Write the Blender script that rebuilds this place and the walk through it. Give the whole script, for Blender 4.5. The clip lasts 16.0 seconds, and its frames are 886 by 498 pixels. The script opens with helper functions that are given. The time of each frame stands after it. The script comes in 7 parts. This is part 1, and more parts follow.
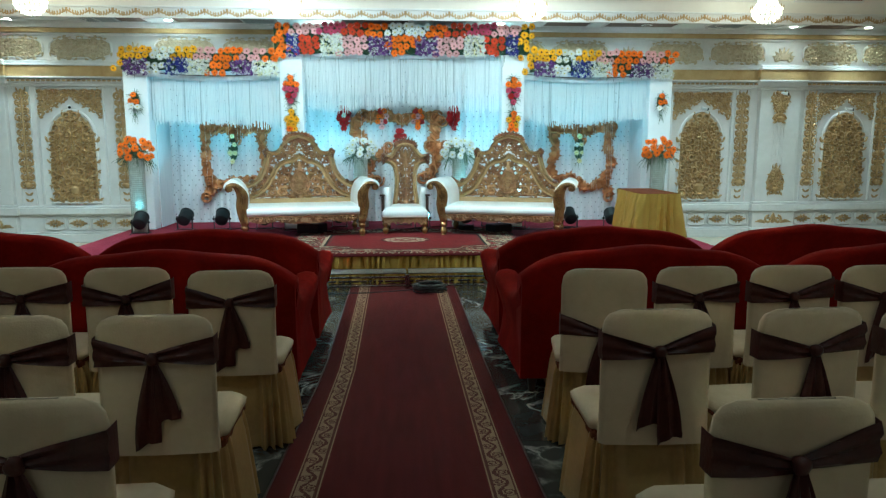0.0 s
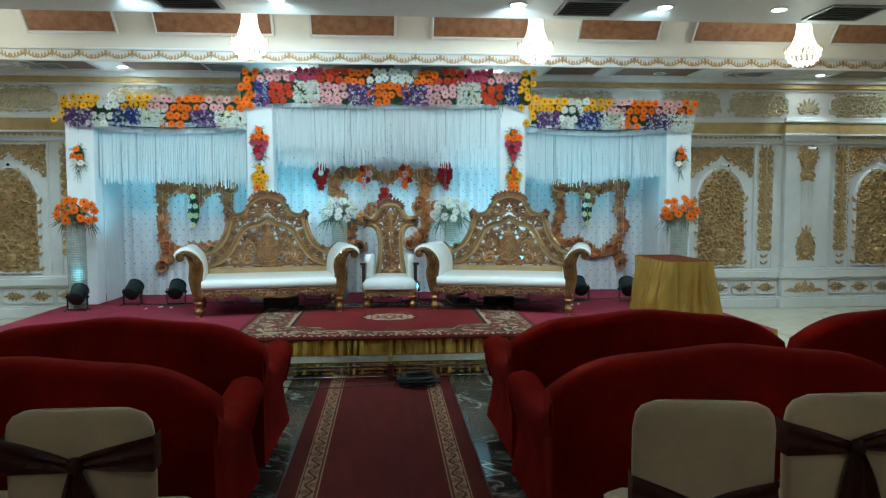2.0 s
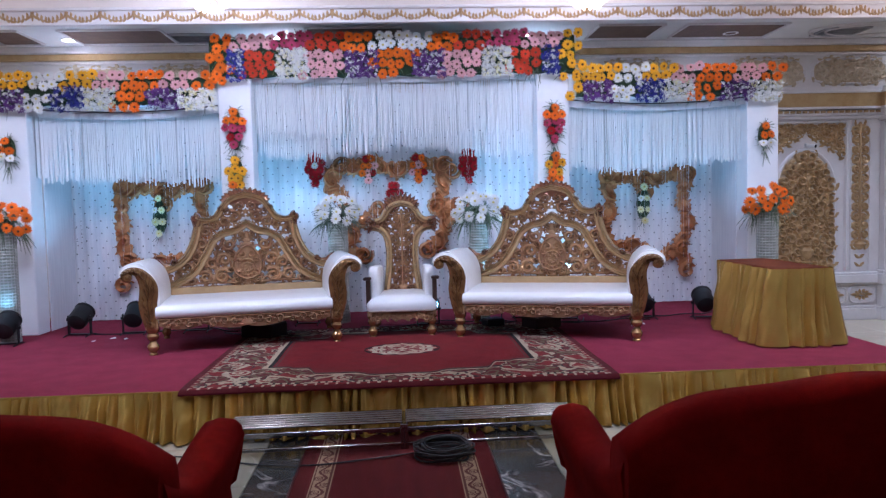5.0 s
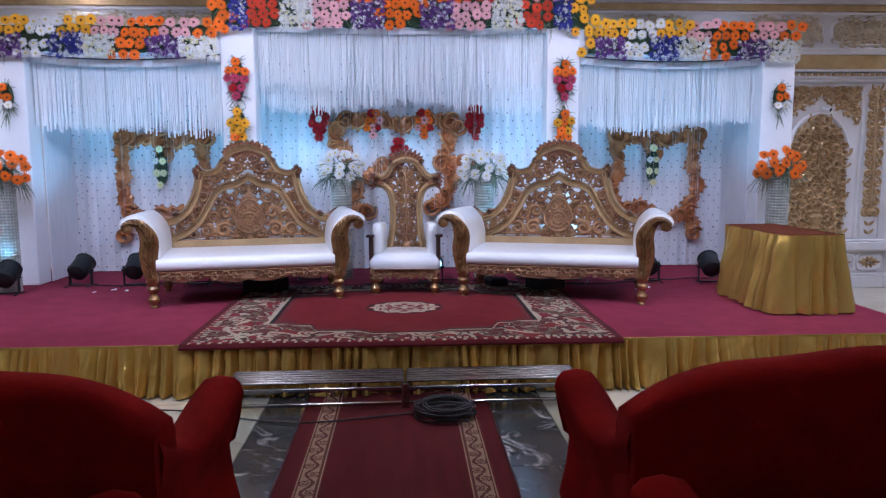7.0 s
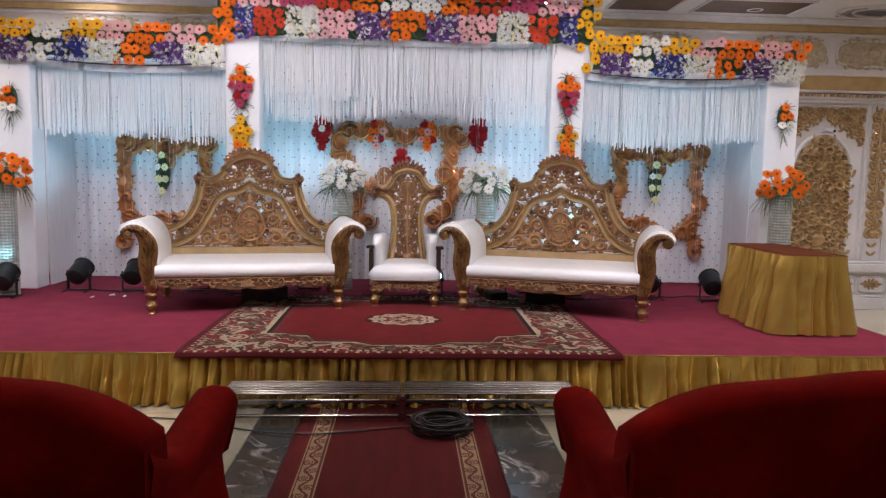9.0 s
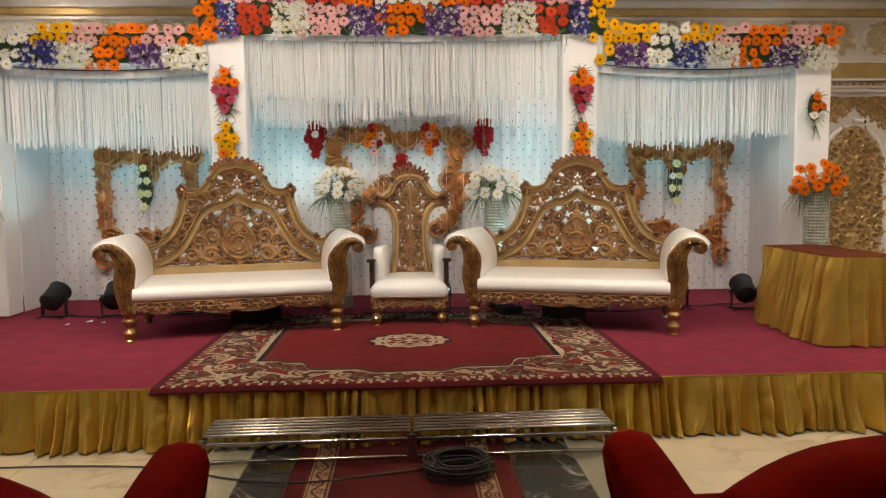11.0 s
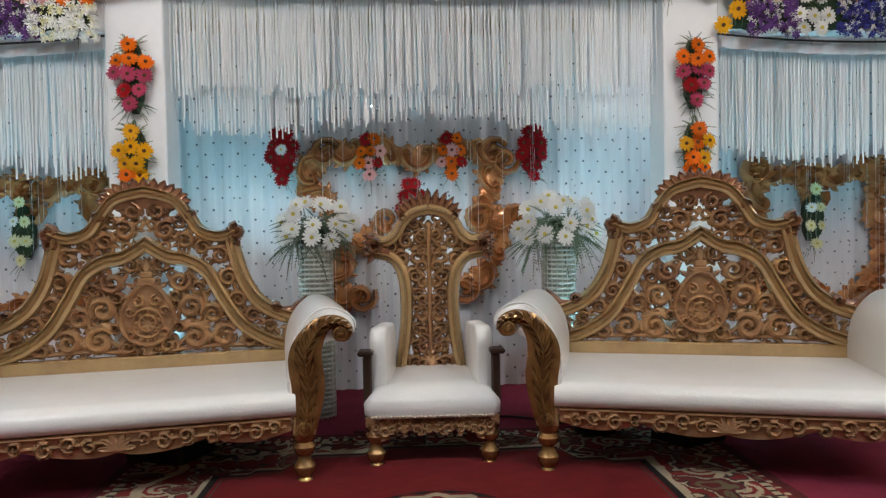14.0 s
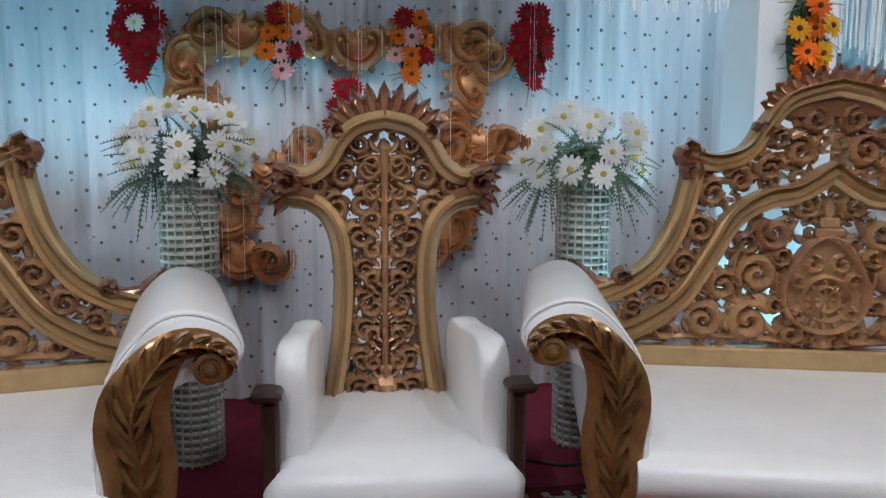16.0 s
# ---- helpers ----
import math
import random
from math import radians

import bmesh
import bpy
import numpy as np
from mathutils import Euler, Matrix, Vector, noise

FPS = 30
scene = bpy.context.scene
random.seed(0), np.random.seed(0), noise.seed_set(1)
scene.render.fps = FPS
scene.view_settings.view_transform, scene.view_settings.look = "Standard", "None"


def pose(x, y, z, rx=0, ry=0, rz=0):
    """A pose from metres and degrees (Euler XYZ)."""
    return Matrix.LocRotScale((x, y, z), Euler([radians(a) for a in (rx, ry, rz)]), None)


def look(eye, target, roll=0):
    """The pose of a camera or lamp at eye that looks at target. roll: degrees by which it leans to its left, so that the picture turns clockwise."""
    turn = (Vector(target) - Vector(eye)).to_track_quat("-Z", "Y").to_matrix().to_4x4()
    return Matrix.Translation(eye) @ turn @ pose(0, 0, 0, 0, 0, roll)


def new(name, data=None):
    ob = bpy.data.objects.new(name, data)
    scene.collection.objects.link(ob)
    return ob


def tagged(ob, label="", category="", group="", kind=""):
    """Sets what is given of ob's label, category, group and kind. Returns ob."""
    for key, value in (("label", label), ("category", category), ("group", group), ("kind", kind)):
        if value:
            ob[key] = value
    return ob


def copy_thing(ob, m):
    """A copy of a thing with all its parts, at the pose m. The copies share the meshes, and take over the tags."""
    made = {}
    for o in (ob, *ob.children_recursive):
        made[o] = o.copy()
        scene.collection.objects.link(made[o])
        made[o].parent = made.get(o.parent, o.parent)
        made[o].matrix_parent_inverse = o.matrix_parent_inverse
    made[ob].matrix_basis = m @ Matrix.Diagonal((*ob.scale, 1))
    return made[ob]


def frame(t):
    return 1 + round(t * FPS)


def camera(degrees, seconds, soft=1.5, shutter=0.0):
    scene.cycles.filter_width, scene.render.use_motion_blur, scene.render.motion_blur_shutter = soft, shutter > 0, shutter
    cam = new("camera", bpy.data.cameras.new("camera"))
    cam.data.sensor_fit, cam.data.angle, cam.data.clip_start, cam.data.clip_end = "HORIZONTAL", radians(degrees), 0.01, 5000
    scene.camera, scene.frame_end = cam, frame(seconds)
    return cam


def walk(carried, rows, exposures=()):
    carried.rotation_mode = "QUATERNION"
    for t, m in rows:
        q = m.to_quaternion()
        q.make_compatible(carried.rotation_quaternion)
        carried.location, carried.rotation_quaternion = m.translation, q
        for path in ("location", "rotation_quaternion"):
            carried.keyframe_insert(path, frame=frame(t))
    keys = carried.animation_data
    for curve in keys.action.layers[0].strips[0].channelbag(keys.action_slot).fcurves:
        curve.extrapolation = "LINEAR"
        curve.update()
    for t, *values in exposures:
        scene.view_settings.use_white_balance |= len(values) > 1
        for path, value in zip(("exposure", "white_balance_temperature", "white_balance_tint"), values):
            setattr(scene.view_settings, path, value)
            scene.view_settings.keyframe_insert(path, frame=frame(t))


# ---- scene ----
# camera and walk
cam = camera(64.0, 16.0, soft=1.3)
METRES, EYE, TILT, LEAN, TURN = 8.0, 1.58, 0.0, 0.0, -3.7
ROWS = [
    (0.0, 0.0, 0.0, 0.0, -0.0, -8.62, 0.0),
    (0.5, 0.0029, 0.0356, -0.0, 0.89, -6.65, 0.3),
    (1.0, -0.0001, 0.0745, -0.0015, 0.64, -5.41, -0.99),
    (1.5, -0.0057, 0.121, -0.0022, -1.96, -4.37, 0.64),
    (2.0, -0.0016, 0.1734, -0.0043, -0.84, -3.59, 0.15),
    (2.5, -0.0061, 0.2264, -0.0087, -0.76, -2.31, 0.62),
    (3.0, -0.0073, 0.2804, -0.0052, -0.59, -2.78, 2.56),
    (5.5, -0.0123, 0.4112, -0.0116, 0.65, -3.87, 0.73),
    (6.0, -0.0132, 0.4133, -0.0101, 0.7, -6.57, -0.18),
    (6.5, -0.0131, 0.4142, -0.0103, 0.4, -7.14, -0.06),
    (7.0, -0.0133, 0.4136, -0.01, 0.58, -6.89, 0.2),
    (7.5, -0.0128, 0.4152, -0.0098, 0.26, -6.38, 0.04),
    (8.0, -0.0134, 0.4152, -0.0098, 0.39, -6.22, -0.16),
    (10.5, -0.0142, 0.4438, -0.0121, 0.98, -5.37, -2.18),
    (11.0, -0.0205, 0.4876, -0.0152, 0.7, -5.12, 0.58),
    (11.5, -0.0207, 0.5371, -0.0132, 1.26, -4.39, 0.08),
    (12.0, -0.0275, 0.5871, -0.0135, 0.9, -4.69, -0.59),
    (12.5, -0.035, 0.636, -0.0147, 0.1, -3.05, 1.36),
    (13.0, -0.0374, 0.6862, -0.0177, 3.14, -2.79, -1.35),
    (13.5, -0.0469, 0.737, -0.0192, 0.05, -3.01, 0.44),
    (14.0, -0.054, 0.786, -0.0191, 0.27, -1.55, 1.12),
    (14.5, -0.0562, 0.8355, -0.022, 0.51, -4.72, -1.17),
    (15.0, -0.0631, 0.8876, -0.0226, -3.93, -6.83, -0.22),
    (15.5, -0.0665, 0.9399, -0.0237, -3.32, -5.94, 0.35),
    (16.0, -0.072, 0.9884, -0.0235, -5.97, -6.43, -0.23),
]
EXPOSURES = [(0.0, 0.60, 4850, -21), (1.0, 0.4, 4850, -19), (3.2, 0.14, 5000, -6), (5.3, 0.16, 4950, 26), (8.2, 0.2, 4950, 26), (10.3, 0.25, 8500, 16), (11.5, 0.14, 7100, 14), (13.0, 0.0, 6500, 11), (14.5, -0.30, 6150, 12), (16.0, -0.24, 5750, 12)]
walk(cam, [(t, pose(0, 0, EYE, TILT, LEAN, TURN) @ pose(METRES * x, METRES * y, METRES * z, 90 + pitch, roll, yaw)) for t, x, y, z, yaw, pitch, roll in ROWS], EXPOSURES)

# plan, in metres
X0 = 0.11            # middle line of the stage
STAGE_Z = 0.33
STAGE_Y = 7.93       # front of the stage
STAGE_L, STAGE_R, STAGE_B = -3.82, 3.82, 11.42
WALL_Y = 11.5
PIL_Y = 10.35        # front of the flower arch
HALL_L, HALL_R, HALL_B = -9.2, 9.4, -3.5
CEIL_REAR, CEIL_FRONT, CEIL_TRAY = 3.35, 3.30, 3.95
COVE_Y0, COVE_Y1 = 8.14, 9.75

# world and lamps
world = bpy.data.worlds.new("hall_world")
scene.world = world
world.use_nodes = True
world.node_tree.nodes["Background"].inputs[0].default_value = (0.05, 0.05, 0.055, 1)
world.node_tree.nodes["Background"].inputs[1].default_value = 0.2


def lamp(name, kind, place, target, watts, colour, size=0.1, cone=100, blend=0.6):
    data = bpy.data.lights.new(name, kind)
    data.energy, data.color = watts, colour
    if kind == "SPOT":
        data.spot_size, data.spot_blend, data.shadow_soft_size = radians(cone), blend, size
    elif kind == "POINT":
        data.shadow_soft_size = size
    else:
        data.shape, data.size = "DISK", size
    ob = new(name, data)
    ob.matrix_world = look(place, target)
    return tagged(ob, kind="structure")


WARM, COOL, LED = (1.0, 0.86, 0.70), (0.94, 0.98, 1.0), (0.34, 0.84, 1.0)
DOWN_REAR = [(x, 11.05) for x in (-5.6, -3.33, -1.15, 1.59, 3.85, 6.18, 7.4)]
DOWN_FRONT = [(x, 7.66) for x in (-5.4, -4.0, -2.1, -0.85, 1.24, 2.57, 3.63, 4.91, 6.3)]
for x, y in DOWN_REAR:
    lamp("downlight_lamp", "SPOT", (x, y, CEIL_REAR - 0.03), (x, y - 0.15, 0), 52 if abs(x) < 4.5 else 22, COOL, 0.06, 104, 0.8)
for x, y in DOWN_FRONT:
    lamp("downlight_lamp", "SPOT", (x, y, CEIL_FRONT - 0.03), (x, y + 2.0, 2.1 if abs(x) < 3 else 0.8), 104 if -3 < x < 2.4 else 58 if x > 0 else 98, COOL, 0.06, 116 if abs(x) < 3 else 90, 0.8)
# unseen row, added to throw more light on the stage skirt
DOWN_MID_ADDED = [(x, 6.4) for x in (-4.7, -2.3, -0.7, 0.95, 2.5, 4.9)]
for x, y in DOWN_MID_ADDED:
    lamp("downlight_lamp", "SPOT", (x, y, CEIL_FRONT - 0.03), (x, y + 1.45, 0.2), 31 if abs(x) < 2 else 125, COOL, 0.06, 62, 0.8)
# rows not seen, carried on from the front row to light the chair backs
DOWN_HALL_ADDED = [(x, y) for y in (4.7, 1.6, -1.4) for x in (-4.6, -1.6, 1.8, 4.8)]
for x, y in DOWN_HALL_ADDED:
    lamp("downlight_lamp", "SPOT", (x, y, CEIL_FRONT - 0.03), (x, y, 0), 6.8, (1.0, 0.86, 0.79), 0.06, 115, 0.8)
CHANDELIERS = [(-4.25, 8.9), (-1.31, 8.9), (1.66, 8.9), (4.62, 8.9)]
for x, y in CHANDELIERS:
    lamp("chandelier_lamp", "POINT", (x, y, 3.02), (x, y, 0), 12, WARM, 0.12)
# the par at x 0.1 is added, hidden behind the throne to brighten the cloth
PARS = [(-3.5, 9.85, 4), (-3.02, 10.25, -6), (-2.5, 10.25, 3), (-1.9, 10.25, 0), (-1.2, 10.3, 5), (-0.85, 10.45, -4), (0.1, 10.66, 2),
        (1.35, 10.35, 3), (1.0, 10.3, 0), (1.75, 10.2, -5), (2.5, 10.1, 4), (3.08, 10.0, -8)]
for x, y, _ in PARS:
    lamp("par_lamp", "SPOT", (x, y + 0.02, STAGE_Z + 0.27), (x, 11.0, 3.0), 118 if x > -3.4 else 14, LED, 0.05, 82, 0.9)


# materials
def rgb(c):
    return (*c, 1) if len(c) == 3 else c


def material(name, colour, rough=0.6, metal=0.0, other=None, scale=8.0, mix=0.5, bump=0.0, bump_scale=60.0, sheen=0.0, spread=0.0, stretch=(1, 1, 1),
             emit=0.0, coat=0.0, rough_vary=0.0, spec=0.5):
    """Principled surface: two colours mixed by noise at two scales, fine relief, a little spread from piece to piece."""
    m = bpy.data.materials.new(name)
    m.use_nodes = True
    n, l = m.node_tree.nodes, m.node_tree.links
    b = n["Principled BSDF"]
    b.inputs["Base Color"].default_value = rgb(colour)
    b.inputs["Roughness"].default_value, b.inputs["Metallic"].default_value = rough, metal
    b.inputs["Sheen Weight"].default_value = sheen
    b.inputs["Coat Weight"].default_value = coat
    b.inputs["Specular IOR Level"].default_value = spec
    if emit:
        b.inputs["Emission Color"].default_value, b.inputs["Emission Strength"].default_value = rgb(colour), emit
    co = n.new("ShaderNodeTexCoord")
    mp = n.new("ShaderNodeMapping")
    mp.inputs["Scale"].default_value = stretch
    l.new(co.outputs["Object"], mp.inputs[0])
    tone = None
    if other is not None:
        a, c = n.new("ShaderNodeTexNoise"), n.new("ShaderNodeTexNoise")
        a.inputs["Scale"].default_value, a.inputs["Detail"].default_value = scale, 6
        c.inputs["Scale"].default_value, c.inputs["Detail"].default_value = scale * 7, 4
        l.new(mp.outputs[0], a.inputs["Vector"]), l.new(mp.outputs[0], c.inputs["Vector"])
        s = n.new("ShaderNodeMath")
        s.operation = "MULTIPLY_ADD"
        s.inputs[1].default_value = 0.4
        l.new(c.outputs["Fac"], s.inputs[0]), l.new(a.outputs["Fac"], s.inputs[2])
        ramp = n.new("ShaderNodeMapRange")
        ramp.inputs[1].default_value, ramp.inputs[2].default_value = 0.45, 0.95
        ramp.inputs[4].default_value = 2 * mix
        l.new(s.outputs[0], ramp.inputs[0])
        mx = n.new("ShaderNodeMix")
        mx.data_type = "RGBA"
        mx.inputs["A"].default_value, mx.inputs["B"].default_value = rgb(colour), rgb(other)
        l.new(ramp.outputs[0], mx.inputs["Factor"])
        tone = mx.outputs["Result"]
        if rough_vary:
            rr = n.new("ShaderNodeMapRange")
            rr.inputs[3].default_value, rr.inputs[4].default_value = rough - rough_vary, rough + rough_vary
            l.new(c.outputs["Fac"], rr.inputs[0]), l.new(rr.outputs[0], b.inputs["Roughness"])
    if spread:
        info, hs, r = n.new("ShaderNodeObjectInfo"), n.new("ShaderNodeHueSaturation"), n.new("ShaderNodeMapRange")
        r.inputs[3].default_value, r.inputs[4].default_value = 1 - spread, 1 + spread
        l.new(info.outputs["Random"], r.inputs[0]), l.new(r.outputs[0], hs.inputs["Value"])
        hs.inputs["Color"].default_value = rgb(colour)
        if tone:
            l.new(tone, hs.inputs["Color"])
        tone = hs.outputs["Color"]
    if tone:
        l.new(tone, b.inputs["Base Color"])
        if emit:
            l.new(tone, b.inputs["Emission Color"])
    if bump:
        t, bp = n.new("ShaderNodeTexNoise"), n.new("ShaderNodeBump")
        t.inputs["Scale"].default_value, t.inputs["Detail"].default_value = bump_scale, 5
        bp.inputs["Strength"].default_value, bp.inputs["Distance"].default_value = bump, 0.01
        l.new(mp.outputs[0], t.inputs["Vector"]), l.new(t.outputs["Fac"], bp.inputs["Height"]), l.new(bp.outputs[0], b.inputs["Normal"])
    return m


def marble(name, base, vein, scale, spread, rough=0.12, width=0.06):
    """Polished stone with warped veins."""
    m = material(name, base, rough, coat=0.0)
    n, l = m.node_tree.nodes, m.node_tree.links
    b = n["Principled BSDF"]
    geo = n.new("ShaderNodeNewGeometry")
    info, add = n.new("ShaderNodeObjectInfo"), n.new("ShaderNodeVectorMath")
    sc = n.new("ShaderNodeVectorMath")
    sc.operation = "SCALE"
    cmb = n.new("ShaderNodeCombineXYZ")
    for k in range(3):
        l.new(info.outputs["Random"], cmb.inputs[k])
    sc.inputs["Scale"].default_value = 9.0
    l.new(cmb.outputs[0], sc.inputs[0])
    l.new(geo.outputs["Position"], add.inputs[0]), l.new(sc.outputs[0], add.inputs[1])
    warp = n.new("ShaderNodeTexNoise")
    warp.inputs["Scale"].default_value, warp.inputs["Detail"].default_value, warp.inputs["Distortion"].default_value = scale, 9, 1.4
    l.new(add.outputs[0], warp.inputs["Vector"])
    line = n.new("ShaderNodeMath")
    line.operation = "SUBTRACT"
    line.inputs[1].default_value = 0.5
    l.new(warp.outputs["Fac"], line.inputs[0])
    ab = n.new("ShaderNodeMath")
    ab.operation = "ABSOLUTE"
    l.new(line.outputs[0], ab.inputs[0])
    rg = n.new("ShaderNodeMapRange")
    rg.inputs[1].default_value, rg.inputs[2].default_value, rg.inputs[3].default_value, rg.inputs[4].default_value = 0.0, width, 1.0, 0.0
    l.new(ab.outputs[0], rg.inputs[0])
    pw = n.new("ShaderNodeMath")
    pw.operation = "POWER"
    pw.inputs[1].default_value = 2.2
    l.new(rg.outputs[0], pw.inputs[0])
    cloud = n.new("ShaderNodeTexNoise")
    cloud.inputs["Scale"].default_value, cloud.inputs["Detail"].default_value = scale * 0.8, 5
    l.new(add.outputs[0], cloud.inputs["Vector"])
    cr = n.new("ShaderNodeMapRange")
    cr.inputs[1].default_value, cr.inputs[2].default_value = 0.44, 0.68
    l.new(cloud.outputs["Fac"], cr.inputs[0])
    ml = n.new("ShaderNodeMath")
    ml.operation = "MULTIPLY"
    l.new(pw.outputs[0], ml.inputs[0]), l.new(cr.outputs[0], ml.inputs[1])
    mx0 = n.new("ShaderNodeMix")
    mx0.data_type = "RGBA"
    mx0.inputs["A"].default_value = rgb(base)
    mx0.inputs["B"].default_value = rgb([c * (1 + spread) for c in base])
    l.new(cloud.outputs["Fac"], mx0.inputs["Factor"])
    mx = n.new("ShaderNodeMix")
    mx.data_type = "RGBA"
    mx.inputs["B"].default_value = rgb(vein)
    l.new(mx0.outputs["Result"], mx.inputs["A"]), l.new(ml.outputs[0], mx.inputs["Factor"])
    l.new(mx.outputs["Result"], b.inputs["Base Color"])
    return m


def pattern(name, rough, sheen=0.04, bump=0.3, bump_scale=400.0, metal=0.0):
    """Woven cloth whose pattern is held in the mesh's own colours."""
    m = material(name, (0.5, 0.5, 0.5), rough, metal, sheen=sheen, spec=0.08, bump=bump, bump_scale=bump_scale)
    n, l = m.node_tree.nodes, m.node_tree.links
    at, no, mx = n.new("ShaderNodeAttribute"), n.new("ShaderNodeTexNoise"), n.new("ShaderNodeHueSaturation")
    at.attribute_name = "weave"
    no.inputs["Scale"].default_value, no.inputs["Detail"].default_value = 25, 6
    r = n.new("ShaderNodeMapRange")
    r.inputs[3].default_value, r.inputs[4].default_value = 0.6, 1.4
    l.new(no.outputs["Fac"], r.inputs[0]), l.new(r.outputs[0], mx.inputs["Value"])
    l.new(at.outputs["Color"], mx.inputs["Color"]), l.new(mx.outputs[0], n["Principled BSDF"].inputs["Base Color"])
    return m


PAINT = material("cream_wall_paint", (0.74, 0.71, 0.69), 0.45, other=(0.62, 0.58, 0.55), scale=2.0, mix=0.5, bump=0.06, bump_scale=30)
CEILING = material("ceiling_paint", (0.80, 0.79, 0.76), 0.6, other=(0.70, 0.69, 0.66), scale=1.2, mix=0.4, bump=0.05, bump_scale=20)
COVE = material("cove_paint", (0.78, 0.71, 0.63), 0.55, other=(0.70, 0.62, 0.55), scale=1.5, mix=0.4, bump=0.05, bump_scale=20)
RUST = material("rust_painted_panel", (0.20, 0.07, 0.035), 0.6, other=(0.30, 0.15, 0.07), scale=14, mix=0.6, bump=0.3, bump_scale=30)
GILT = material("gilded_plaster", (0.58, 0.41, 0.20), 0.34, 0.45, other=(0.40, 0.26, 0.12), scale=12, mix=0.6, bump=0.25, bump_scale=50, rough_vary=0.1)
GILT_BED = material("gilded_ground", (0.47, 0.37, 0.23), 0.5, 0.15, other=(0.58, 0.49, 0.34), scale=16, mix=0.6, bump=0.3, bump_scale=60)
BAND = material("ochre_frieze_band", (0.42, 0.27, 0.10), 0.5, 0.3, other=(0.52, 0.36, 0.16), scale=9, mix=0.7, bump=0.25, bump_scale=40)
GOLD = material("antique_gold_frame", (0.58, 0.40, 0.19), 0.24, 0.45, other=(0.38, 0.245, 0.12), scale=5, mix=0.4, bump=0.06, bump_scale=25, coat=0.3)
CARVED = material("carved_bronze_wood", (0.64, 0.42, 0.21), 0.21, 0.4, other=(0.40, 0.215, 0.125), scale=9, mix=0.5, bump=0.08, bump_scale=40, coat=0.4)
CREST_BROWN = material("reddish_bronze_carving", (0.36, 0.18, 0.09), 0.22, 0.4, other=(0.22, 0.09, 0.05), scale=10, mix=0.6, bump=0.08, bump_scale=40, coat=0.5)
ARM_GOLD = material("dark_gilt_carving", (0.44, 0.26, 0.09), 0.2, 0.6, other=(0.24, 0.12, 0.045), scale=14, mix=0.6, bump=0.05, bump_scale=40, coat=0.4)
FRAME_GOLD = material("carved_amber_frame", (0.74, 0.36, 0.14), 0.24, 0.4, other=(0.44, 0.19, 0.075), scale=10, mix=0.6, bump=0.1, bump_scale=40, coat=0.3)
LEATHER = material("ivory_leather", (0.86, 0.86, 0.84), 0.25, other=(0.80, 0.80, 0.78), scale=5, mix=0.4, bump=0.12, bump_scale=120)
PIPING = material("silver_studs", (0.7, 0.66, 0.58), 0.3, 0.8)
CARPET = material("magenta_stage_carpet", (0.25, 0.033, 0.059), 0.95, other=(0.20, 0.026, 0.047), scale=6, mix=0.6, bump=0.5, bump_scale=350, sheen=0.0, spec=0.1)
SATIN = material("gold_satin", (0.66, 0.44, 0.095), 0.22, 0.66, other=(0.56, 0.36, 0.065), scale=3, mix=0.3, bump=0.12, bump_scale=16, spec=0.6)
PLATFORM = material("stage_board", (0.12, 0.09, 0.07), 0.8, other=(0.09, 0.07, 0.05), scale=5)
WHITE_BOARD = material("white_pillar_cloth", (0.82, 0.83, 0.84), 0.6, other=(0.74, 0.75, 0.77), scale=3, mix=0.4, bump=0.08, bump_scale=60)
NET = material("white_backdrop_net", (0.76, 0.77, 0.79), 0.7, other=(0.66, 0.67, 0.70), scale=6, mix=0.6, bump=0.15, bump_scale=80, stretch=(6, 6, 0.5))
STRING = material("silky_fringe_string", (0.80, 0.80, 0.80), 0.45, sheen=0.3)
# grey copy of the string, shade put into its colour, for a few strings
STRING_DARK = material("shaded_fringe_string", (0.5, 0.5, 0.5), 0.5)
SEQUIN = material("dull_silver_sequin", (0.16, 0.17, 0.18), 0.35, 0.6)
BEAD = material("clear_bead", (0.9, 0.9, 0.9), 0.08, 0.7)
RED = material("red_velvet", (0.20, 0.005, 0.003), 0.85, other=(0.13, 0.003, 0.002), scale=5, mix=0.6, bump=0.15, bump_scale=200, sheen=0.0, spec=0.03)
DARKWOOD = material("dark_wood", (0.05, 0.025, 0.015), 0.4, other=(0.03, 0.015, 0.01), scale=12)
COVER = material("ivory_chair_cover", (0.66, 0.53, 0.37), 0.6, other=(0.56, 0.43, 0.28), scale=4, mix=0.5, bump=0.12, bump_scale=150, spec=0.25)
SKIRT = material("beige_satin_skirt", (0.54, 0.35, 0.13), 0.30, 0.2, other=(0.38, 0.25, 0.09), scale=6, mix=0.5, bump=0.1, bump_scale=60)
SASH = material("maroon_organza_sash", (0.030, 0.006, 0.005), 0.42, other=(0.060, 0.012, 0.008), scale=10, mix=0.6, bump=0.15, bump_scale=90, spec=0.3)
STEEL = material("polished_steel", (0.40, 0.40, 0.39), 0.2, 1.0, other=(0.3, 0.3, 0.3), scale=20, mix=0.3)
BLACK = material("black_plastic", (0.010, 0.010, 0.011), 0.5, other=(0.015, 0.015, 0.015), scale=20, spec=0.25)
LENS_ON = material("lit_lamp_lens", (0.45, 0.9, 1.0), 0.3, emit=6.0)
LENS = material("lamp_lens", (0.25, 0.30, 0.32), 0.12, 0.3)
CABLE = material("black_cable", (0.010, 0.010, 0.011), 0.5)
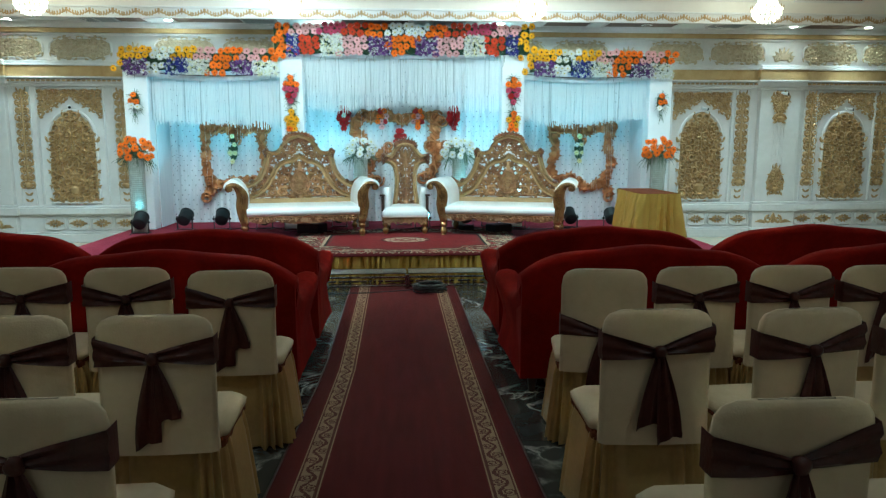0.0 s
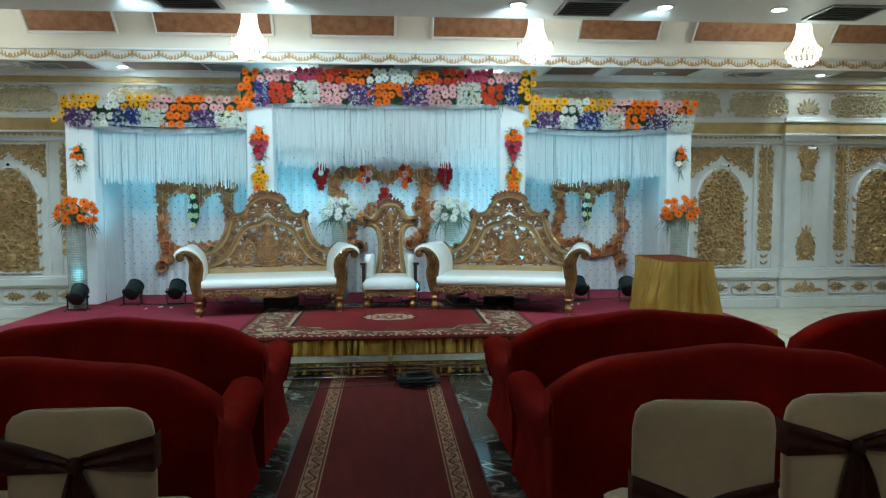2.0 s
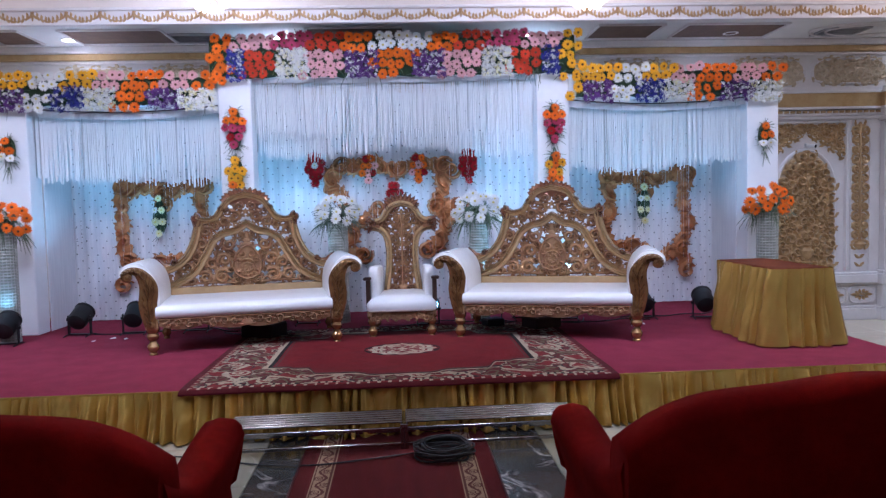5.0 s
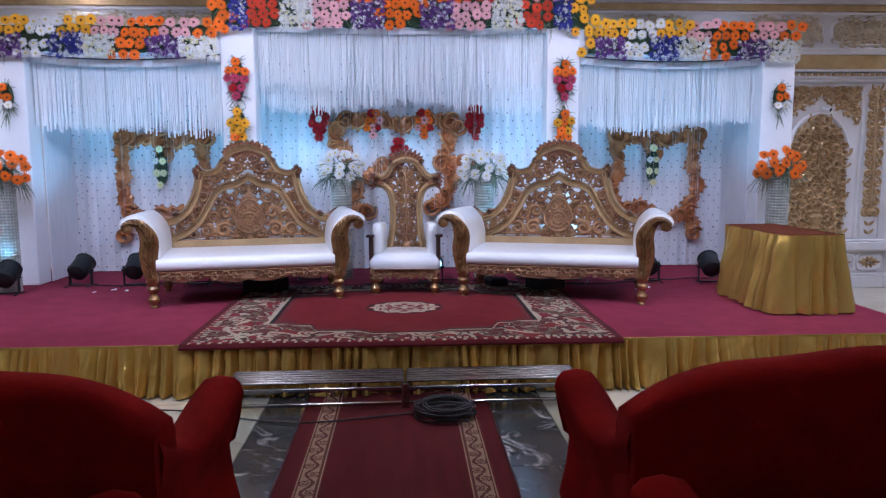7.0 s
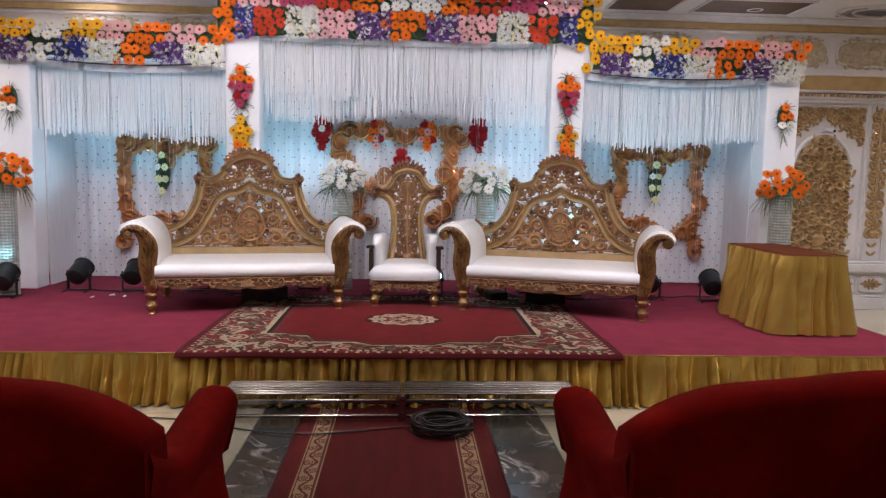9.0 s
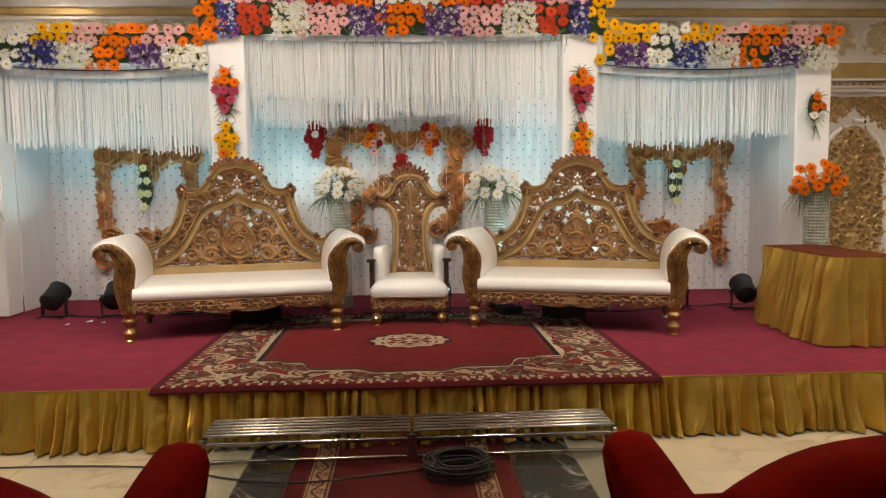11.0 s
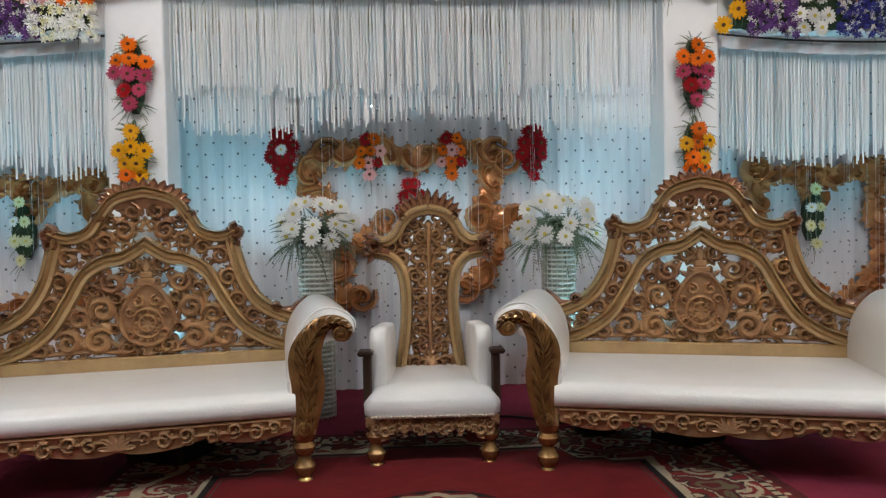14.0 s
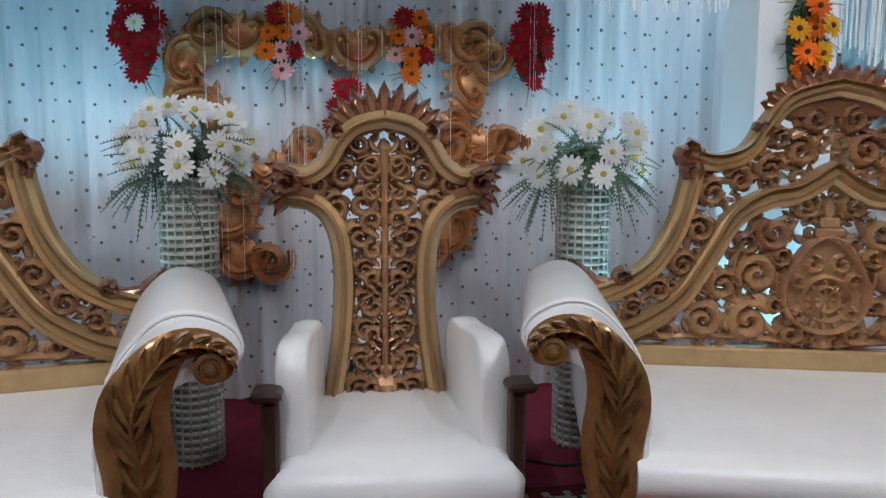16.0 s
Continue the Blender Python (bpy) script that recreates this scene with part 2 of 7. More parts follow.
MARBLE_BLACK = marble("black_veined_marble", (0.022, 0.023, 0.022), (0.72, 0.70, 0.66), 2.6, 2.5, 0.14, 0.055)
MARBLE_CREAM = marble("cream_marble", (0.52, 0.46, 0.34), (0.40, 0.32, 0.22), 1.2, 0.25, 0.14)
MARBLE_PINK = marble("pink_marble", (0.33, 0.18, 0.14), (0.5, 0.38, 0.32), 2.5, 0.4, 0.14)
MARBLE_GREY = marble("grey_green_marble", (0.26, 0.25, 0.19), (0.45, 0.43, 0.36), 1.6, 0.5, 0.13)
WEAVE = pattern("woven_carpet", 0.95)
LIGHT_ON = material("lit_downlight", (1.0, 0.95, 0.86), 0.5, emit=26.0)
CRYSTAL = material("lit_crystal", (1.0, 0.80, 0.58), 0.2, emit=3.3)
CRYSTAL.node_tree.nodes["Principled BSDF"].inputs["Base Color"].default_value = (0.12, 0.11, 0.10, 1)
VENT = material("grey_vent", (0.38, 0.38, 0.38), 0.5, 0.2)
VENT_DARK = material("vent_shadow", (0.05, 0.05, 0.05), 0.8)
PANEL_DARK = material("dark_ceiling_panel", (0.10, 0.05, 0.035), 0.55, other=(0.15, 0.085, 0.05), scale=10, mix=0.6, bump=0.2)
LEAF = material("fern_leaf", (0.085, 0.13, 0.065), 0.5, other=(0.055, 0.09, 0.05), scale=15, mix=0.6, spread=0.3)
MOSS = material("moss_foam", (0.016, 0.038, 0.010), 0.9, other=(0.010, 0.022, 0.007), scale=30, bump=0.6)
VASE = material("clear_vase_weave", (0.62, 0.62, 0.55), 0.2, 0.1, other=(0.40, 0.41, 0.36), scale=20)
VASE_CORE = material("vase_core", (0.28, 0.30, 0.24), 0.4)
TABLE_TOP = material("maroon_table_cover", (0.13, 0.034, 0.012), 0.9, other=(0.09, 0.022, 0.009), scale=6, spec=0.1, bump=0.1, bump_scale=120)
CAMERA_WHITE = material("white_plastic", (0.75, 0.75, 0.74), 0.4)
PETALS = {k: material(k + "_petals", c, 0.55, other=[v * 0.75 for v in c], scale=30, mix=0.6, spread=0.18, spec=0.12) for k, c in dict(
    orange=(0.85, 0.17, 0.004), yellow=(0.85, 0.42, 0.006), white=(0.82, 0.82, 0.78), pink=(0.78, 0.42, 0.42), red=(0.58, 0.055, 0.018), crimson=(0.34, 0.006, 0.010),
    rose=(0.48, 0.06, 0.13), purple=(0.13, 0.05, 0.20), blue=(0.05, 0.05, 0.28), cream=(0.78, 0.74, 0.42)).items()}
EYES = {"dark": material("flower_eye_dark", (0.10, 0.04, 0.01), 0.9, bump=0.6, bump_scale=500), "pale": material("flower_eye_yellow", (0.55, 0.45, 0.08), 0.9, bump=0.6, bump_scale=500)}


# geometry helpers
class Geo:
    """Vertices and faces of one mesh, with colours where the cloth has a woven pattern."""

    def __init__(self):
        self.v, self.f, self.c = [], [], []

    def add(self, verts, faces):
        k = len(self.v)
        self.v.extend(verts)
        self.f.extend([tuple(i + k for i in q) for q in faces])

    def box(self, x0, x1, y0, y1, z0, z1, b=0.0):
        if b <= 0:
            self.add([(x, y, z) for z in (z0, z1) for y in (y0, y1) for x in (x0, x1)],
                     [(0, 2, 3, 1), (4, 5, 7, 6), (0, 1, 5, 4), (2, 6, 7, 3), (0, 4, 6, 2), (1, 3, 7, 5)])
            return
        rings = []
        for z, i in ((z0, b), (z0 + b, 0), (z1 - b, 0), (z1, b)):
            rings.append([(x0 + b, y0 + i, z), (x1 - b, y0 + i, z), (x1 - i, y0 + b, z), (x1 - i, y1 - b, z),
                          (x1 - b, y1 - i, z), (x0 + b, y1 - i, z), (x0 + i, y1 - b, z), (x0 + i, y0 + b, z)])
        self.rings(rings, True, True)

    def rings(self, rings, cap0=True, cap1=True, closed=True):
        n, k = len(rings[0]), len(self.v)
        for r in rings:
            self.v.extend(r)
        for i in range(len(rings) - 1):
            for j in range(n if closed else n - 1):
                a, b = k + i * n + j, k + i * n + (j + 1) % n
                self.f.append((a, b, b + n, a + n))
        if cap0:
            self.f.append(tuple(k + j for j in reversed(range(n))))
        if cap1:
            self.f.append(tuple(k + (len(rings) - 1) * n + j for j in range(n)))

    def lathe(self, profile, at=(0, 0, 0), n=14, caps=True):
        self.rings([[(at[0] + r * math.cos(2 * math.pi * j / n), at[1] + r * math.sin(2 * math.pi * j / n), at[2] + z) for j in range(n)] for r, z in profile], caps, caps)

    def tube(self, pts, radius, n=6, closed=False):
        """A round rod along points; radius is a number or one for each point."""
        p = [Vector(q) for q in pts]
        rr = radius if isinstance(radius, (list, tuple)) else [radius] * len(p)
        rings, side = [], None
        for i, q in enumerate(p):
            d = (p[min(i + 1, len(p) - 1)] - p[max(i - 1, 0)]).normalized()
            if side is None:
                side = d.orthogonal().normalized()
            side = (side - d * side.dot(d)).normalized()
            up = d.cross(side)
            rings.append([tuple(q + rr[i] * (math.cos(2 * math.pi * j / n) * side + math.sin(2 * math.pi * j / n) * up)) for j in range(n)])
        self.rings(rings, True, True)

    def vine(self, pts, widths, depth, y=0.0, back=True):
        """A carved rib that lies in the x-z plane and stands out towards -y."""
        n, rings = len(pts), []
        for i, (x, z) in enumerate(pts):
            a, b = pts[max(i - 1, 0)], pts[min(i + 1, n - 1)]
            dx, dz = b[0] - a[0], b[1] - a[1]
            s = math.hypot(dx, dz) or 1
            nx, nz, w = -dz / s, dx / s, widths[i]
            d = depth * min(1.0, 0.35 + w / (max(widths) + 1e-9))
            rings.append([(x + nx * w * k, y - d * h, z + nz * w * k) for k, h in ((-1, 0), (-0.75, 0.62), (0, 1), (0.75, 0.62), (1, 0))])
        self.rings(rings, True, True, closed=back)

    def scroll(self, x, z, r, a0, turns, hand, w, depth, y=0.0, steps=11):
        """A spiral volute."""
        pts, ws = [], []
        for i in range(steps):
            k = i / (steps - 1)
            a = a0 + hand * 2 * math.pi * turns * k
            q = r * (1 - 0.78 * k)
            pts.append((x + q * math.cos(a), z + q * math.sin(a)))
            ws.append(w * (0.45 + 0.75 * math.sin(math.pi * (0.15 + 0.75 * k))))
        self.vine(pts, ws, depth, y)

    def leaf(self, x, z, a, length, width, depth, y=0.0, curl=0.35):
        """A pointed, ridged leaf in the x-z plane."""
        rows, steps = [], 5
        for i in range(steps):
            k = i / (steps - 1)
            b = a + curl * k
            px, pz = x + length * k * math.cos(b), z + length * k * math.sin(b)
            w = width * (math.sin(math.pi * (0.12 + 0.86 * k)) ** 0.8)
            nx, nz = -math.sin(b), math.cos(b)
            rows.append([(px + nx * w, y, pz + nz * w), (px + nx * w * 0.45, y - depth * 0.55, pz + nz * w * 0.45), (px, y - depth * 0.35 * (1 - k) - depth * 0.3, pz),
                         (px - nx * w * 0.45, y - depth * 0.55, pz - nz * w * 0.45), (px - nx * w, y, pz - nz * w)])
        self.rings(rows, True, True, closed=True)

    def plate(self, outline, y0, y1):
        """A flat board in the x-z plane with that outline."""
        self.rings([[(x, y0, z) for x, z in outline], [(x, y1, z) for x, z in outline]], True, True)

    def moved(self, m):
        g = Geo()
        g.v, g.f = [tuple(m @ Vector(p)) for p in self.v], self.f
        if m.determinant() < 0:
            g.f = [tuple(reversed(q)) for q in self.f]
        return g

    def join(self, other):
        self.add(other.v, other.f)
        return self

    def mesh(self, name, mat, smooth=35):
        me = bpy.data.meshes.new(name)
        me.from_pydata(self.v, [], self.f)
        me.materials.append(mat)
        if smooth:
            me.polygons.foreach_set("use_smooth", [True] * len(me.polygons))
            me.set_sharp_from_angle(angle=radians(smooth))
        me.update()
        return me


def part(name, geo, mat, parent, label="", smooth=35, m=None):
    """One mesh as a part of a thing; geo is a Geo or a mesh that alike parts share."""
    ob = new(name, geo.mesh(name, mat, smooth) if isinstance(geo, Geo) else geo)
    ob.parent = parent
    if m is not None:
        ob.matrix_basis = m
    return tagged(ob, label)


def thing(name, m, label, category, group="", kind=""):
    ob = new(name)
    ob.empty_display_size = 0.1
    ob.matrix_basis = m
    return tagged(ob, label, category, group, kind)


def solid(name, geo, mat, label, category="", kind="structure", smooth=35, m=None):
    ob = new(name, geo.mesh(name, mat, smooth))
    if m is not None:
        ob.matrix_basis = m
    return tagged(ob, label, category, "", kind)


def cubic(points, steps=6):
    """A smooth line through the points (Catmull-Rom)."""
    p, out = list(points), []
    p = [p[0]] + p + [p[-1]]
    for i in range(1, len(p) - 2):
        for s in range(steps):
            t = s / steps
            out.append(tuple(0.5 * (2 * p[i][k] + (p[i + 1][k] - p[i - 1][k]) * t + (2 * p[i - 1][k] - 5 * p[i][k] + 4 * p[i + 1][k] - p[i + 2][k]) * t * t
                                    + (3 * p[i][k] - p[i - 1][k] - 3 * p[i + 1][k] + p[i + 2][k]) * t ** 3) for k in range(len(p[0]))))
    return out + [tuple(p[-1])]


def mirrored(points):
    return list(points) + [(-x, z) for x, z in reversed(points)]


def inside(poly, x, z):
    c, j = False, len(poly) - 1
    for i in range(len(poly)):
        (xi, zi), (xj, zj) = poly[i], poly[j]
        if (zi > z) != (zj > z) and x < (xj - xi) * (z - zi) / (zj - zi) + xi:
            c = not c
        j = i
    return c


def near_line(line, x, z):
    best = 9.0
    for (ax, az), (bx, bz) in zip(line, line[1:]):
        dx, dz = bx - ax, bz - az
        t = max(0, min(1, ((x - ax) * dx + (z - az) * dz) / (dx * dx + dz * dz + 1e-12)))
        best = min(best, math.hypot(x - ax - t * dx, z - az - t * dz))
    return best


def carving(ok, box, r, depth, seed, y=0.0, mirror=None, leaves=2, tries=900, gap=1.45):
    """Scrolls and leaves that fill a region; ok(x, z) tells whether a place is in it. Mirrored about x = mirror."""
    g, rnd, put = Geo(), random.Random(seed), []
    x0, x1, z0, z1 = box
    for _ in range(tries):
        x, z = rnd.uniform(x0, x1), rnd.uniform(z0, z1)
        s = r * rnd.uniform(0.75, 1.2)
        if not ok(x, z) or any(math.hypot(x - a, z - b) < gap * 0.5 * (s + c) for a, b, c in put):
            continue
        if mirror is not None and (x - mirror) < s * 0.6:
            continue
        put.append((x, z, s))
        a, hand = rnd.uniform(0, 6.28), rnd.choice((-1, 1))
        for flip in ((0, 1) if mirror is not None else (0,)):
            h = Geo()
            h.scroll(x, z, s, a, 1.15, hand, s * 0.30, depth, y)
            for k in range(leaves):
                b = a + hand * (0.4 + 1.7 * k) + 0.6
                h.leaf(x + s * 0.75 * math.cos(b), z + s * 0.75 * math.sin(b), b + hand * 0.9, s * 1.5, s * 0.44, depth * 0.9, y, hand * 0.7)
            if flip:
                h = h.moved(Matrix.Translation((2 * mirror, 0, 0)) @ Matrix.Diagonal((-1, 1, 1, 1)))
            g.join(h)
    return g


def motif(g, x, z, r, a, hand, depth, y, leaves=5):
    """One acanthus volute: a spiral with a boss at its eye and leaves that turn off its rim."""
    g.scroll(x, z, r, a, 1.45, hand, r * 0.27, depth, y, 15)
    g.leaf(x - r * 0.14, z, 0, r * 0.28, r * 0.16, depth * 0.9, y, 0)
    for k in range(leaves):
        b = a + hand * (0.15 + 1.05 * k)
        s = 1.0 - 0.09 * k
        g.leaf(x + r * 0.9 * s * math.cos(b), z + r * 0.9 * s * math.sin(b), b + hand * 0.75, r * 1.10 * s, r * 0.42 * s, depth, y, hand * 0.9)


def motif_chain(g, line, r, depth, y, pitch=1.9):
    """Volutes of alternate hand along a line, with a stem between them."""
    pts = cubic(line, 10)
    run, k = r * 0.6, 0
    for (ax, az), (bx, bz) in zip(pts, pts[1:]):
        d = math.hypot(bx - ax, bz - az)
        run += d
        if run > pitch * r:
            run = 0
            t = math.atan2(bz - az, bx - ax)
            h = 1 if k % 2 else -1
            motif(g, bx + h * 0.28 * r * math.sin(t), bz - h * 0.28 * r * math.cos(t), r * (1.0 if k % 3 else 0.82), t + h * 2.0, -h, depth, y)
            k += 1
    g.vine(pts, [r * 0.17] * len(pts), depth * 0.7, y)


LINK = [(0.27, -0.28), (0.20, -0.42), (0.11, -0.28), (0.13, 0.06), (0.28, 0.52), (0.50, 0.74), (0.74, 0.54), (0.92, 0.10), (0.96, -0.32), (0.85, -0.50), (0.73, -0.36), (0.80, -0.20)]


def scroll_chain(g, line, r, depth, y, pitch=2.3):
    """Long ribbed C-scrolls of alternate hand along a line, on a solid band, with leaves at their backs."""
    pts = cubic(line, 14)
    runs = [0.0]
    for (ax, az), (bx, bz) in zip(pts, pts[1:]):
        runs.append(runs[-1] + math.hypot(bx - ax, bz - az))
    n = max(1, round(runs[-1] / (pitch * r)))
    step = runs[-1] / n

    def at(d, v):
        i = max(0, min(len(pts) - 2, sum(1 for q in runs if q <= d) - 1))
        k = (d - runs[i]) / max(1e-6, runs[i + 1] - runs[i])
        (ax, az), (bx, bz) = pts[i], pts[i + 1]
        m = math.hypot(bx - ax, bz - az) or 1
        return (ax + (bx - ax) * k - (bz - az) / m * v, az + (bz - az) * k + (bx - ax) / m * v)

    for j in range(n):
        h = 1 if j % 2 else -1
        for q, w, d in ((1.0, 0.17, 1.0), (0.66, 0.12, 0.9)):
            curl = [at(step * (j + 0.53 + (u - 0.53) * q), h * r * (v * q + (0.06 if q < 1 else 0))) for u, v in cubic(LINK, 4)]
            m = len(curl)
            g.vine(curl, [r * w * (0.55 + 0.6 * math.sin(math.pi * i / (m - 1))) for i in range(m)], depth * d, y)
        for u, v, turn, size in ((0.50, 0.70, 1.5, 0.55), (0.34, 0.55, 2.1, 0.5), (0.68, 0.55, 0.9, 0.5), (0.02, -0.10, -1.3, 0.6), (0.02, 0.15, 1.3, 0.6), (0.52, -0.30, -1.57, 0.5)):
            p, p2 = at(step * (j + u), h * r * v), at(step * (j + u) + 0.01, h * r * v)
            t = math.atan2(p2[1] - p[1], p2[0] - p[0])
            g.leaf(p[0], p[1], t + h * turn, r * size, r * 0.17, depth * 0.8, y, h * 0.4)
    g.vine(pts, [r * (0.60 + 0.14 * math.sin(1.3 * i)) for i in range(len(pts))], depth * 0.35, y)


def strip_carving(z0, z1, w, depth, y=0.0, step=0.16):
    """A climbing candelabrum ornament: paired scrolls and leaves up a stem, mirrored about x = 0."""
    g, n = Geo(), max(1, round((z1 - z0) / step))
    h = (z1 - z0) / n
    g.vine([(0, z0), (0, z1)], [w * 0.09] * 2, depth * 0.8, y)
    for i in range(n):
        z = z0 + h * (i + 0.5)
        for s in (-1, 1):
            k = 0.62 if i % 3 else 0.85
            up = 1 if i % 2 else -1
            g.scroll(s * w * 0.26, z, w * 0.26 * k * 1.3, math.pi / 2 * up + (0 if s > 0 else 0), 1.1, -s * up, w * 0.075, depth, y)
            g.leaf(s * w * 0.05, z - h * 0.3, math.pi / 2 - s * 0.8, h * 0.8, w * 0.1, depth, y, -s * 0.4)
            g.leaf(s * w * 0.12, z + h * 0.42, math.pi / 2 - s * 1.25, w * 0.40, w * 0.085, depth * 0.9, y, s * 0.8)
            g.leaf(s * w * 0.10, z + h * 0.30, -math.pi / 2 + s * 0.9, w * 0.36, w * 0.075, depth * 0.8, y, -s * 0.7)
    g.leaf(0, z1 - h * 0.2, math.pi / 2, h * 0.6, w * 0.16, depth, y, 0)
    g.lathe([(w * 0.1, -0.05), (w * 0.3, -0.02), (w * 0.34, 0.02), (w * 0.16, 0.05), (w * 0.24, 0.08)], (0, y, z0 + 0.04), 8)
    return g


def satin_fall(path, top, bottom, depth, seed, per_metre=9.0, rows=8, flare=0.03):
    """Bunched satin that hangs along a path of (x, y, outward x, outward y, run): uneven sharp folds, dents and a rippled hem."""
    g, rings = Geo(), []
    for i in range(rows + 1):
        k = i / rows
        line = []
        for x, y, ox, oy, run in path:
            u = run * per_metre
            warp = 1.3 * noise.noise((u * 0.23, 0.0, seed)) + 0.55 * k * noise.noise((u * 0.4, 3.0, seed))
            w = 2 * math.pi * (u * 0.62 + warp)
            swell = 0.6 + 0.9 * max(0.0, 0.5 + noise.noise((u * 0.19, 7.0, seed)))
            fold = swell * 1.35 * abs(math.sin(w / 2)) ** 0.75 + 0.12 * math.sin(2.3 * w + 1.5 * k + 2 * noise.noise((u * 0.5, 1.0, seed)))
            dent = noise.noise((run * 5.0, k * 1.3 + run, seed + 17.0)) * math.sin(math.pi * min(1.0, k * 1.15))
            off = 0.012 + depth * (0.30 + 0.70 * k) * max(-0.2, fold) + depth * 0.5 * dent + flare * k * k
            off += depth * 0.42 * (abs(noise.noise((run * 16.0 + 2.2 * k, k * 2.6, seed + 5.0))) - 0.12) * (0.35 + 0.65 * k)
            off = max(0.003, off)
            z = top + (bottom - top) * k + (0.010 * max(0.0, noise.noise((run * 9.0, 1.0, seed))) if i == rows else 0)
            line.append((x + ox * off, y + oy * off, z))
        rings.append(line)
    g.rings(rings, False, False, closed=False)
    return g


# the hall's shell
g = Geo()
g.box(HALL_L - 0.2, HALL_R + 0.2, HALL_B - 0.2, WALL_Y + 0.3, -0.12, -0.012)
solid("floor", g, PLATFORM, "screed under polished marble hall floor", "floor")
g = Geo()
g.box(HALL_L, HALL_R, WALL_Y, WALL_Y + 0.2, 0, CEIL_REAR)
wall_north = solid("wall_north", g, PAINT, "cream plaster hall wall with gilded panels", "wall")
for name, box in (("wall_west", (HALL_L - 0.2, HALL_L, HALL_B, WALL_Y + 0.2, 0, 4.1)), ("wall_east", (HALL_R, HALL_R + 0.2, HALL_B, WALL_Y + 0.2, 0, 4.1)),
                  ("wall_south", (HALL_L, HALL_R, HALL_B - 0.2, HALL_B, 0, 4.1))):
    g = Geo()
    g.box(*box)
    solid(name, g, PAINT, "plain cream plaster hall wall", "wall")

# ceilings: front and rear soffits with a raised tray between them
g = Geo()
g.box(HALL_L, HALL_R, HALL_B, COVE_Y0, CEIL_FRONT, CEIL_FRONT + 0.15)
solid("ceiling_front", g, CEILING, "white plaster hall ceiling with downlights", "ceiling")
g = Geo()
g.box(HALL_L, HALL_R, COVE_Y1 + 0.05, WALL_Y + 0.2, CEIL_REAR, CEIL_REAR + 0.15)
solid("ceiling_rear", g, CEILING, "white plaster ceiling strip over the stage", "ceiling")
g = Geo()
prof = cubic([(COVE_Y1 - 0.02, 3.30), (COVE_Y1 - 0.10, 3.50), (COVE_Y1 - 0.36, 3.76), (COVE_Y1 - 0.75, 3.95)], 4)
outer = [(y + 0.12, z + 0.10) for y, z in prof]
g.rings([[(HALL_L, y, z) for y, z in prof + outer[::-1]], [(HALL_R, y, z) for y, z in prof + outer[::-1]]], True, True)
g.box(HALL_L, HALL_R, COVE_Y0 + 0.4, COVE_Y1 - 0.7, CEIL_TRAY, CEIL_TRAY + 0.1)
g.rings([[(x, COVE_Y0, CEIL_FRONT + 0.1), (x, COVE_Y0 + 0.45, CEIL_TRAY), (x, COVE_Y0 + 0.4, CEIL_TRAY + 0.1), (x, COVE_Y0 - 0.12, CEIL_FRONT + 0.15)] for x in (HALL_L, HALL_R)])
cove = solid("ceiling_cove", g, COVE, "cream coved ceiling tray with rust panels", "ceiling")
# fascia with a garland moulding
g = Geo()
g.box(HALL_L, HALL_R, COVE_Y1, COVE_Y1 + 0.05, 3.17, 3.40)
g.box(HALL_L, HALL_R, COVE_Y1 - 0.025, COVE_Y1, 3.165, 3.185, 0.004)
g.box(HALL_L, HALL_R, COVE_Y1 - 0.05, COVE_Y1, 3.285, 3.31, 0.006)
fascia = solid("trim_fascia", g, PAINT, "white fascia with gilded garland moulding", "cornice")
swag = Geo()
SWAG_P = 0.29
for u in range(9):
    k = u / 8
    px, pz = SWAG_P * (k - 0.5), 0.040 - 0.060 * math.sin(math.pi * k)
    for d in (-1, 1):
        swag.leaf(px, pz, (0.2 if k < 0.5 else math.pi - 0.2) + 0.9 * d, 0.038, 0.012, 0.016, 0, 0.3 * d)
    swag.leaf(px - 0.012, pz, 0, 0.026, 0.011, 0.022, 0, 0)
for d in (-1, 0, 1):
    swag.leaf(SWAG_P / 2, 0.045, math.pi / 2 * (-1) + 0.5 * d, 0.065, 0.011, 0.016, 0, 0.2 * d)
swag.leaf(SWAG_P / 2, 0.035, math.pi / 2, 0.03, 0.016, 0.02, 0, 0)
me = swag.mesh("garland", GILT)
for i in range(int((HALL_R - HALL_L) / SWAG_P) - 1):
    part("garland", me, None, fascia, m=Matrix.Translation((HALL_L + 0.2 + SWAG_P * i, COVE_Y1, 3.225)))


def cove_panel(x0, x1):
    """A rust panel in a white moulded frame that follows the cove's curve."""
    g, f = Geo(), Geo()
    line = [(y - 0.012, z - 0.012) for y, z in cubic([(COVE_Y1 - 0.105, 3.47), (COVE_Y1 - 0.36, 3.755), (COVE_Y1 - 0.62, 3.90)], 5)]
    g.rings([[(x, y, z) for x in (x0, x1)] for y, z in line], False, False, closed=False)
    for x in (x0, x1):
        f.tube([(x, y - 0.006, z - 0.006) for y, z in line], 0.016, 6)
    for y, z in (line[0], line[-1]):
        f.tube([(x0 - 0.01, y - 0.006, z - 0.006), (x1 + 0.01, y - 0.006, z - 0.006)], 0.016, 6)
    p = part("cove_panel", g, RUST, cove, "rust brown painted panel")
    part("panel_frame", f, PAINT, p, "white moulded frame")


x, wide = -8.6, True
while x < 8.6:
    w = 1.28 if wide else 0.95
    cove_panel(x, x + w)
    x, wide = x + w + 0.42, not wide

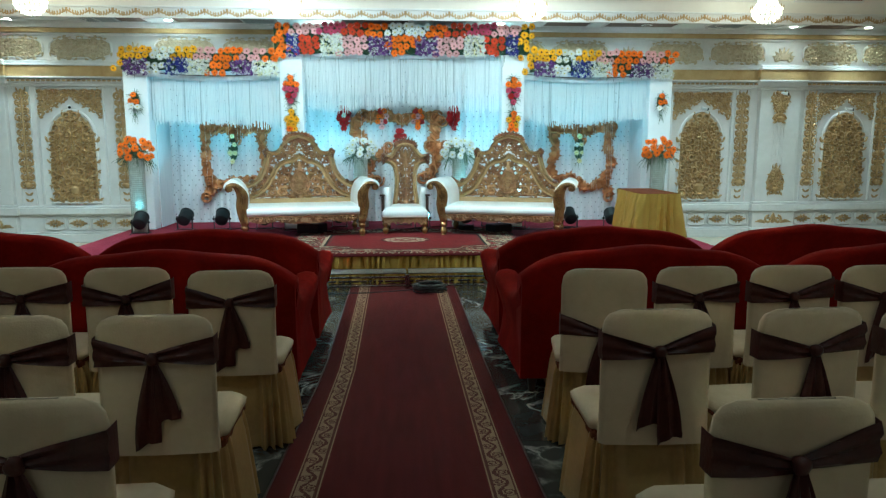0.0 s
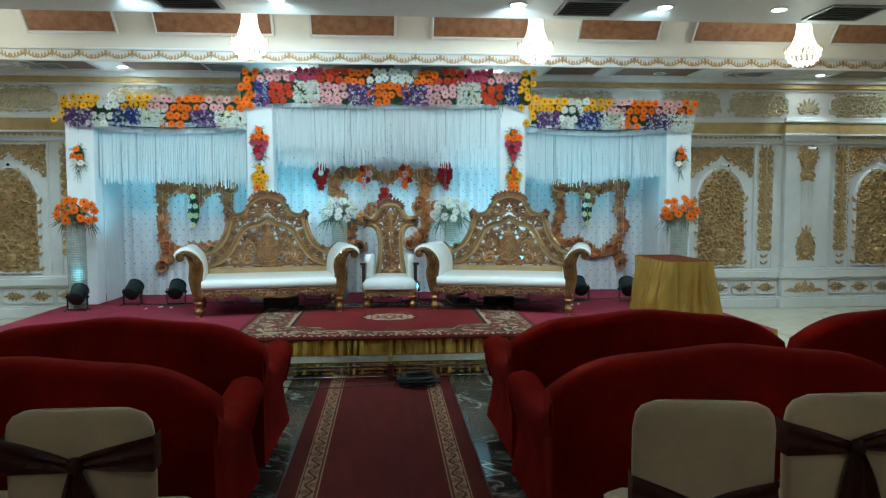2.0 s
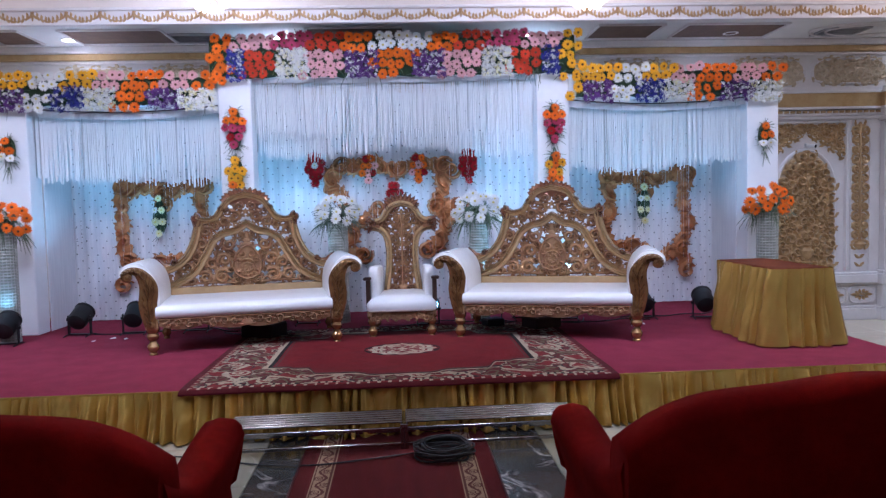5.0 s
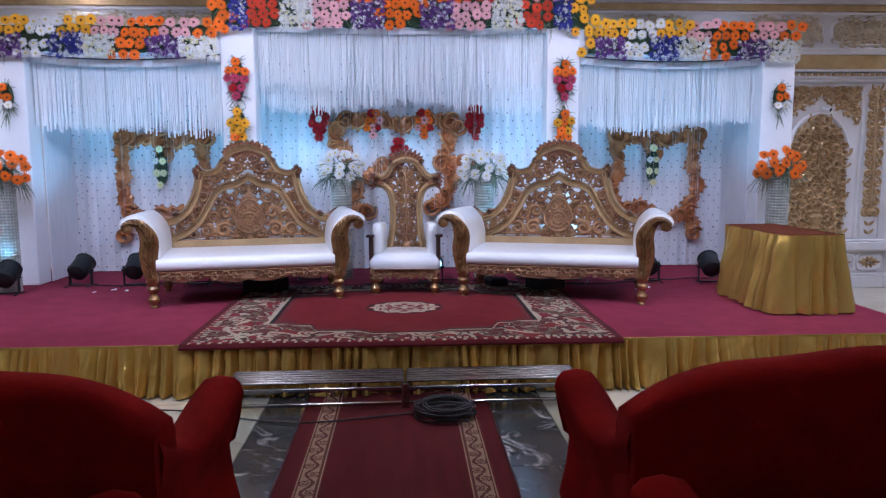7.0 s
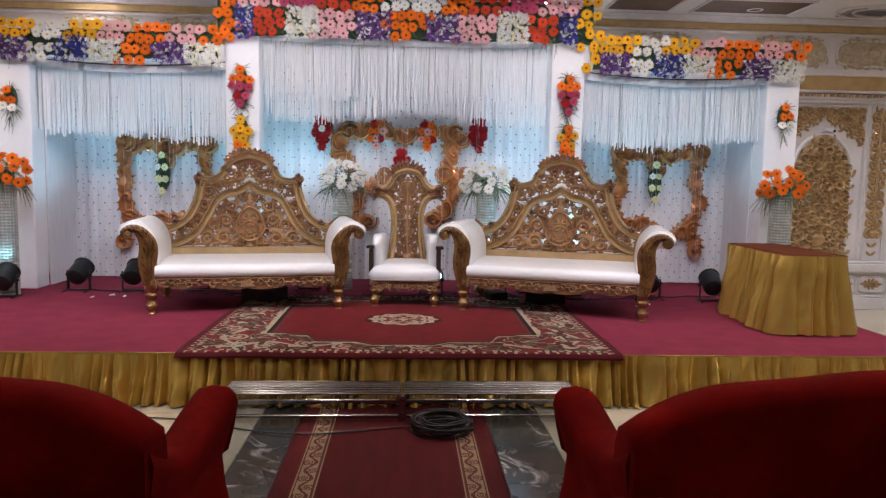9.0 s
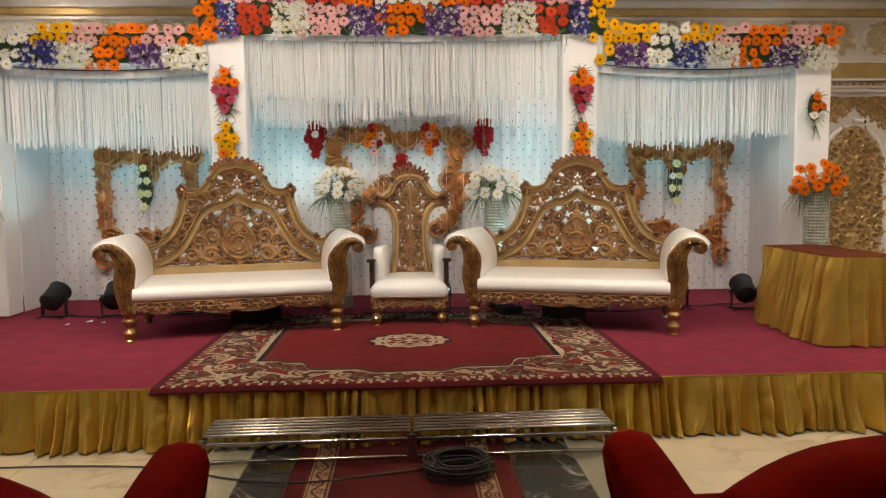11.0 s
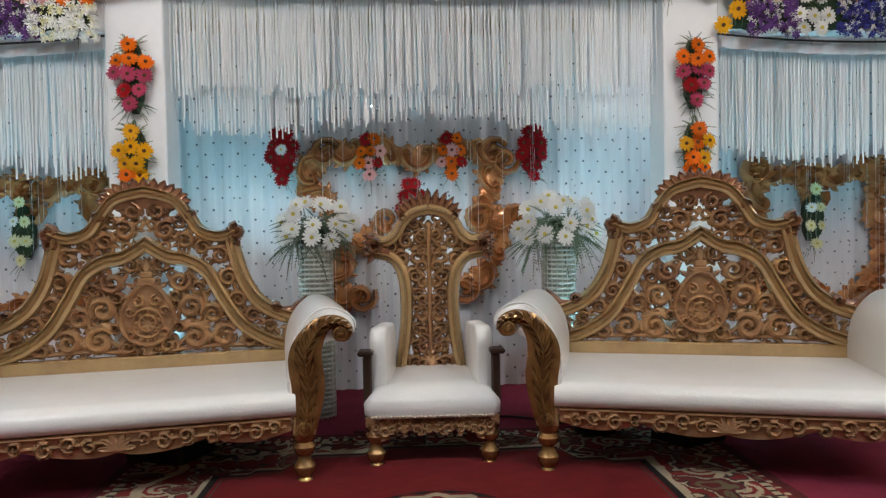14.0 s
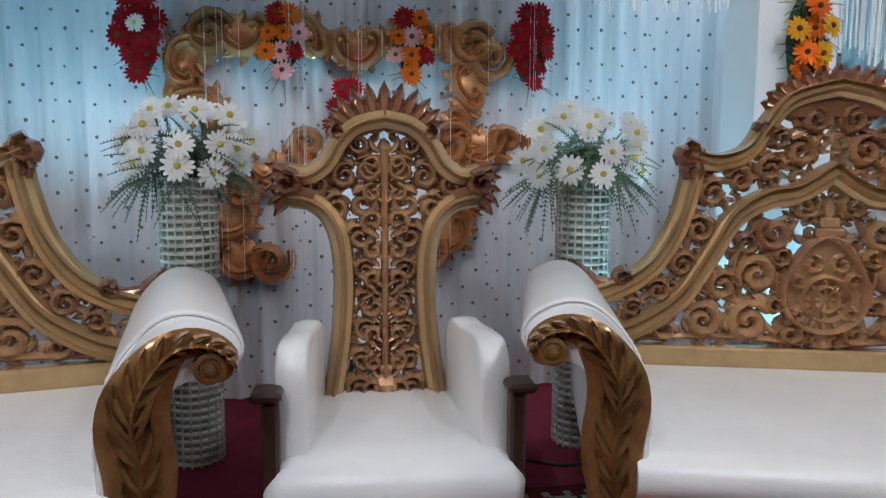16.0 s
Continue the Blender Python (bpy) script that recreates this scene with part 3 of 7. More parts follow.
# marble floor: dark aisle, borders and cream fields, each slab a piece
floor_slabs = thing("floor_tiles", Matrix.Identity(4), "polished marble floor slabs, black along the aisle", "floor", kind="structure")


def slab_mesh(name, w, d, mat):
    g = Geo()
    b = 0.003
    g.rings([[(0.002, 0.002, -0.012), (w - 0.002, 0.002, -0.012), (w - 0.002, d - 0.002, -0.012), (0.002, d - 0.002, -0.012)],
             [(0.002, 0.002, -b), (w - 0.002, 0.002, -b), (w - 0.002, d - 0.002, -b), (0.002, d - 0.002, -b)],
             [(0.002 + b, 0.002 + b, 0), (w - 0.002 - b, 0.002 + b, 0), (w - 0.002 - b, d - 0.002 - b, 0), (0.002 + b, d - 0.002 - b, 0)]], False, True)
    return g.mesh(name, mat, 0)


def slabs(x0, x1, y0, y1, w, d, mat):
    nx, ny = max(1, round((x1 - x0) / w)), max(1, round((y1 - y0) / d))
    w, d = (x1 - x0) / nx, (y1 - y0) / ny
    me = slab_mesh("tile", w, d, mat)
    for i in range(nx):
        for j in range(ny):
            part("tile", me, None, floor_slabs, m=Matrix.Translation((x0 + i * w, y0 + j * d, 0)))


AISLE_L, AISLE_R = -1.02, 1.22
slabs(AISLE_L + 0.25, AISLE_R - 0.25, HALL_B, STAGE_Y + 0.3, 0.88, 0.80, MARBLE_BLACK)
for a, b in ((AISLE_L, AISLE_L + 0.25), (AISLE_R - 0.25, AISLE_R)):
    slabs(a, b, HALL_B, STAGE_Y + 0.3, 0.25, 1.2, MARBLE_GREY)
for a, b in ((AISLE_L - 0.12, AISLE_L), (AISLE_R, AISLE_R + 0.12)):
    slabs(a, b, HALL_B, STAGE_Y + 0.3, 0.12, 0.9, MARBLE_PINK)
slabs(HALL_L, AISLE_L - 0.12, HALL_B, WALL_Y, 0.82, 0.82, MARBLE_CREAM)
slabs(AISLE_R + 0.12, HALL_R, HALL_B, WALL_Y, 0.82, 0.82, MARBLE_CREAM)


# gilded wall: dado, panels with arches, candelabrum strips, pilasters, entablature, frieze
def wall_run(x0, x1):
    g = Geo()
    y = WALL_Y
    for z0, z1, d in ((0.0, 0.14, 0.07), (0.14, 0.17, 0.055), (0.42, 0.45, 0.05), (0.45, 0.55, 0.09), (0.55, 0.58, 0.06), (2.42, 2.46, 0.05), (2.46, 2.52, 0.08),
                      (2.53, 2.56, 0.12), (2.72, 2.75, 0.12), (2.75, 2.80, 0.09), (3.18, 3.21, 0.06), (3.28, CEIL_REAR - 0.002, 0.16)):
        g.box(x0, x1, y - d, y - 0.001, z0, z1, 0.008)
    part("moulding", g, PAINT, wall_north)
    g = Geo()
    g.box(x0, x1, y - 0.10, y - 0.001, 2.56, 2.72, 0.004)
    g.box(x0, x1, y - 0.10, y - 0.001, 3.212, 3.278, 0.006)
    part("entablature_band", g, BAND, wall_north, "ochre and gold painted band")
    g = Geo()
    for i in range(int((x1 - x0) / 0.075)):
        g.box(x0 + 0.075 * i, x0 + 0.075 * i + 0.045, y - 0.105, y - 0.08, 2.488, 2.515)
    part("dentil_row", g, GILT, wall_north, "small gilded dentils")


wall_run(HALL_L, HALL_R)


def arch_line(hw, z0, zs, zt, n=8):
    """Half-width, foot, springing and crown of a pointed arch: outline from the foot, up and over."""
    left = [(-hw, z0), (-hw, zs)] + [(-hw + hw * (1 - math.cos(math.pi / 2 * k / n)) * 1.0, zs + (zt - zs) * math.sin(math.pi / 2 * k / n)) for k in range(1, n)]
    return left + [(0, zt)] + [(-x, z) for x, z in reversed(left)]


inner = arch_line(0.33, 0.66, 1.62, 2.02)
bed_arch = Geo()
bed_arch.plate(inner, -0.012, 0)
bed_arch_me = bed_arch.mesh("arch_bed", GILT_BED)
relief = carving(lambda x, z: inside(inner, x * 1.08, 1.3 + (z - 1.3) * 1.05), (0, 0.33, 0.68, 2.0), 0.066, 0.05, 5, -0.012, mirror=0.0, leaves=3, tries=1500, gap=1.3)
relief.join(strip_carving(0.98, 1.9, 0.16, 0.04, -0.012, 0.13))
relief.lathe([(0.03, 0.0), (0.07, 0.02), (0.035, 0.05), (0.085, 0.11), (0.09, 0.16), (0.05, 0.2), (0.07, 0.23)], (0, -0.02, 0.70), 10)
relief_me = relief.mesh("arch_relief", GILT)
rim = Geo()
rim.vine(arch_line(0.355, 0.64, 1.62, 2.06), [0.022] * 19, 0.035)
rim.vine([(-0.38, 0.63), (0.38, 0.63)], [0.025] * 2, 0.045)
rim_me = rim.mesh("arch_moulding", PAINT)
ogee = cubic([(-0.46, 1.98), (-0.40, 2.03), (-0.31, 2.07), (-0.24, 2.15), (-0.10, 2.21), (0, 2.27)], 4)
span = Geo()
span_in = ogee + [(-x, z) for x, z in ogee[::-1]]
span_poly = [(-0.46, 2.36), *span_in, (0.46, 2.36)]
span.plate(span_poly[::-1], -0.01, 0)
span_me = span.mesh("spandrel_bed", GILT_BED)
spr = carving(lambda x, z: inside(span_poly, x, z), (0, 0.46, 1.98, 2.35), 0.045, 0.03, 9, -0.01, mirror=0.0, leaves=3, tries=700, gap=1.25)
spr_me = spr.mesh("spandrel_relief", GILT)
edge = Geo()
edge.vine(span_in, [0.014] * len(span_in), 0.03)
for s in (-1, 1):
    edge.vine([(s * 0.50, 0.60), (s * 0.50, 2.40)], [0.018] * 2, 0.035)
edge.vine([(-0.5, 2.385), (0.5, 2.385)], [0.018] * 2, 0.035)
edge_me = edge.mesh("panel_moulding", PAINT)
strip = strip_carving(0.86, 2.34, 0.215, 0.03, -0.008, 0.115)
for z in (0.66, 0.76):
    for s in (-1, 1):
        strip.leaf(0, z - 0.01, math.pi / 2 - s * 1.2, 0.075, 0.02, 0.025, -0.008, s * 0.3)
strip_me = strip.mesh("candelabrum_relief", GILT)
bed = Geo()
bed.box(-0.105, 0.105, -0.008, 0, 0.83, 2.38)
bed.box(-0.105, 0.105, -0.008, 0, 0.62, 0.80)
strip_bed_me = bed.mesh("strip_bed", PAINT, 0)
fr = Geo()
for x in (-0.115, 0.115):
    fr.vine([(x, 0.60), (x, 2.40)], [0.010] * 2, 0.022)
fr_me = fr.mesh("strip_moulding", PAINT)


def arch_panel(x):
    for me, name in ((bed_arch_me, "arch_bed"), (relief_me, "arch_relief"), (rim_me, "arch_moulding"), (span_me, "spandrel_bed"), (spr_me, "spandrel_relief"), (edge_me, "panel_moulding")):
        part(name, me, None, wall_north, m=Matrix.Translation((x, WALL_Y - 0.001, 0)))


def strip_panel(x):
    for me, name in ((strip_bed_me, "strip_bed"), (strip_me, "candelabrum_relief"), (fr_me, "strip_moulding")):
        part(name, me, None, wall_north, m=Matrix.Translation((x, WALL_Y - 0.001, 0)))


pil = Geo()
for x0, x1, d, z0, z1 in ((-0.40, 0.40, 0.14, 0.0, 0.16), (-0.36, 0.36, 0.11, 0.16, 0.44), (-0.41, 0.41, 0.16, 0.44, 0.56), (-0.38, 0.38, 0.13, 0.56, 0.60), (-0.34, 0.34, 0.10, 0.60, 2.40),
                          (-0.37, 0.37, 0.13, 2.40, 2.45), (-0.40, 0.40, 0.16, 2.45, 2.53), (-0.41, 0.41, 0.19, 2.53, 2.56), (-0.41, 0.41, 0.19, 2.72, 2.75), (-0.37, 0.37, 0.14, 2.75, 2.80)):
    pil.box(x0, x1, -d, 0, z0, z1, 0.008)
for k in range(3):
    for s in (-1, 1):
        pil.box(s * 0.055 - 0.004 + 0.03 * (k - 1), s * 0.055 + 0.004 + 0.03 * (k - 1), -0.106, -0.1, 1.15, 1.85)
pil_me = pil.mesh("pilaster", PAINT)
pb = Geo()
pb.box(-0.40, 0.40, -0.17, 0, 2.56, 2.72, 0.006)
pb_me = pb.mesh("pilaster_band", BAND)
pr = carving(lambda x, z: (z > 1.95 or z < 1.12) and abs(x) < 0.12 - 0.05 * abs(math.sin(z * 7)), (0, 0.12, 0.72, 2.35), 0.045, 0.03, 3, -0.1, mirror=0.0, leaves=3, tries=700, gap=1.2)
pr.join(strip_carving(0.75, 1.15, 0.2, 0.03, -0.1)).join(strip_carving(1.9, 2.33, 0.2, 0.03, -0.1))
for s in (-1, 1):
    pr.scroll(s * 0.08, 0.30, 0.07, math.pi / 2, 1.2, -s, 0.018, 0.03, -0.11)
    pr.leaf(s * 0.13, 0.24, math.pi / 2 - s * 0.9, 0.18, 0.03, 0.03, -0.11, -s * 0.6)
pr.leaf(0, 0.24, math.pi / 2, 0.17, 0.05, 0.03, -0.11, 0)
pr_me = pr.mesh("pilaster_relief", GILT)


def pilaster(x):
    p = part("pilaster", pil_me, None, wall_north, m=Matrix.Translation((x, WALL_Y - 0.001, 0)))
    part("band", pb_me, None, p)
    part("relief", pr_me, None, p)


# one bay: arch, strip, pilaster, strip
for x in (4.98, 7.42):
    arch_panel(x)
for x in (-5.02, -7.5):
    arch_panel(x)
for x in (5.66, 6.84, 8.05, -4.25, -5.74, -6.84, -8.2):
    strip_panel(x)
pilaster(6.25)
pilaster(-6.28)
# frieze ovals and dado cartouches
oval = [(0.46 * math.copysign(abs(math.cos(a)) ** 0.6, math.cos(a)), 0.145 * math.copysign(abs(math.sin(a)) ** 0.6, math.sin(a))) for a in [2 * math.pi * k / 28 for k in range(28)]]
ov_bed = Geo()
ov_bed.plate(oval, -0.012, 0)
ov_bed_me = ov_bed.mesh("oval_bed", GILT_BED)
ov = carving(lambda x, z: inside(oval, x * 1.12, z * 1.2), (0, 0.46, -0.15, 0.15), 0.055, 0.03, 21, -0.012, mirror=0.0, leaves=3, tries=700, gap=1.25)
ov_me = ov.mesh("oval_relief", GILT_BED)
ov_rim = Geo()
ov_rim.vine(oval + oval[:1], [0.018] * 29, 0.03)
ov_rim_me = ov_rim.mesh("oval_moulding", PAINT)
fan = Geo()
for k in range(7):
    fan.leaf(0, -0.10, math.pi * (0.1 + 0.8 * k / 6), 0.2, 0.032, 0.035, 0, 0)
for s in (-1, 1):
    fan.scroll(s * 0.10, -0.08, 0.06, math.pi / 2, 1.2, -s, 0.016, 0.03)
fan_me = fan.mesh("frieze_shell", GILT_BED)
x = -8.4
k = 0
while x < 8.9:
    for me, name in ((ov_bed_me, "oval_bed"), (ov_me, "oval_relief"), (ov_rim_me, "oval_moulding")):
        part(name, me, None, wall_north, m=Matrix.Translation((x, WALL_Y - 0.001, 2.99)))
    k += 1
    if k % 2 == 0:
        part("frieze_shell", fan_me, None, wall_north, m=Matrix.Translation((x + 0.78, WALL_Y - 0.001, 2.99)))
    x += 1.02 if k % 2 else 1.56
cart = Geo()
for k in range(10):
    a = 2 * math.pi * k / 10
    cart.leaf(0.05 * math.cos(a), 0.02 * math.sin(a), a, 0.09 if k % 5 == 0 else 0.05, 0.02, 0.03, 0, 0.0)
cart.lathe([(0.05, 0), (0.03, 0.012), (0.001, 0.018)], n=10)
cart_me = cart.mesh("dado_rosette", GILT)
cr = Geo()
ring = [(0.16 * math.copysign(abs(math.cos(a)) ** 0.5, math.cos(a)), 0.10 * math.copysign(abs(math.sin(a)) ** 0.5, math.sin(a))) for a in [2 * math.pi * k / 20 for k in range(21)]]
cr.vine(ring, [0.012] * 21, 0.025)
cr_me = cr.mesh("dado_moulding", PAINT)
for x in [4.62 + 0.36 * k for k in range(4)] + [6.82 + 0.36 * k for k in range(6)] + [-3.95 - 0.36 * k for k in range(5)] + [-6.7 - 0.36 * k for k in range(6)]:
    part("dado_rosette", cart_me, None, wall_north, m=Matrix.Translation((x, WALL_Y - 0.001, 0.30)))
    part("dado_moulding", cr_me, None, wall_north, m=Matrix.Translation((x, WALL_Y - 0.001, 0.30)))


# the stage
RUG_X0, RUG_X1 = -1.36, 1.56
g = Geo()
g.box(STAGE_L, STAGE_R, STAGE_Y, STAGE_B, 0.0, STAGE_Z - 0.006)
stage = thing("stage", Matrix.Identity(4), "low stage covered in magenta carpet with a gold satin skirt", "stage")
part("platform", g, PLATFORM, stage)
g = Geo()
g.box(STAGE_L - 0.01, STAGE_R + 0.01, STAGE_Y - 0.012, STAGE_B, STAGE_Z - 0.006, STAGE_Z, 0.002)
part("carpet", g, CARPET, stage, "magenta stage carpet")
run = [(STAGE_L - 0.02 + 7.68 * j / 2600, STAGE_Y - 0.012, 0, -1, 7.68 * j / 2600) for j in range(2601)]
part("front_skirt", satin_fall(run, STAGE_Z - 0.006, 0.012, 0.074, 4, 17.0, 16, 0.03), SATIN, stage, "bunched gold satin skirt", smooth=75)
for x, s in ((STAGE_L - 0.012, -1), (STAGE_R + 0.012, 1)):
    run = [(x, STAGE_Y + (STAGE_B - STAGE_Y) * (j if s > 0 else 400 - j) / 400, s, 0, 20 + s + 3.5 * j / 400) for j in range(401)]
    part("side_skirt", satin_fall(run, STAGE_Z - 0.006, 0.012, 0.022, 8, 11.0), SATIN, stage, smooth=75)
# gold tape along the carpet's edge
for a, b in ((STAGE_L - 0.01, RUG_X0 - 0.01), (RUG_X1 + 0.01, STAGE_R + 0.01)):
    g = Geo()
    g.box(a, b, STAGE_Y - 0.018, STAGE_Y - 0.0125, STAGE_Z - 0.022, STAGE_Z - 0.001, 0.002)
    part("edge_tape", g, SATIN, stage)


def woven(x0, x1, y0, y1, nx, ny, colour, z=0.008, lift=None, shift=None):
    """A carpet as a fine grid with a colour for each stitch group."""
    xs, ys = [x0 + (x1 - x0) * i / nx for i in range(nx + 1)], [y0 + (y1 - y0) * j / ny for j in range(ny + 1)]
    verts = [(x + (shift(x, y) if shift else 0), y, z + (lift(x, y) if lift else 0)) for y in ys for x in xs]
    faces = [(j * (nx + 1) + i, j * (nx + 1) + i + 1, (j + 1) * (nx + 1) + i + 1, (j + 1) * (nx + 1) + i) for j in range(ny) for i in range(nx)]
    top = len(verts)
    edge = [i for i in range(nx + 1)] + [j * (nx + 1) + nx for j in range(1, ny + 1)] + [ny * (nx + 1) + i for i in range(nx - 1, -1, -1)] + [j * (nx + 1) for j in range(ny - 1, 0, -1)]
    verts += [(verts[i][0], verts[i][1], verts[i][2] - z + 0.0005) for i in edge]
    faces += [(edge[k], top + k, top + (k + 1) % len(edge), edge[(k + 1) % len(edge)]) for k in range(len(edge))]
    me = bpy.data.meshes.new("carpet")
    me.from_pydata(verts, [], faces)
    me.materials.append(WEAVE)
    at = me.color_attributes.new("weave", "FLOAT_COLOR", "CORNER")
    cols = np.empty((len(me.loops), 4), dtype=np.float32)
    k = 0
    for j in range(ny):
        for i in range(nx):
            cols[k:k + 4, :3] = colour((xs[i] + xs[i + 1]) / 2, (ys[j] + ys[j + 1]) / 2)
            k += 4
    cols[k:, :3] = colour(x0, y0)
    cols[:, 3] = 1
    at.data.foreach_set("color", cols.ravel())
    return me


BEIGE, MAROON, DEEP = (0.31, 0.21, 0.13), (0.080, 0.008, 0.009), (0.06, 0.006, 0.007)


def scrollwork(u, v, s):
    """True on the stems and curls of a running scroll of that size."""
    k = math.floor(v / s)
    b = v - (k + 0.5) * s
    a = u * (1 if k % 2 else -1)
    stem = abs(u - 0.22 * s * math.sin(math.pi * v / s)) < 0.085 * s
    r = math.hypot(a - 0.16 * s, b)
    t = math.atan2(b, a - 0.16 * s)
    curl = r < 0.34 * s and abs(((r / (0.34 * s) * 2.0 + t / (2 * math.pi)) % 1.0) - 0.5) < 0.27
    return stem or curl


RUN_L, RUN_R = -0.515, 0.62


def runner_colour(x, y):
    d = min(x - RUN_L, RUN_R - x)
    if d < 0.012:
        return DEEP
    if 0.090 < d < 0.222:
        if d < 0.100 or d > 0.212:
            return (0.10, 0.012, 0.012)
        if 0.108 < d < 0.204 and scrollwork((d - 0.156) * 0.95, y, 0.098) or abs(abs(d - 0.156) - 0.044) < 0.004:
            return (0.10, 0.035, 0.025)
        return BEIGE
    return MAROON


def runner_shift(x, y):
    """The runner lies a little wider towards the back of the hall."""
    k = min(2.6, max(0.0, 4.8 - y))
    u = (x - RUN_L) / (RUN_R - RUN_L)
    return k * (-0.050 * (1 - u) + 0.016 * u)


runner = thing("aisle_runner", Matrix.Identity(4), "maroon aisle carpet runner with beige scroll borders", "carpet")
part("carpet_field", woven(RUN_L, RUN_R, -3.0, STAGE_Y - 0.1, 170, 1500, runner_colour, shift=runner_shift), None, runner, "maroon pile with beige scroll bands")
for x in (RUN_L, RUN_R):
    g = Geo()
    g.tube([(x + runner_shift(x, -3.0 + 0.5 * k), -3.0 + 0.5 * k, 0.006) for k in range(22)], 0.006, 6)
    part("edge_binding", g, SASH, runner)

RUG = (RUG_X0, RUG_X1, 7.85, 10.1)


def rug_colour(x, y):
    cx, cy = (RUG[0] + RUG[1]) / 2, (RUG[2] + RUG[3]) / 2
    hx, hy = (RUG[1] - RUG[0]) / 2, (RUG[3] - RUG[2]) / 2
    u, v = x - cx, y - cy
    ex, ey = hx - abs(u), hy - abs(v)
    e = min(ex, ey)
    ivory, black, crimson = (0.38, 0.32, 0.22), (0.012, 0.011, 0.010), (0.14, 0.010, 0.012)
    if e < 0.045:
        return (0.075, 0.008, 0.010)
    if e < 0.075:
        return crimson if math.sin(90 * (u if ey < ex else v)) > -0.6 else ivory
    # medallion
    r = math.hypot(u / 0.31, v / 0.25)
    if r < 1.0:
        w = 1 + 0.05 * math.cos(12 * math.atan2(v, u))
        if r > 0.92 * w:
            return black
        a = math.atan2(v / 0.25, u / 0.31)
        lace = abs(r - 0.78 - 0.05 * math.cos(12 * a)) < 0.075 or abs(r - 0.44 - 0.20 * math.cos(6 * a)) < 0.085 or abs(r - 0.55 + 0.08 * math.cos(6 * a)) < 0.04 or r < 0.13
        return ivory if lace else crimson
    # field with lobed corners cut out and a lobe in the middle of each long side
    fx, fy = hx - 0.50, hy - 0.36
    au, av = abs(u), abs(v)

    def ease(a, lo, hi):
        k = min(1.0, max(0.0, (a - lo) / (hi - lo)))
        return k * k * (3 - 2 * k)

    def within(grow):
        lim = fy + 0.085 * (1 - ease(au, 0.20, 0.34)) - 0.20 * ease(au, fx - 0.36, fx - 0.26) - 0.05 * ease(au, fx - 0.16, fx - 0.12)
        return au < fx + grow and av < lim + grow * 0.8
    if within(0.0):
        return crimson if not within(-0.016) or within(-0.028) else (0.07, 0.05, 0.04)
    if within(0.032):
        return black
    n = noise.noise((u * 5.5, v * 6.5, 3.0)) + 0.55 * noise.noise((u * 14, v * 14, 8.0))
    if within(0.062 + 0.03 * n):
        return ivory
    if 0.085 < e < 0.115:
        d = (u if ey < ex else v) % 0.30
        if d < 0.20:
            return ivory if d % 0.05 < 0.032 else black
    curl = scrollwork(e - 0.25, u if ey < ex else v, 0.26)
    if abs(n) < 0.055 or (curl and n > -0.05):
        return ivory
    if abs(n) < 0.12:
        return (0.03, 0.022, 0.02)
    if abs(n + 0.40) < 0.09:
        return (0.12, 0.10, 0.055)
    return (0.17, 0.016, 0.016) if n > 0 else (0.10, 0.014, 0.015)


g = woven(*RUG, 360, 274, rug_colour, 0.012, lambda x, y: 0.004 * noise.noise((x * 3, y * 3, 0)) - 5.0 * max(0.0, STAGE_Y - 0.015 - y) ** 2)
tagged(new("stage_rug", g), "red and ivory patterned rug with central medallion on the stage", "rug").location.z = STAGE_Z

# steel step in front of the stage
step = thing("steel_step", pose(0.1, 7.66, 0, 0, 0, 0.6), "polished steel tube step below the stage edge", "step")
for x0, x1 in ((-1.08, -0.012), (0.012, 1.08)):
    for k in range(6):
        g = Geo()
        y = -0.12 + 0.24 * k / 5
        g.tube([(x0, y, 0.176), (x1, y, 0.176)], 0.009, 8)
        part("tread_tube", g, STEEL, step)
    g = Geo()
    for x in (x0, x1):
        g.box(x - 0.012, x + 0.012, -0.145, 0.145, 0.14, 0.165, 0.002)
        for y in (-0.13, 0.13):
            g.box(x - 0.012, x + 0.012, y - 0.012, y + 0.012, 0.0, 0.14, 0.002)
    for y in (-0.13, 0.13):
        g.box(x0 + 0.012, x1 - 0.012, y - 0.01, y + 0.01, 0.03, 0.05, 0.002)
        g.box(x0 + 0.012, x1 - 0.012, y - 0.01, y + 0.01, 0.125, 0.145, 0.002)
    part("frame", g, STEEL, step)


# carved wedding sofa
def loop(points, steps=5):
    half = cubic(points, steps)
    return half + [(-x, z) for x, z in half[::-1][1:]] if abs(half[-1][0]) < 1e-6 else half


BACK_Y = 0.85
LEG_X = 0.755
OUTER = [(0.80, 0.62), (0.68, 0.655), (0.565, 0.73), (0.485, 0.86), (0.445, 1.0), (0.43, 1.09)]
CREST = [(0.455, 1.115), (0.37, 1.085), (0.275, 1.115), (0.215, 1.20), (0.14, 1.285), (0.0, 1.325)]
INNER = [(0.74, 0.475), (0.60, 0.525), (0.47, 0.62), (0.375, 0.77), (0.30, 0.90), (0.20, 0.965), (0.105, 0.985), (0.0, 1.055)]


def turned_leg(x, y, h, r):
    g = Geo()
    g.lathe([(r * 0.75, 0), (r * 0.8, h * 0.04), (r * 0.6, h * 0.10), (r * 1.05, h * 0.22), (r * 1.1, h * 0.34), (r * 0.7, h * 0.46), (r * 0.62, h * 0.55),
             (r * 1.0, h * 0.62), (r * 1.15, h * 0.74), (r * 0.9, h * 0.84), (r * 1.15, h * 0.9), (r * 1.2, h)], (x, y, 0), 14)
    return g


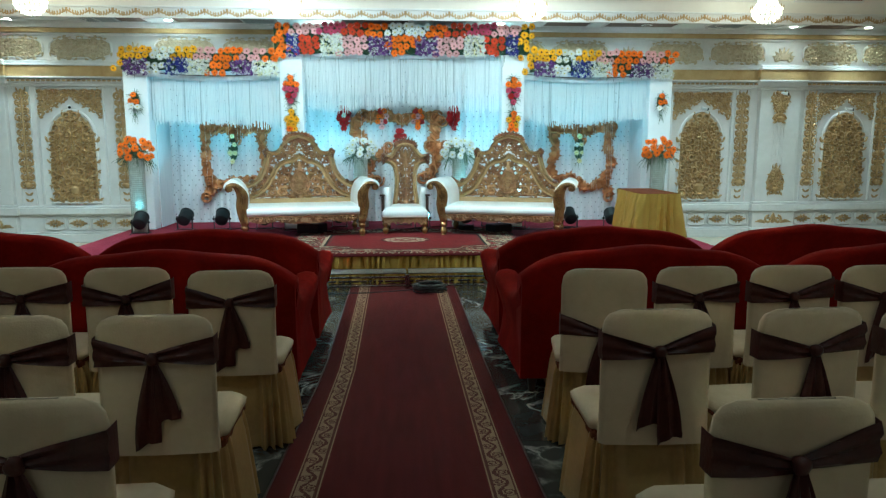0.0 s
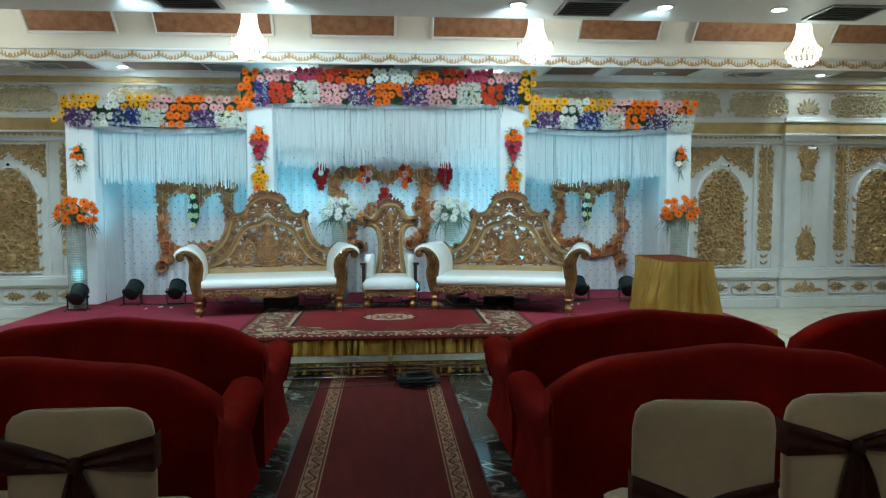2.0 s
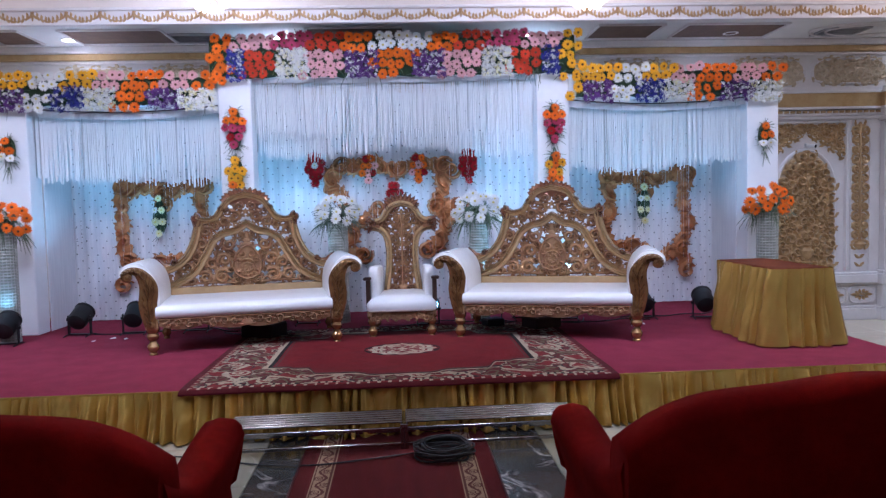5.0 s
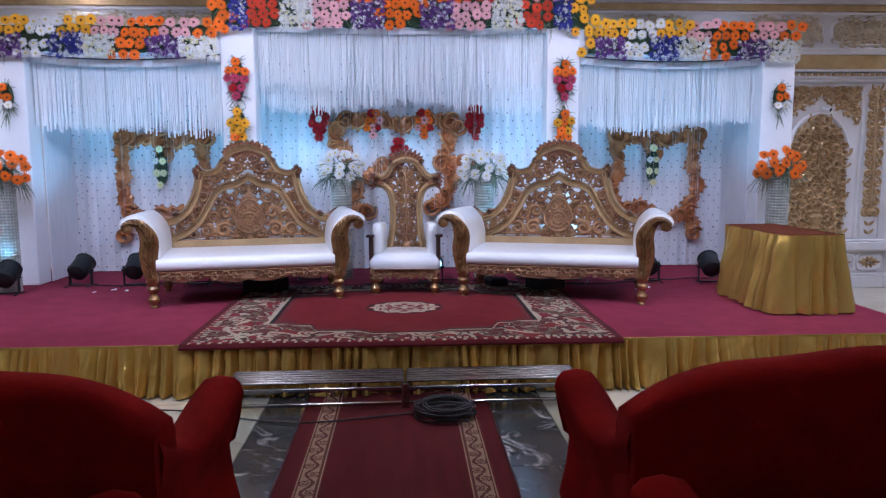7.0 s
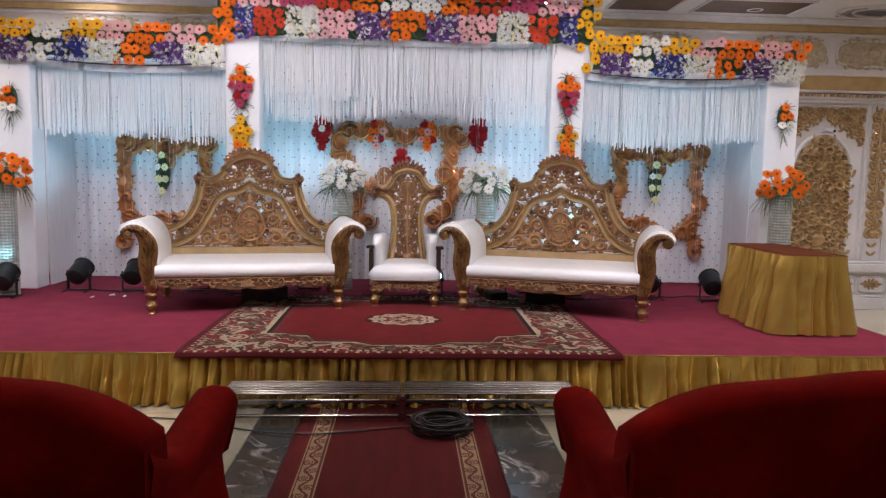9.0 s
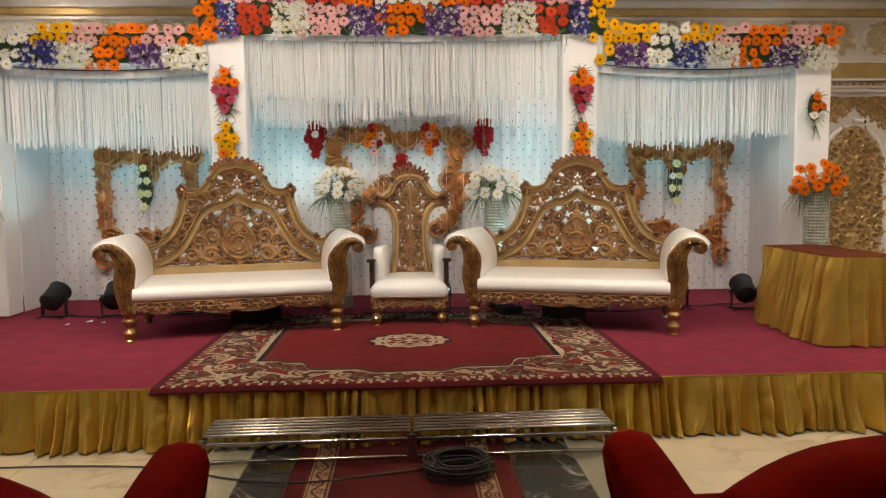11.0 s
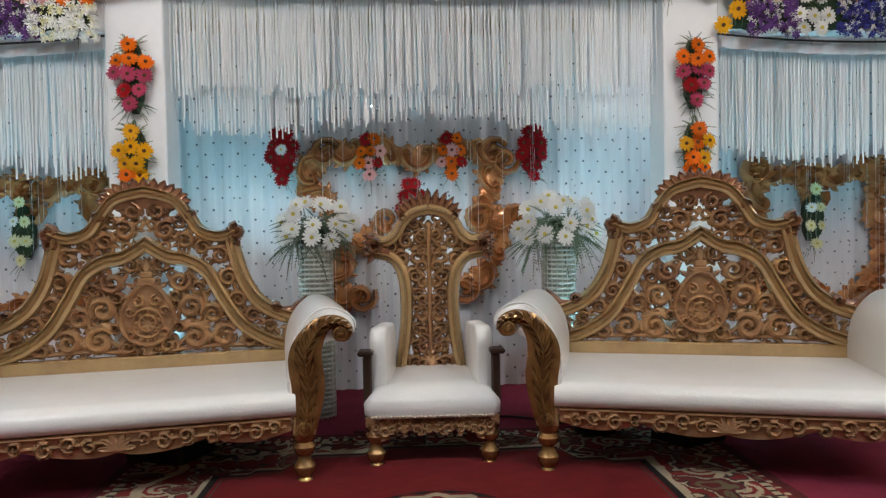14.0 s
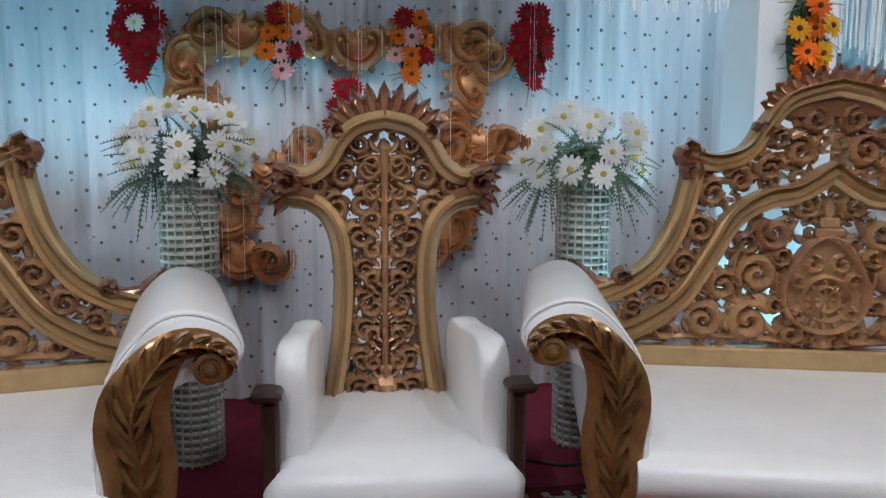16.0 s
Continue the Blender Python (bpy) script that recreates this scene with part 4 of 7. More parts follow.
def arm_parts(s, sofa):
    """One rolled arm; s is -1 or 1, the side to which it rolls."""
    o = lambda x: s * (LEG_X + x)
    prof = cubic([(-0.064, 0.36), (-0.066, 0.50), (-0.042, 0.62), (0.004, 0.70), (0.07, 0.758), (0.14, 0.766), (0.212, 0.732), (0.236, 0.68), (0.20, 0.635), (0.14, 0.63),
                  (0.085, 0.60), (0.06, 0.50), (0.062, 0.36), (0.05, 0.26), (-0.06, 0.26)], 3)
    cx, cz = sum(p[0] for p in prof) / len(prof), sum(p[1] for p in prof) / len(prof)
    rings = []
    for y, k in ((0.0, 0.93), (0.012, 0.985), (0.04, 1.0), (0.35, 0.985), (BACK_Y - 0.06, 0.95), (BACK_Y - 0.02, 0.85)):
        rings.append([(o(cx + (x - cx) * k), y, cz + (z - cz) * k) for x, z in prof])
    g = Geo()
    g.rings(rings if s < 0 else rings[::-1])
    arm = part("arm", g, LEATHER, sofa, "ivory leather rolled arm", smooth=50)
    g = Geo()
    path = cubic([(0.0, 0.22), (0.014, 0.32), (0.022, 0.43), (0.010, 0.54), (0.032, 0.62), (0.090, 0.692), (0.155, 0.700), (0.200, 0.670), (0.190, 0.63), (0.155, 0.628), (0.145, 0.655)], 4)
    n = len(path)
    widths = [0.046 + 0.028 * math.sin(math.pi * min(1, i / n * 2.0)) - 0.046 * max(0, i / n - 0.35) / 0.65 for i in range(n)]
    line = [(o(x), z) for x, z in path]
    g.vine(line, widths, 0.020, 0.0)
    g.vine(line[1:30], [0.007 - 0.00012 * i for i in range(len(line[1:30]))], 0.030, -0.018)
    front = part("arm_front", g, ARM_GOLD, sofa, "dark gold carved leaf arm front")
    for i in range(15):
        j = 1 + round(1.9 * i)
        (ax, az), (bx, bz) = line[j], line[min(j + 1, n - 1)]
        along = math.atan2(bz - az, bx - ax)
        for q in (-1, 1):
            leaflet = Geo()
            leaflet.leaf(ax, az, along + q * 0.72, widths[j] * 1.38, 0.0125 if i < 10 else 0.009, 0.034, -0.012, -q * 0.30)
            part("leaflet", leaflet, ARM_GOLD, front)
    for x, z in ((0.0, 0.245), (0.163, 0.652)):
        rose = Geo()
        rose.lathe([(0.036, 0), (0.034, 0.016), (0.024, 0.020), (0.020, 0.014), (0.015, 0.016), (0.012, 0.026), (0.001, 0.03)], n=14)
        part("rosette", rose.moved(Matrix.Translation((o(x), -0.016, z)) @ pose(0, 0, 0, 90)), ARM_GOLD, front)
    # beaded piping round the front of the roll
    g = Geo()
    edge = [(o(cx + (x - cx) * 0.975), 0.006, cz + (z - cz) * 0.975) for x, z in cubic(prof[2:30], 3)]
    g.tube(edge, [0.0035 if i % 2 else 0.0055 for i in range(len(edge))], 6)
    part("beaded_piping", g, LEATHER, arm, "white beaded piping")


def wedding_sofa(m, label):
    sofa = thing("wedding_sofa", m, label, "sofa", "carved sofas on the stage")
    for x in (-LEG_X, LEG_X):
        for y, r in ((0.03, 0.045), (BACK_Y - 0.02, 0.038)):
            part("leg", turned_leg(x, y, 0.215, r), ARM_GOLD, sofa)
    # seat rail with carved apron
    g = Geo()
    g.box(-LEG_X, LEG_X, 0.02, BACK_Y, 0.245, 0.298, 0.008)
    g.box(-LEG_X - 0.05, -LEG_X + 0.05, -0.01, 0.075, 0.212, 0.30, 0.006)
    g.box(LEG_X - 0.05, LEG_X + 0.05, -0.01, 0.075, 0.212, 0.30, 0.006)
    part("seat_rail", g, GOLD, sofa)
    apron = [(x, 0.30) for x in (-0.70, 0.70)] + [(0.70 - 1.4 * k / 40, 0.238 - 0.035 * abs(math.sin(math.pi * k / 40 * 4)) - 0.03 * math.exp(-((k - 20) / 4) ** 2)) for k in range(41)]
    g = Geo()
    g.plate(apron[::-1], 0.0, 0.02)
    g.vine([(-0.70, 0.292), (0.70, 0.292)], [0.008] * 2, 0.02, 0.0)
    for q in (-1, 1):
        motif_chain(g, [(q * 0.05, 0.255), (q * 0.3, 0.252), (q * 0.68, 0.258)], 0.034, 0.03, 0.0, 2.1)
        for k in range(3):
            g.leaf(0, 0.225, math.pi / 2 - q * (0.4 + 0.55 * k), 0.075, 0.02, 0.032, 0.0, 0)
    part("apron", g, CARVED, sofa, "carved leaf apron")
    # cushion
    g = Geo()
    hw, y1 = LEG_X - 0.035, BACK_Y - 0.05
    prof = [(0.0, 0.30), (-0.028, 0.315), (-0.035, 0.345), (-0.03, 0.375), (-0.005, 0.398), (0.05, 0.408), (0.35, 0.415), (y1, 0.405), (y1, 0.30)]
    g.rings([[(x, y, z) for y, z in prof] for x in (-hw, -hw + 0.3, -0.3, 0, 0.3, hw - 0.3, hw)])
    part("seat_cushion", g, LEATHER, sofa, "ivory leather seat", smooth=50)
    for s in (-1, 1):
        arm_parts(s, sofa)
    # back
    g = Geo()
    g.box(-0.76, 0.76, BACK_Y - 0.045, BACK_Y + 0.02, 0.395, 0.47, 0.008)
    back = part("back_rail", g, GOLD, sofa, "gold lower back rail")
    for name, pts, w, d in (("side_moulding", OUTER, 0.042, 0.055), ("crest_moulding", CREST, 0.034, 0.055), ("arch_moulding", INNER, 0.040, 0.06)):
        line = cubic(pts, 5)
        full = loop(pts) if abs(pts[-1][0]) < 1e-6 else None
        for path in ([full] if full else [line, [(-x, z) for x, z in line]]):
            g = Geo()
            g.vine(path, [w] * len(path), d, BACK_Y)
            g.vine(path, [w * 0.45] * len(path), d * 1.35, BACK_Y)
            off = [(x, z + w * 0.75) for x, z in path]
            g.vine(off, [w * 0.22] * len(off), d * 1.15, BACK_Y)
            part(name, g, GOLD, back)
    outline = cubic(OUTER, 3) + cubic(CREST, 3)
    region = [(0.76, 0.44)] + outline + [(0, 0.44)]
    inner = cubic(INNER, 3) + [(0, 0.47), (0.74, 0.47)]

    def between(x, z):
        return inside(region, x, z) and near_line(outline, x, z) > 0.035 and near_line(cubic(INNER, 3), x, z) > 0.035 and math.hypot(x, (z - 0.66) * 0.85) > 0.125 and z > 0.49

    g = Geo()
    y = BACK_Y + 0.012
    for x, z, r, turn, hand in ((0.235, 0.555, 0.072, 2.6, -1), (0.385, 0.555, 0.062, 0.4, 1), (0.51, 0.525, 0.046, 2.4, -1), (0.605, 0.505, 0.030, 0.5, 1), (0.215, 0.715, 0.066, -0.6, 1),
                                (0.325, 0.675, 0.052, 2.8, -1), (0.165, 0.855, 0.058, 1.0, -1), (0.075, 0.945, 0.040, 2.2, 1), (0.255, 0.815, 0.036, 0.2, 1), (0.62, 0.595, 0.034, 3.0, -1),
                                (0.535, 0.655, 0.042, 0.4, 1), (0.46, 0.745, 0.045, 3.4, -1), (0.41, 0.865, 0.047, 0.8, 1), (0.37, 0.985, 0.045, 2.0, -1), (0.285, 1.03, 0.042, 0.2, 1),
                                (0.195, 1.065, 0.045, 3.0, -1), (0.10, 1.125, 0.052, 0.8, 1), (0.165, 1.165, 0.034, 2.0, -1), (0.06, 1.225, 0.042, 1.6, 1), (0.10, 0.52, 0.040, 1.0, 1), (0.145, 0.78, 0.036, 0.4, -1), (0.155, 0.62, 0.034, 2.0, 1), (0.035, 0.50, 0.024, 1.0, -1)):
        for q in (-1, 1):
            motif(g, q * x, z, r, turn if q > 0 else math.pi - turn, hand * q, 0.055, y)
    g.join(carving(between, (0, 0.76, 0.47, 1.30), 0.036, 0.034, 77, BACK_Y + 0.018, mirror=0.0, leaves=3, tries=1500, gap=2.35))
    # stems that tie the scrolls together
    for q in (-1, 1):
        for a, b, c in (((0.06, 0.48), (0.30, 0.50), (0.66, 0.485)), ((0.15, 0.52), (0.28, 0.62), (0.40, 0.66)), ((0.13, 0.60), (0.16, 0.74), (0.10, 0.90)),
                        ((0.66, 0.585), (0.49, 0.70), (0.41, 0.93)), ((0.40, 1.03), (0.22, 1.04), (0.04, 1.17)), ((0.28, 0.60), (0.29, 0.75), (0.21, 0.92))):
            line = cubic([(q * a[0], a[1]), (q * b[0], b[1]), (q * c[0], c[1])], 6)
            g.vine(line, [0.013] * len(line), 0.035, BACK_Y + 0.014)
    tagged(part("back_carving", g, CARVED, back, "openwork carved scrolls and leaves"), kind="stuff")
    # drop-shaped emblem with an urn over it
    g = Geo()
    drop = [(0.135 * math.sin(a) * (1 - 0.25 * max(0, math.cos(a))), 0.66 + 0.15 * math.cos(a) * (1.25 if math.cos(a) > 0 else 0.9)) for a in [2 * math.pi * k / 24 for k in range(24)]]
    g.plate(drop, BACK_Y - 0.015, BACK_Y + 0.01)
    g.vine(drop + drop[:1], [0.013] * 25, 0.05, BACK_Y)
    ring = [(0.075 * math.cos(a), 0.64 + 0.075 * math.sin(a)) for a in [2 * math.pi * k / 18 for k in range(19)]]
    g.vine(ring, [0.008] * 19, 0.035, BACK_Y - 0.012)
    for k in range(8):
        a = 2 * math.pi * k / 8
        g.leaf(0.015 * math.cos(a), 0.64 + 0.015 * math.sin(a), a, 0.05, 0.014, 0.02, BACK_Y - 0.015, 0)
    for k in range(7):
        a = math.pi * (1.08 + 0.84 * k / 6)
        g.leaf(0.05 * math.cos(a), 0.63 + 0.05 * math.sin(a), a, 0.06, 0.014, 0.02, BACK_Y - 0.015, 0)
    for q in (-1, 1):
        for k in range(3):
            g.leaf(0, 0.475, math.pi / 2 - q * (0.25 + 0.5 * k), 0.09, 0.026, 0.045, BACK_Y + 0.005, q * 0.3)
    for q in (-1, 1):
        g.scroll(q * 0.045, 0.755, 0.032, math.pi / 2, 1.2, q, 0.010, 0.03, BACK_Y - 0.012)
        g.scroll(q * 0.085, 0.70, 0.028, 0, 1.2, q, 0.009, 0.03, BACK_Y - 0.012)
        g.scroll(q * 0.085, 0.585, 0.026, math.pi, 1.2, -q, 0.009, 0.03, BACK_Y - 0.012)
    ring = [(0.042 * math.cos(a), 0.64 + 0.042 * math.sin(a)) for a in [2 * math.pi * k / 14 for k in range(15)]]
    g.vine(ring, [0.006] * 15, 0.035, BACK_Y - 0.014)
    g.box(-0.045, 0.045, BACK_Y - 0.04, BACK_Y, 0.845, 0.875, 0.006)
    g.box(-0.03, 0.03, BACK_Y - 0.035, BACK_Y, 0.875, 0.91, 0.006)
    g.leaf(0, 0.905, math.pi / 2, 0.07, 0.03, 0.03, BACK_Y, 0)
    part("emblem", g, CARVED, back, "carved drop-shaped emblem")
    # shell crest, shoulder volutes, end leaves
    g = Geo()
    fan = [(0.20 * math.cos(a), 1.235 + 0.125 * math.sin(a)) for a in [math.pi * k / 12 for k in range(13)]]
    g.plate(fan, BACK_Y - 0.022, BACK_Y + 0.014)
    for k in range(13):
        a = math.pi * (0.06 + 0.88 * k / 12)
        h = Geo()
        h.leaf(0.13 * math.cos(a) * 1.25, 1.255 + 0.07 * math.sin(a), a, 0.075, 0.025, 0.04, BACK_Y - 0.01, 0)
        part("crest_leaf", h, CREST_BROWN, back)
    for q in (-1, 1):
        h = Geo()
        h.box(min(q * 0.405, q * 0.485), max(q * 0.405, q * 0.485), BACK_Y - 0.05, BACK_Y + 0.02, 1.105, 1.135, 0.008)
        h.box(min(q * 0.415, q * 0.475), max(q * 0.415, q * 0.475), BACK_Y - 0.035, BACK_Y + 0.016, 1.03, 1.107, 0.008)
        for k in range(3):
            h.leaf(q * (0.425 + 0.02 * k), 1.03, math.pi / 2 + 0.1 * (k - 1), 0.085, 0.018, 0.03, BACK_Y - 0.03, 0)
        h.scroll(q * 0.46, 1.115, 0.045, math.pi / 2, 1.2, q, 0.018, 0.07, BACK_Y)
        h.scroll(q * 0.445, 1.06, 0.03, 0, 1.2, q, 0.014, 0.07, BACK_Y)
        part("shoulder_block", h, CREST_BROWN, back, "reddish carved shoulder block")
        h = Geo()
        h.vine([(q * 0.66, 0.66), (q * 0.74, 0.665), (q * 0.83, 0.70)], [0.03, 0.034, 0.012], 0.03, BACK_Y - 0.01)
        for k in range(6):
            h.leaf(q * (0.70 + 0.022 * k), 0.65 + 0.008 * k, math.pi / 2 - q * (0.9 - 0.25 * k), 0.085 - 0.006 * abs(k - 2), 0.022, 0.05, BACK_Y - 0.01, -q * 0.5)
        h.scroll(q * 0.66, 0.70, 0.032, 0, 1.2, -q, 0.013, 0.06, BACK_Y - 0.01)
        part("end_leaf", h, CREST_BROWN, back, "reddish carved end leaf")
        g.scroll(q * 0.225, 1.20, 0.03, 0, 1.2, q, 0.012, 0.06, BACK_Y)
    part("crest", g, CREST_BROWN, back, "reddish carved shell crest")
    return sofa


sofa = wedding_sofa(pose(-1.205, 9.27, STAGE_Z, 0, 0, 10.5), "carved gold wedding sofa with ivory leather seat and rolled arms")
right = copy_thing(sofa, pose(1.335, 9.20, STAGE_Z, 0, 0, -16.5))


# throne chair
def throne(m):
    ch = thing("throne_chair", m, "carved gold throne chair with ivory leather seat between two sofas", "chair")
    for x in (-0.265, 0.265):
        for y in (0.03, 0.52):
            part("leg", turned_leg(x, y, 0.2, 0.042), ARM_GOLD, ch)
    g = Geo()
    g.box(-0.29, 0.29, 0.0, 0.55, 0.20, 0.235, 0.006)
    for x in (-0.265, 0.265):
        g.box(x - 0.045, x + 0.045, -0.008, 0.07, 0.192, 0.24, 0.005)
    apron = [(-0.26, 0.236), (0.26, 0.236)] + [(0.26 - 0.52 * k / 24, 0.20 - 0.03 * abs(math.cos(math.pi * k / 24 * 1.5 + math.pi / 4 * 3)) - 0.03 * math.exp(-((k - 12) / 3) ** 2)) for k in range(25)]
    g.plate(apron[::-1], -0.004, 0.0)
    g.join(carving(lambda x, z: inside(apron, x, z), (0, 0.26, 0.16, 0.235), 0.026, 0.024, 12, -0.004, mirror=0.0, leaves=3, tries=500, gap=1.25))
    part("seat_rail", g, CARVED, ch, "carved seat rail")
    g = Geo()
    rings = []
    for z, i, b in ((0.236, 0.0, 0), (0.25, -0.012, 0), (0.30, -0.016, 0), (0.345, 0.004, 0.008), (0.368, 0.05, 0.02), (0.378, 0.13, 0.03)):
        hw, hb = 0.30 - i, 0.235 - i * 0.6
        y0, y1 = -0.02 + i, 0.54
        rings.append([(-hw + 0.03, y0, z), (0, y0 - 0.012, z), (hw - 0.03, y0, z), (hw, y0 + 0.03, z), (hb, y1, z), (-hb, y1, z), (-hw, y0 + 0.03, z)])
    g.rings(rings)
    seat = part("seat_cushion", g, LEATHER, ch, "ivory leather seat", smooth=60)
    g = Geo()
    g.tube([(-0.285 + 0.57 * k / 66, -0.042, 0.246) for k in range(67)], [0.009 if k % 2 else 0.004 for k in range(67)], 6)
    part("stud_row", g, PIPING, seat)
    for s in (-1, 1):
        # leather arm that rises to the back, on a wooden post with a cap
        g = Geo()
        prof = cubic([(0.05, 0.30), (0.05, 0.52), (0.07, 0.60), (0.13, 0.635), (0.30, 0.625), (0.50, 0.59), (0.54, 0.30)], 4)
        rings = []
        for k, sc in ((-1, 0.94), (-0.8, 0.985), (0, 1.0), (0.8, 0.985), (1, 0.94)):
            rings.append([(s * (0.256 + 0.040 * k - 0.06 * y), 0.28 + (y - 0.28) * sc, 0.44 + (z - 0.44) * sc) for y, z in prof])
        g.rings(rings if s > 0 else rings[::-1])
        arm = part("arm", g, LEATHER, ch, "ivory leather padded arm", smooth=60)
        g = Geo()
        g.box(s * 0.298 - 0.020, s * 0.298 + 0.020, 0.0, 0.05, 0.23, 0.52, 0.008)
        g.box(s * 0.305 - 0.036, s * 0.305 + 0.036, -0.015, 0.075, 0.52, 0.545, 0.008)
        part("arm_post", g, DARKWOOD, arm, "dark wooden arm post")
    yb = 0.53
    side = [(0.168, 0.32), (0.147, 0.45), (0.131, 0.58), (0.124, 0.72), (0.133, 0.84), (0.163, 0.92), (0.215, 0.965), (0.285, 0.98)]
    top = [(0.295, 1.05), (0.23, 1.04), (0.175, 1.075), (0.135, 1.14), (0.08, 1.19), (0.0, 1.21)]
    g = Geo()
    g.box(-0.20, 0.20, yb - 0.02, yb + 0.03, 0.29, 0.34, 0.008)
    back = part("back_rail", g, GOLD, ch, "gold lower back rail")
    for name, pts, w, d in (("side_moulding", side, 0.034, 0.055), ("crest_moulding", top, 0.034, 0.06)):
        line = cubic(pts, 5)
        for q in (-1, 1):
            path = [(q * x, z) for x, z in line]
            g = Geo()
            g.vine(path, [w] * len(path), d, yb)
            g.vine(path, [w * 0.4] * len(path), d * 1.35, yb)
            part(name, g, GOLD, back)
    region = [(0.17, 0.32)] + cubic(side, 3) + cubic(top, 3) + [(0, 0.32)]
    ln = cubic(side, 3)
    g = Geo()
    for x, z, r, turn, hand in ((0.085, 0.385, 0.040, 2.4, -1), (0.072, 0.475, 0.038, 0.4, 1), (0.062, 0.57, 0.034, 2.4, -1), (0.060, 0.66, 0.033, 0.4, 1), (0.062, 0.755, 0.035, 2.4, -1), (0.075, 0.855, 0.042, 0.4, 1),
                                (0.145, 0.945, 0.044, 2.0, -1), (0.065, 0.955, 0.046, 0.8, 1), (0.205, 1.01, 0.036, 0.2, 1), (0.12, 1.04, 0.040, 2.4, -1), (0.05, 1.06, 0.042, 0.8, 1), (0.075, 1.135, 0.036, 1.8, -1)):
        for q in (-1, 1):
            motif(g, q * x, z, r, turn if q > 0 else math.pi - turn, hand * q, 0.05, yb + 0.012)
    g.join(carving(lambda x, z: inside(region, x, z) and near_line(ln, x, z) > 0.015 and near_line(cubic(top, 3), x, z) > 0.015, (0, 0.3, 0.33, 1.2), 0.03, 0.034, 31, yb + 0.018, mirror=0.0,
                   leaves=3, tries=1200, gap=2.3))
    g.join(strip_carving(0.34, 1.12, 0.14, 0.045, yb, 0.085))
    tagged(part("back_carving", g, CARVED, back, "openwork carved scrolls and leaves"), kind="stuff")
    for q in (-1, 1):
        g = Geo()
        g.vine([(q * 0.21, 0.975), (q * 0.26, 0.99), (q * 0.305, 1.03)], [0.03, 0.034, 0.02], 0.05, yb - 0.005)
        for k in range(5):
            g.leaf(q * 0.27, 0.985 + 0.015 * k, math.pi / 2 - q * (2.0 - 0.3 * k), 0.085, 0.022, 0.05, yb - 0.02, -q * 0.4)
        g.scroll(q * 0.29, 1.02, 0.042, math.pi / 2, 1.2, q, 0.017, 0.08, yb - 0.01)
        part("shoulder_leaf", g, CREST_BROWN, back, "reddish carved shoulder leaf")
    g = Geo()
    g.plate([(0.125 * math.cos(a), 1.175 + 0.085 * math.sin(a)) for a in [math.pi * k / 10 for k in range(11)]], yb - 0.022, yb + 0.012)
    for k in range(11):
        a = math.pi * (0.05 + 0.9 * k / 10)
        h = Geo()
        h.leaf(0.085 * math.cos(a) * 1.3, 1.165 + 0.055 * math.sin(a), a + 0.25 * math.cos(a), 0.072 + 0.028 * math.sin(a), 0.021, 0.045, yb - 0.01, 0)
        part("crest_leaf", h, CREST_BROWN, back)
    for q in (-1, 1):
        g.scroll(q * 0.135, 1.17, 0.026, math.pi / 2, 1.2, -q, 0.011, 0.06, yb)
    part("crest", g, CREST_BROWN, back, "reddish carved shell crest")
    return ch


throne(pose(0.105, 9.56, STAGE_Z, 0, 0, -2.0))


# backdrop: net cloth with sequins behind the arch, white pillars
BACK_CLOTH_Y = 11.22
backdrop = thing("backdrop_curtain", Matrix.Identity(4), "white net backdrop curtain dotted with sequins behind the stage", "curtain")
g = Geo()
x0, x1, n = -3.62, 3.84, 420
rings = []
for z in (STAGE_Z + 0.004, 0.9, 1.6, 2.3, 2.77):
    rings.append([(x0 + (x1 - x0) * j / n, BACK_CLOTH_Y + 0.012 * math.sin(j * 0.9 + 2 * math.sin(j * 0.11)) + 0.006 * math.sin(j * 2.1 + z), z) for j in range(n + 1)])
g.rings(rings, False, False, closed=False)
part("cloth", g, NET, backdrop, smooth=80)
g, rnd = Geo(), random.Random(14)
r = 0
z = STAGE_Z + 0.06
while z < 2.7:
    x = x0 + 0.03 + (0.055 if r % 2 else 0)
    while x < x1:
        px, pz, s = x + rnd.uniform(-0.008, 0.008), z + rnd.uniform(-0.008, 0.008), rnd.uniform(0.0065, 0.0095)
        g.add([(px + s * math.cos(a), BACK_CLOTH_Y - 0.026, pz + s * math.sin(a)) for a in [k * math.pi / 3 for k in range(6)]] + [(px, BACK_CLOTH_Y - 0.031, pz)],
              [((k + 1) % 6, k, 6) for k in range(6)])
        x += 0.11
    z += 0.075
    r += 1
tagged(part("sequin_field", g, SEQUIN, backdrop, "dull silver sequins"), kind="stuff")
PILLARS = [(-3.79, -3.46), (-1.635, -1.315), (1.515, 1.84), (3.69, 4.02)]
pil_h = [2.62, 2.95, 2.95, 2.62]
for (a, b), h in zip(PILLARS, pil_h):
    g = Geo()
    g.box(a, b, PIL_Y, PIL_Y + 0.24, STAGE_Z, h, 0.008)
    p = thing("arch_pillar", Matrix.Identity(4), "white cloth-covered pillar of the flower arch on the stage", "pillar", "pillars of the flower arch")
    part("shaft", g, WHITE_BOARD, p)
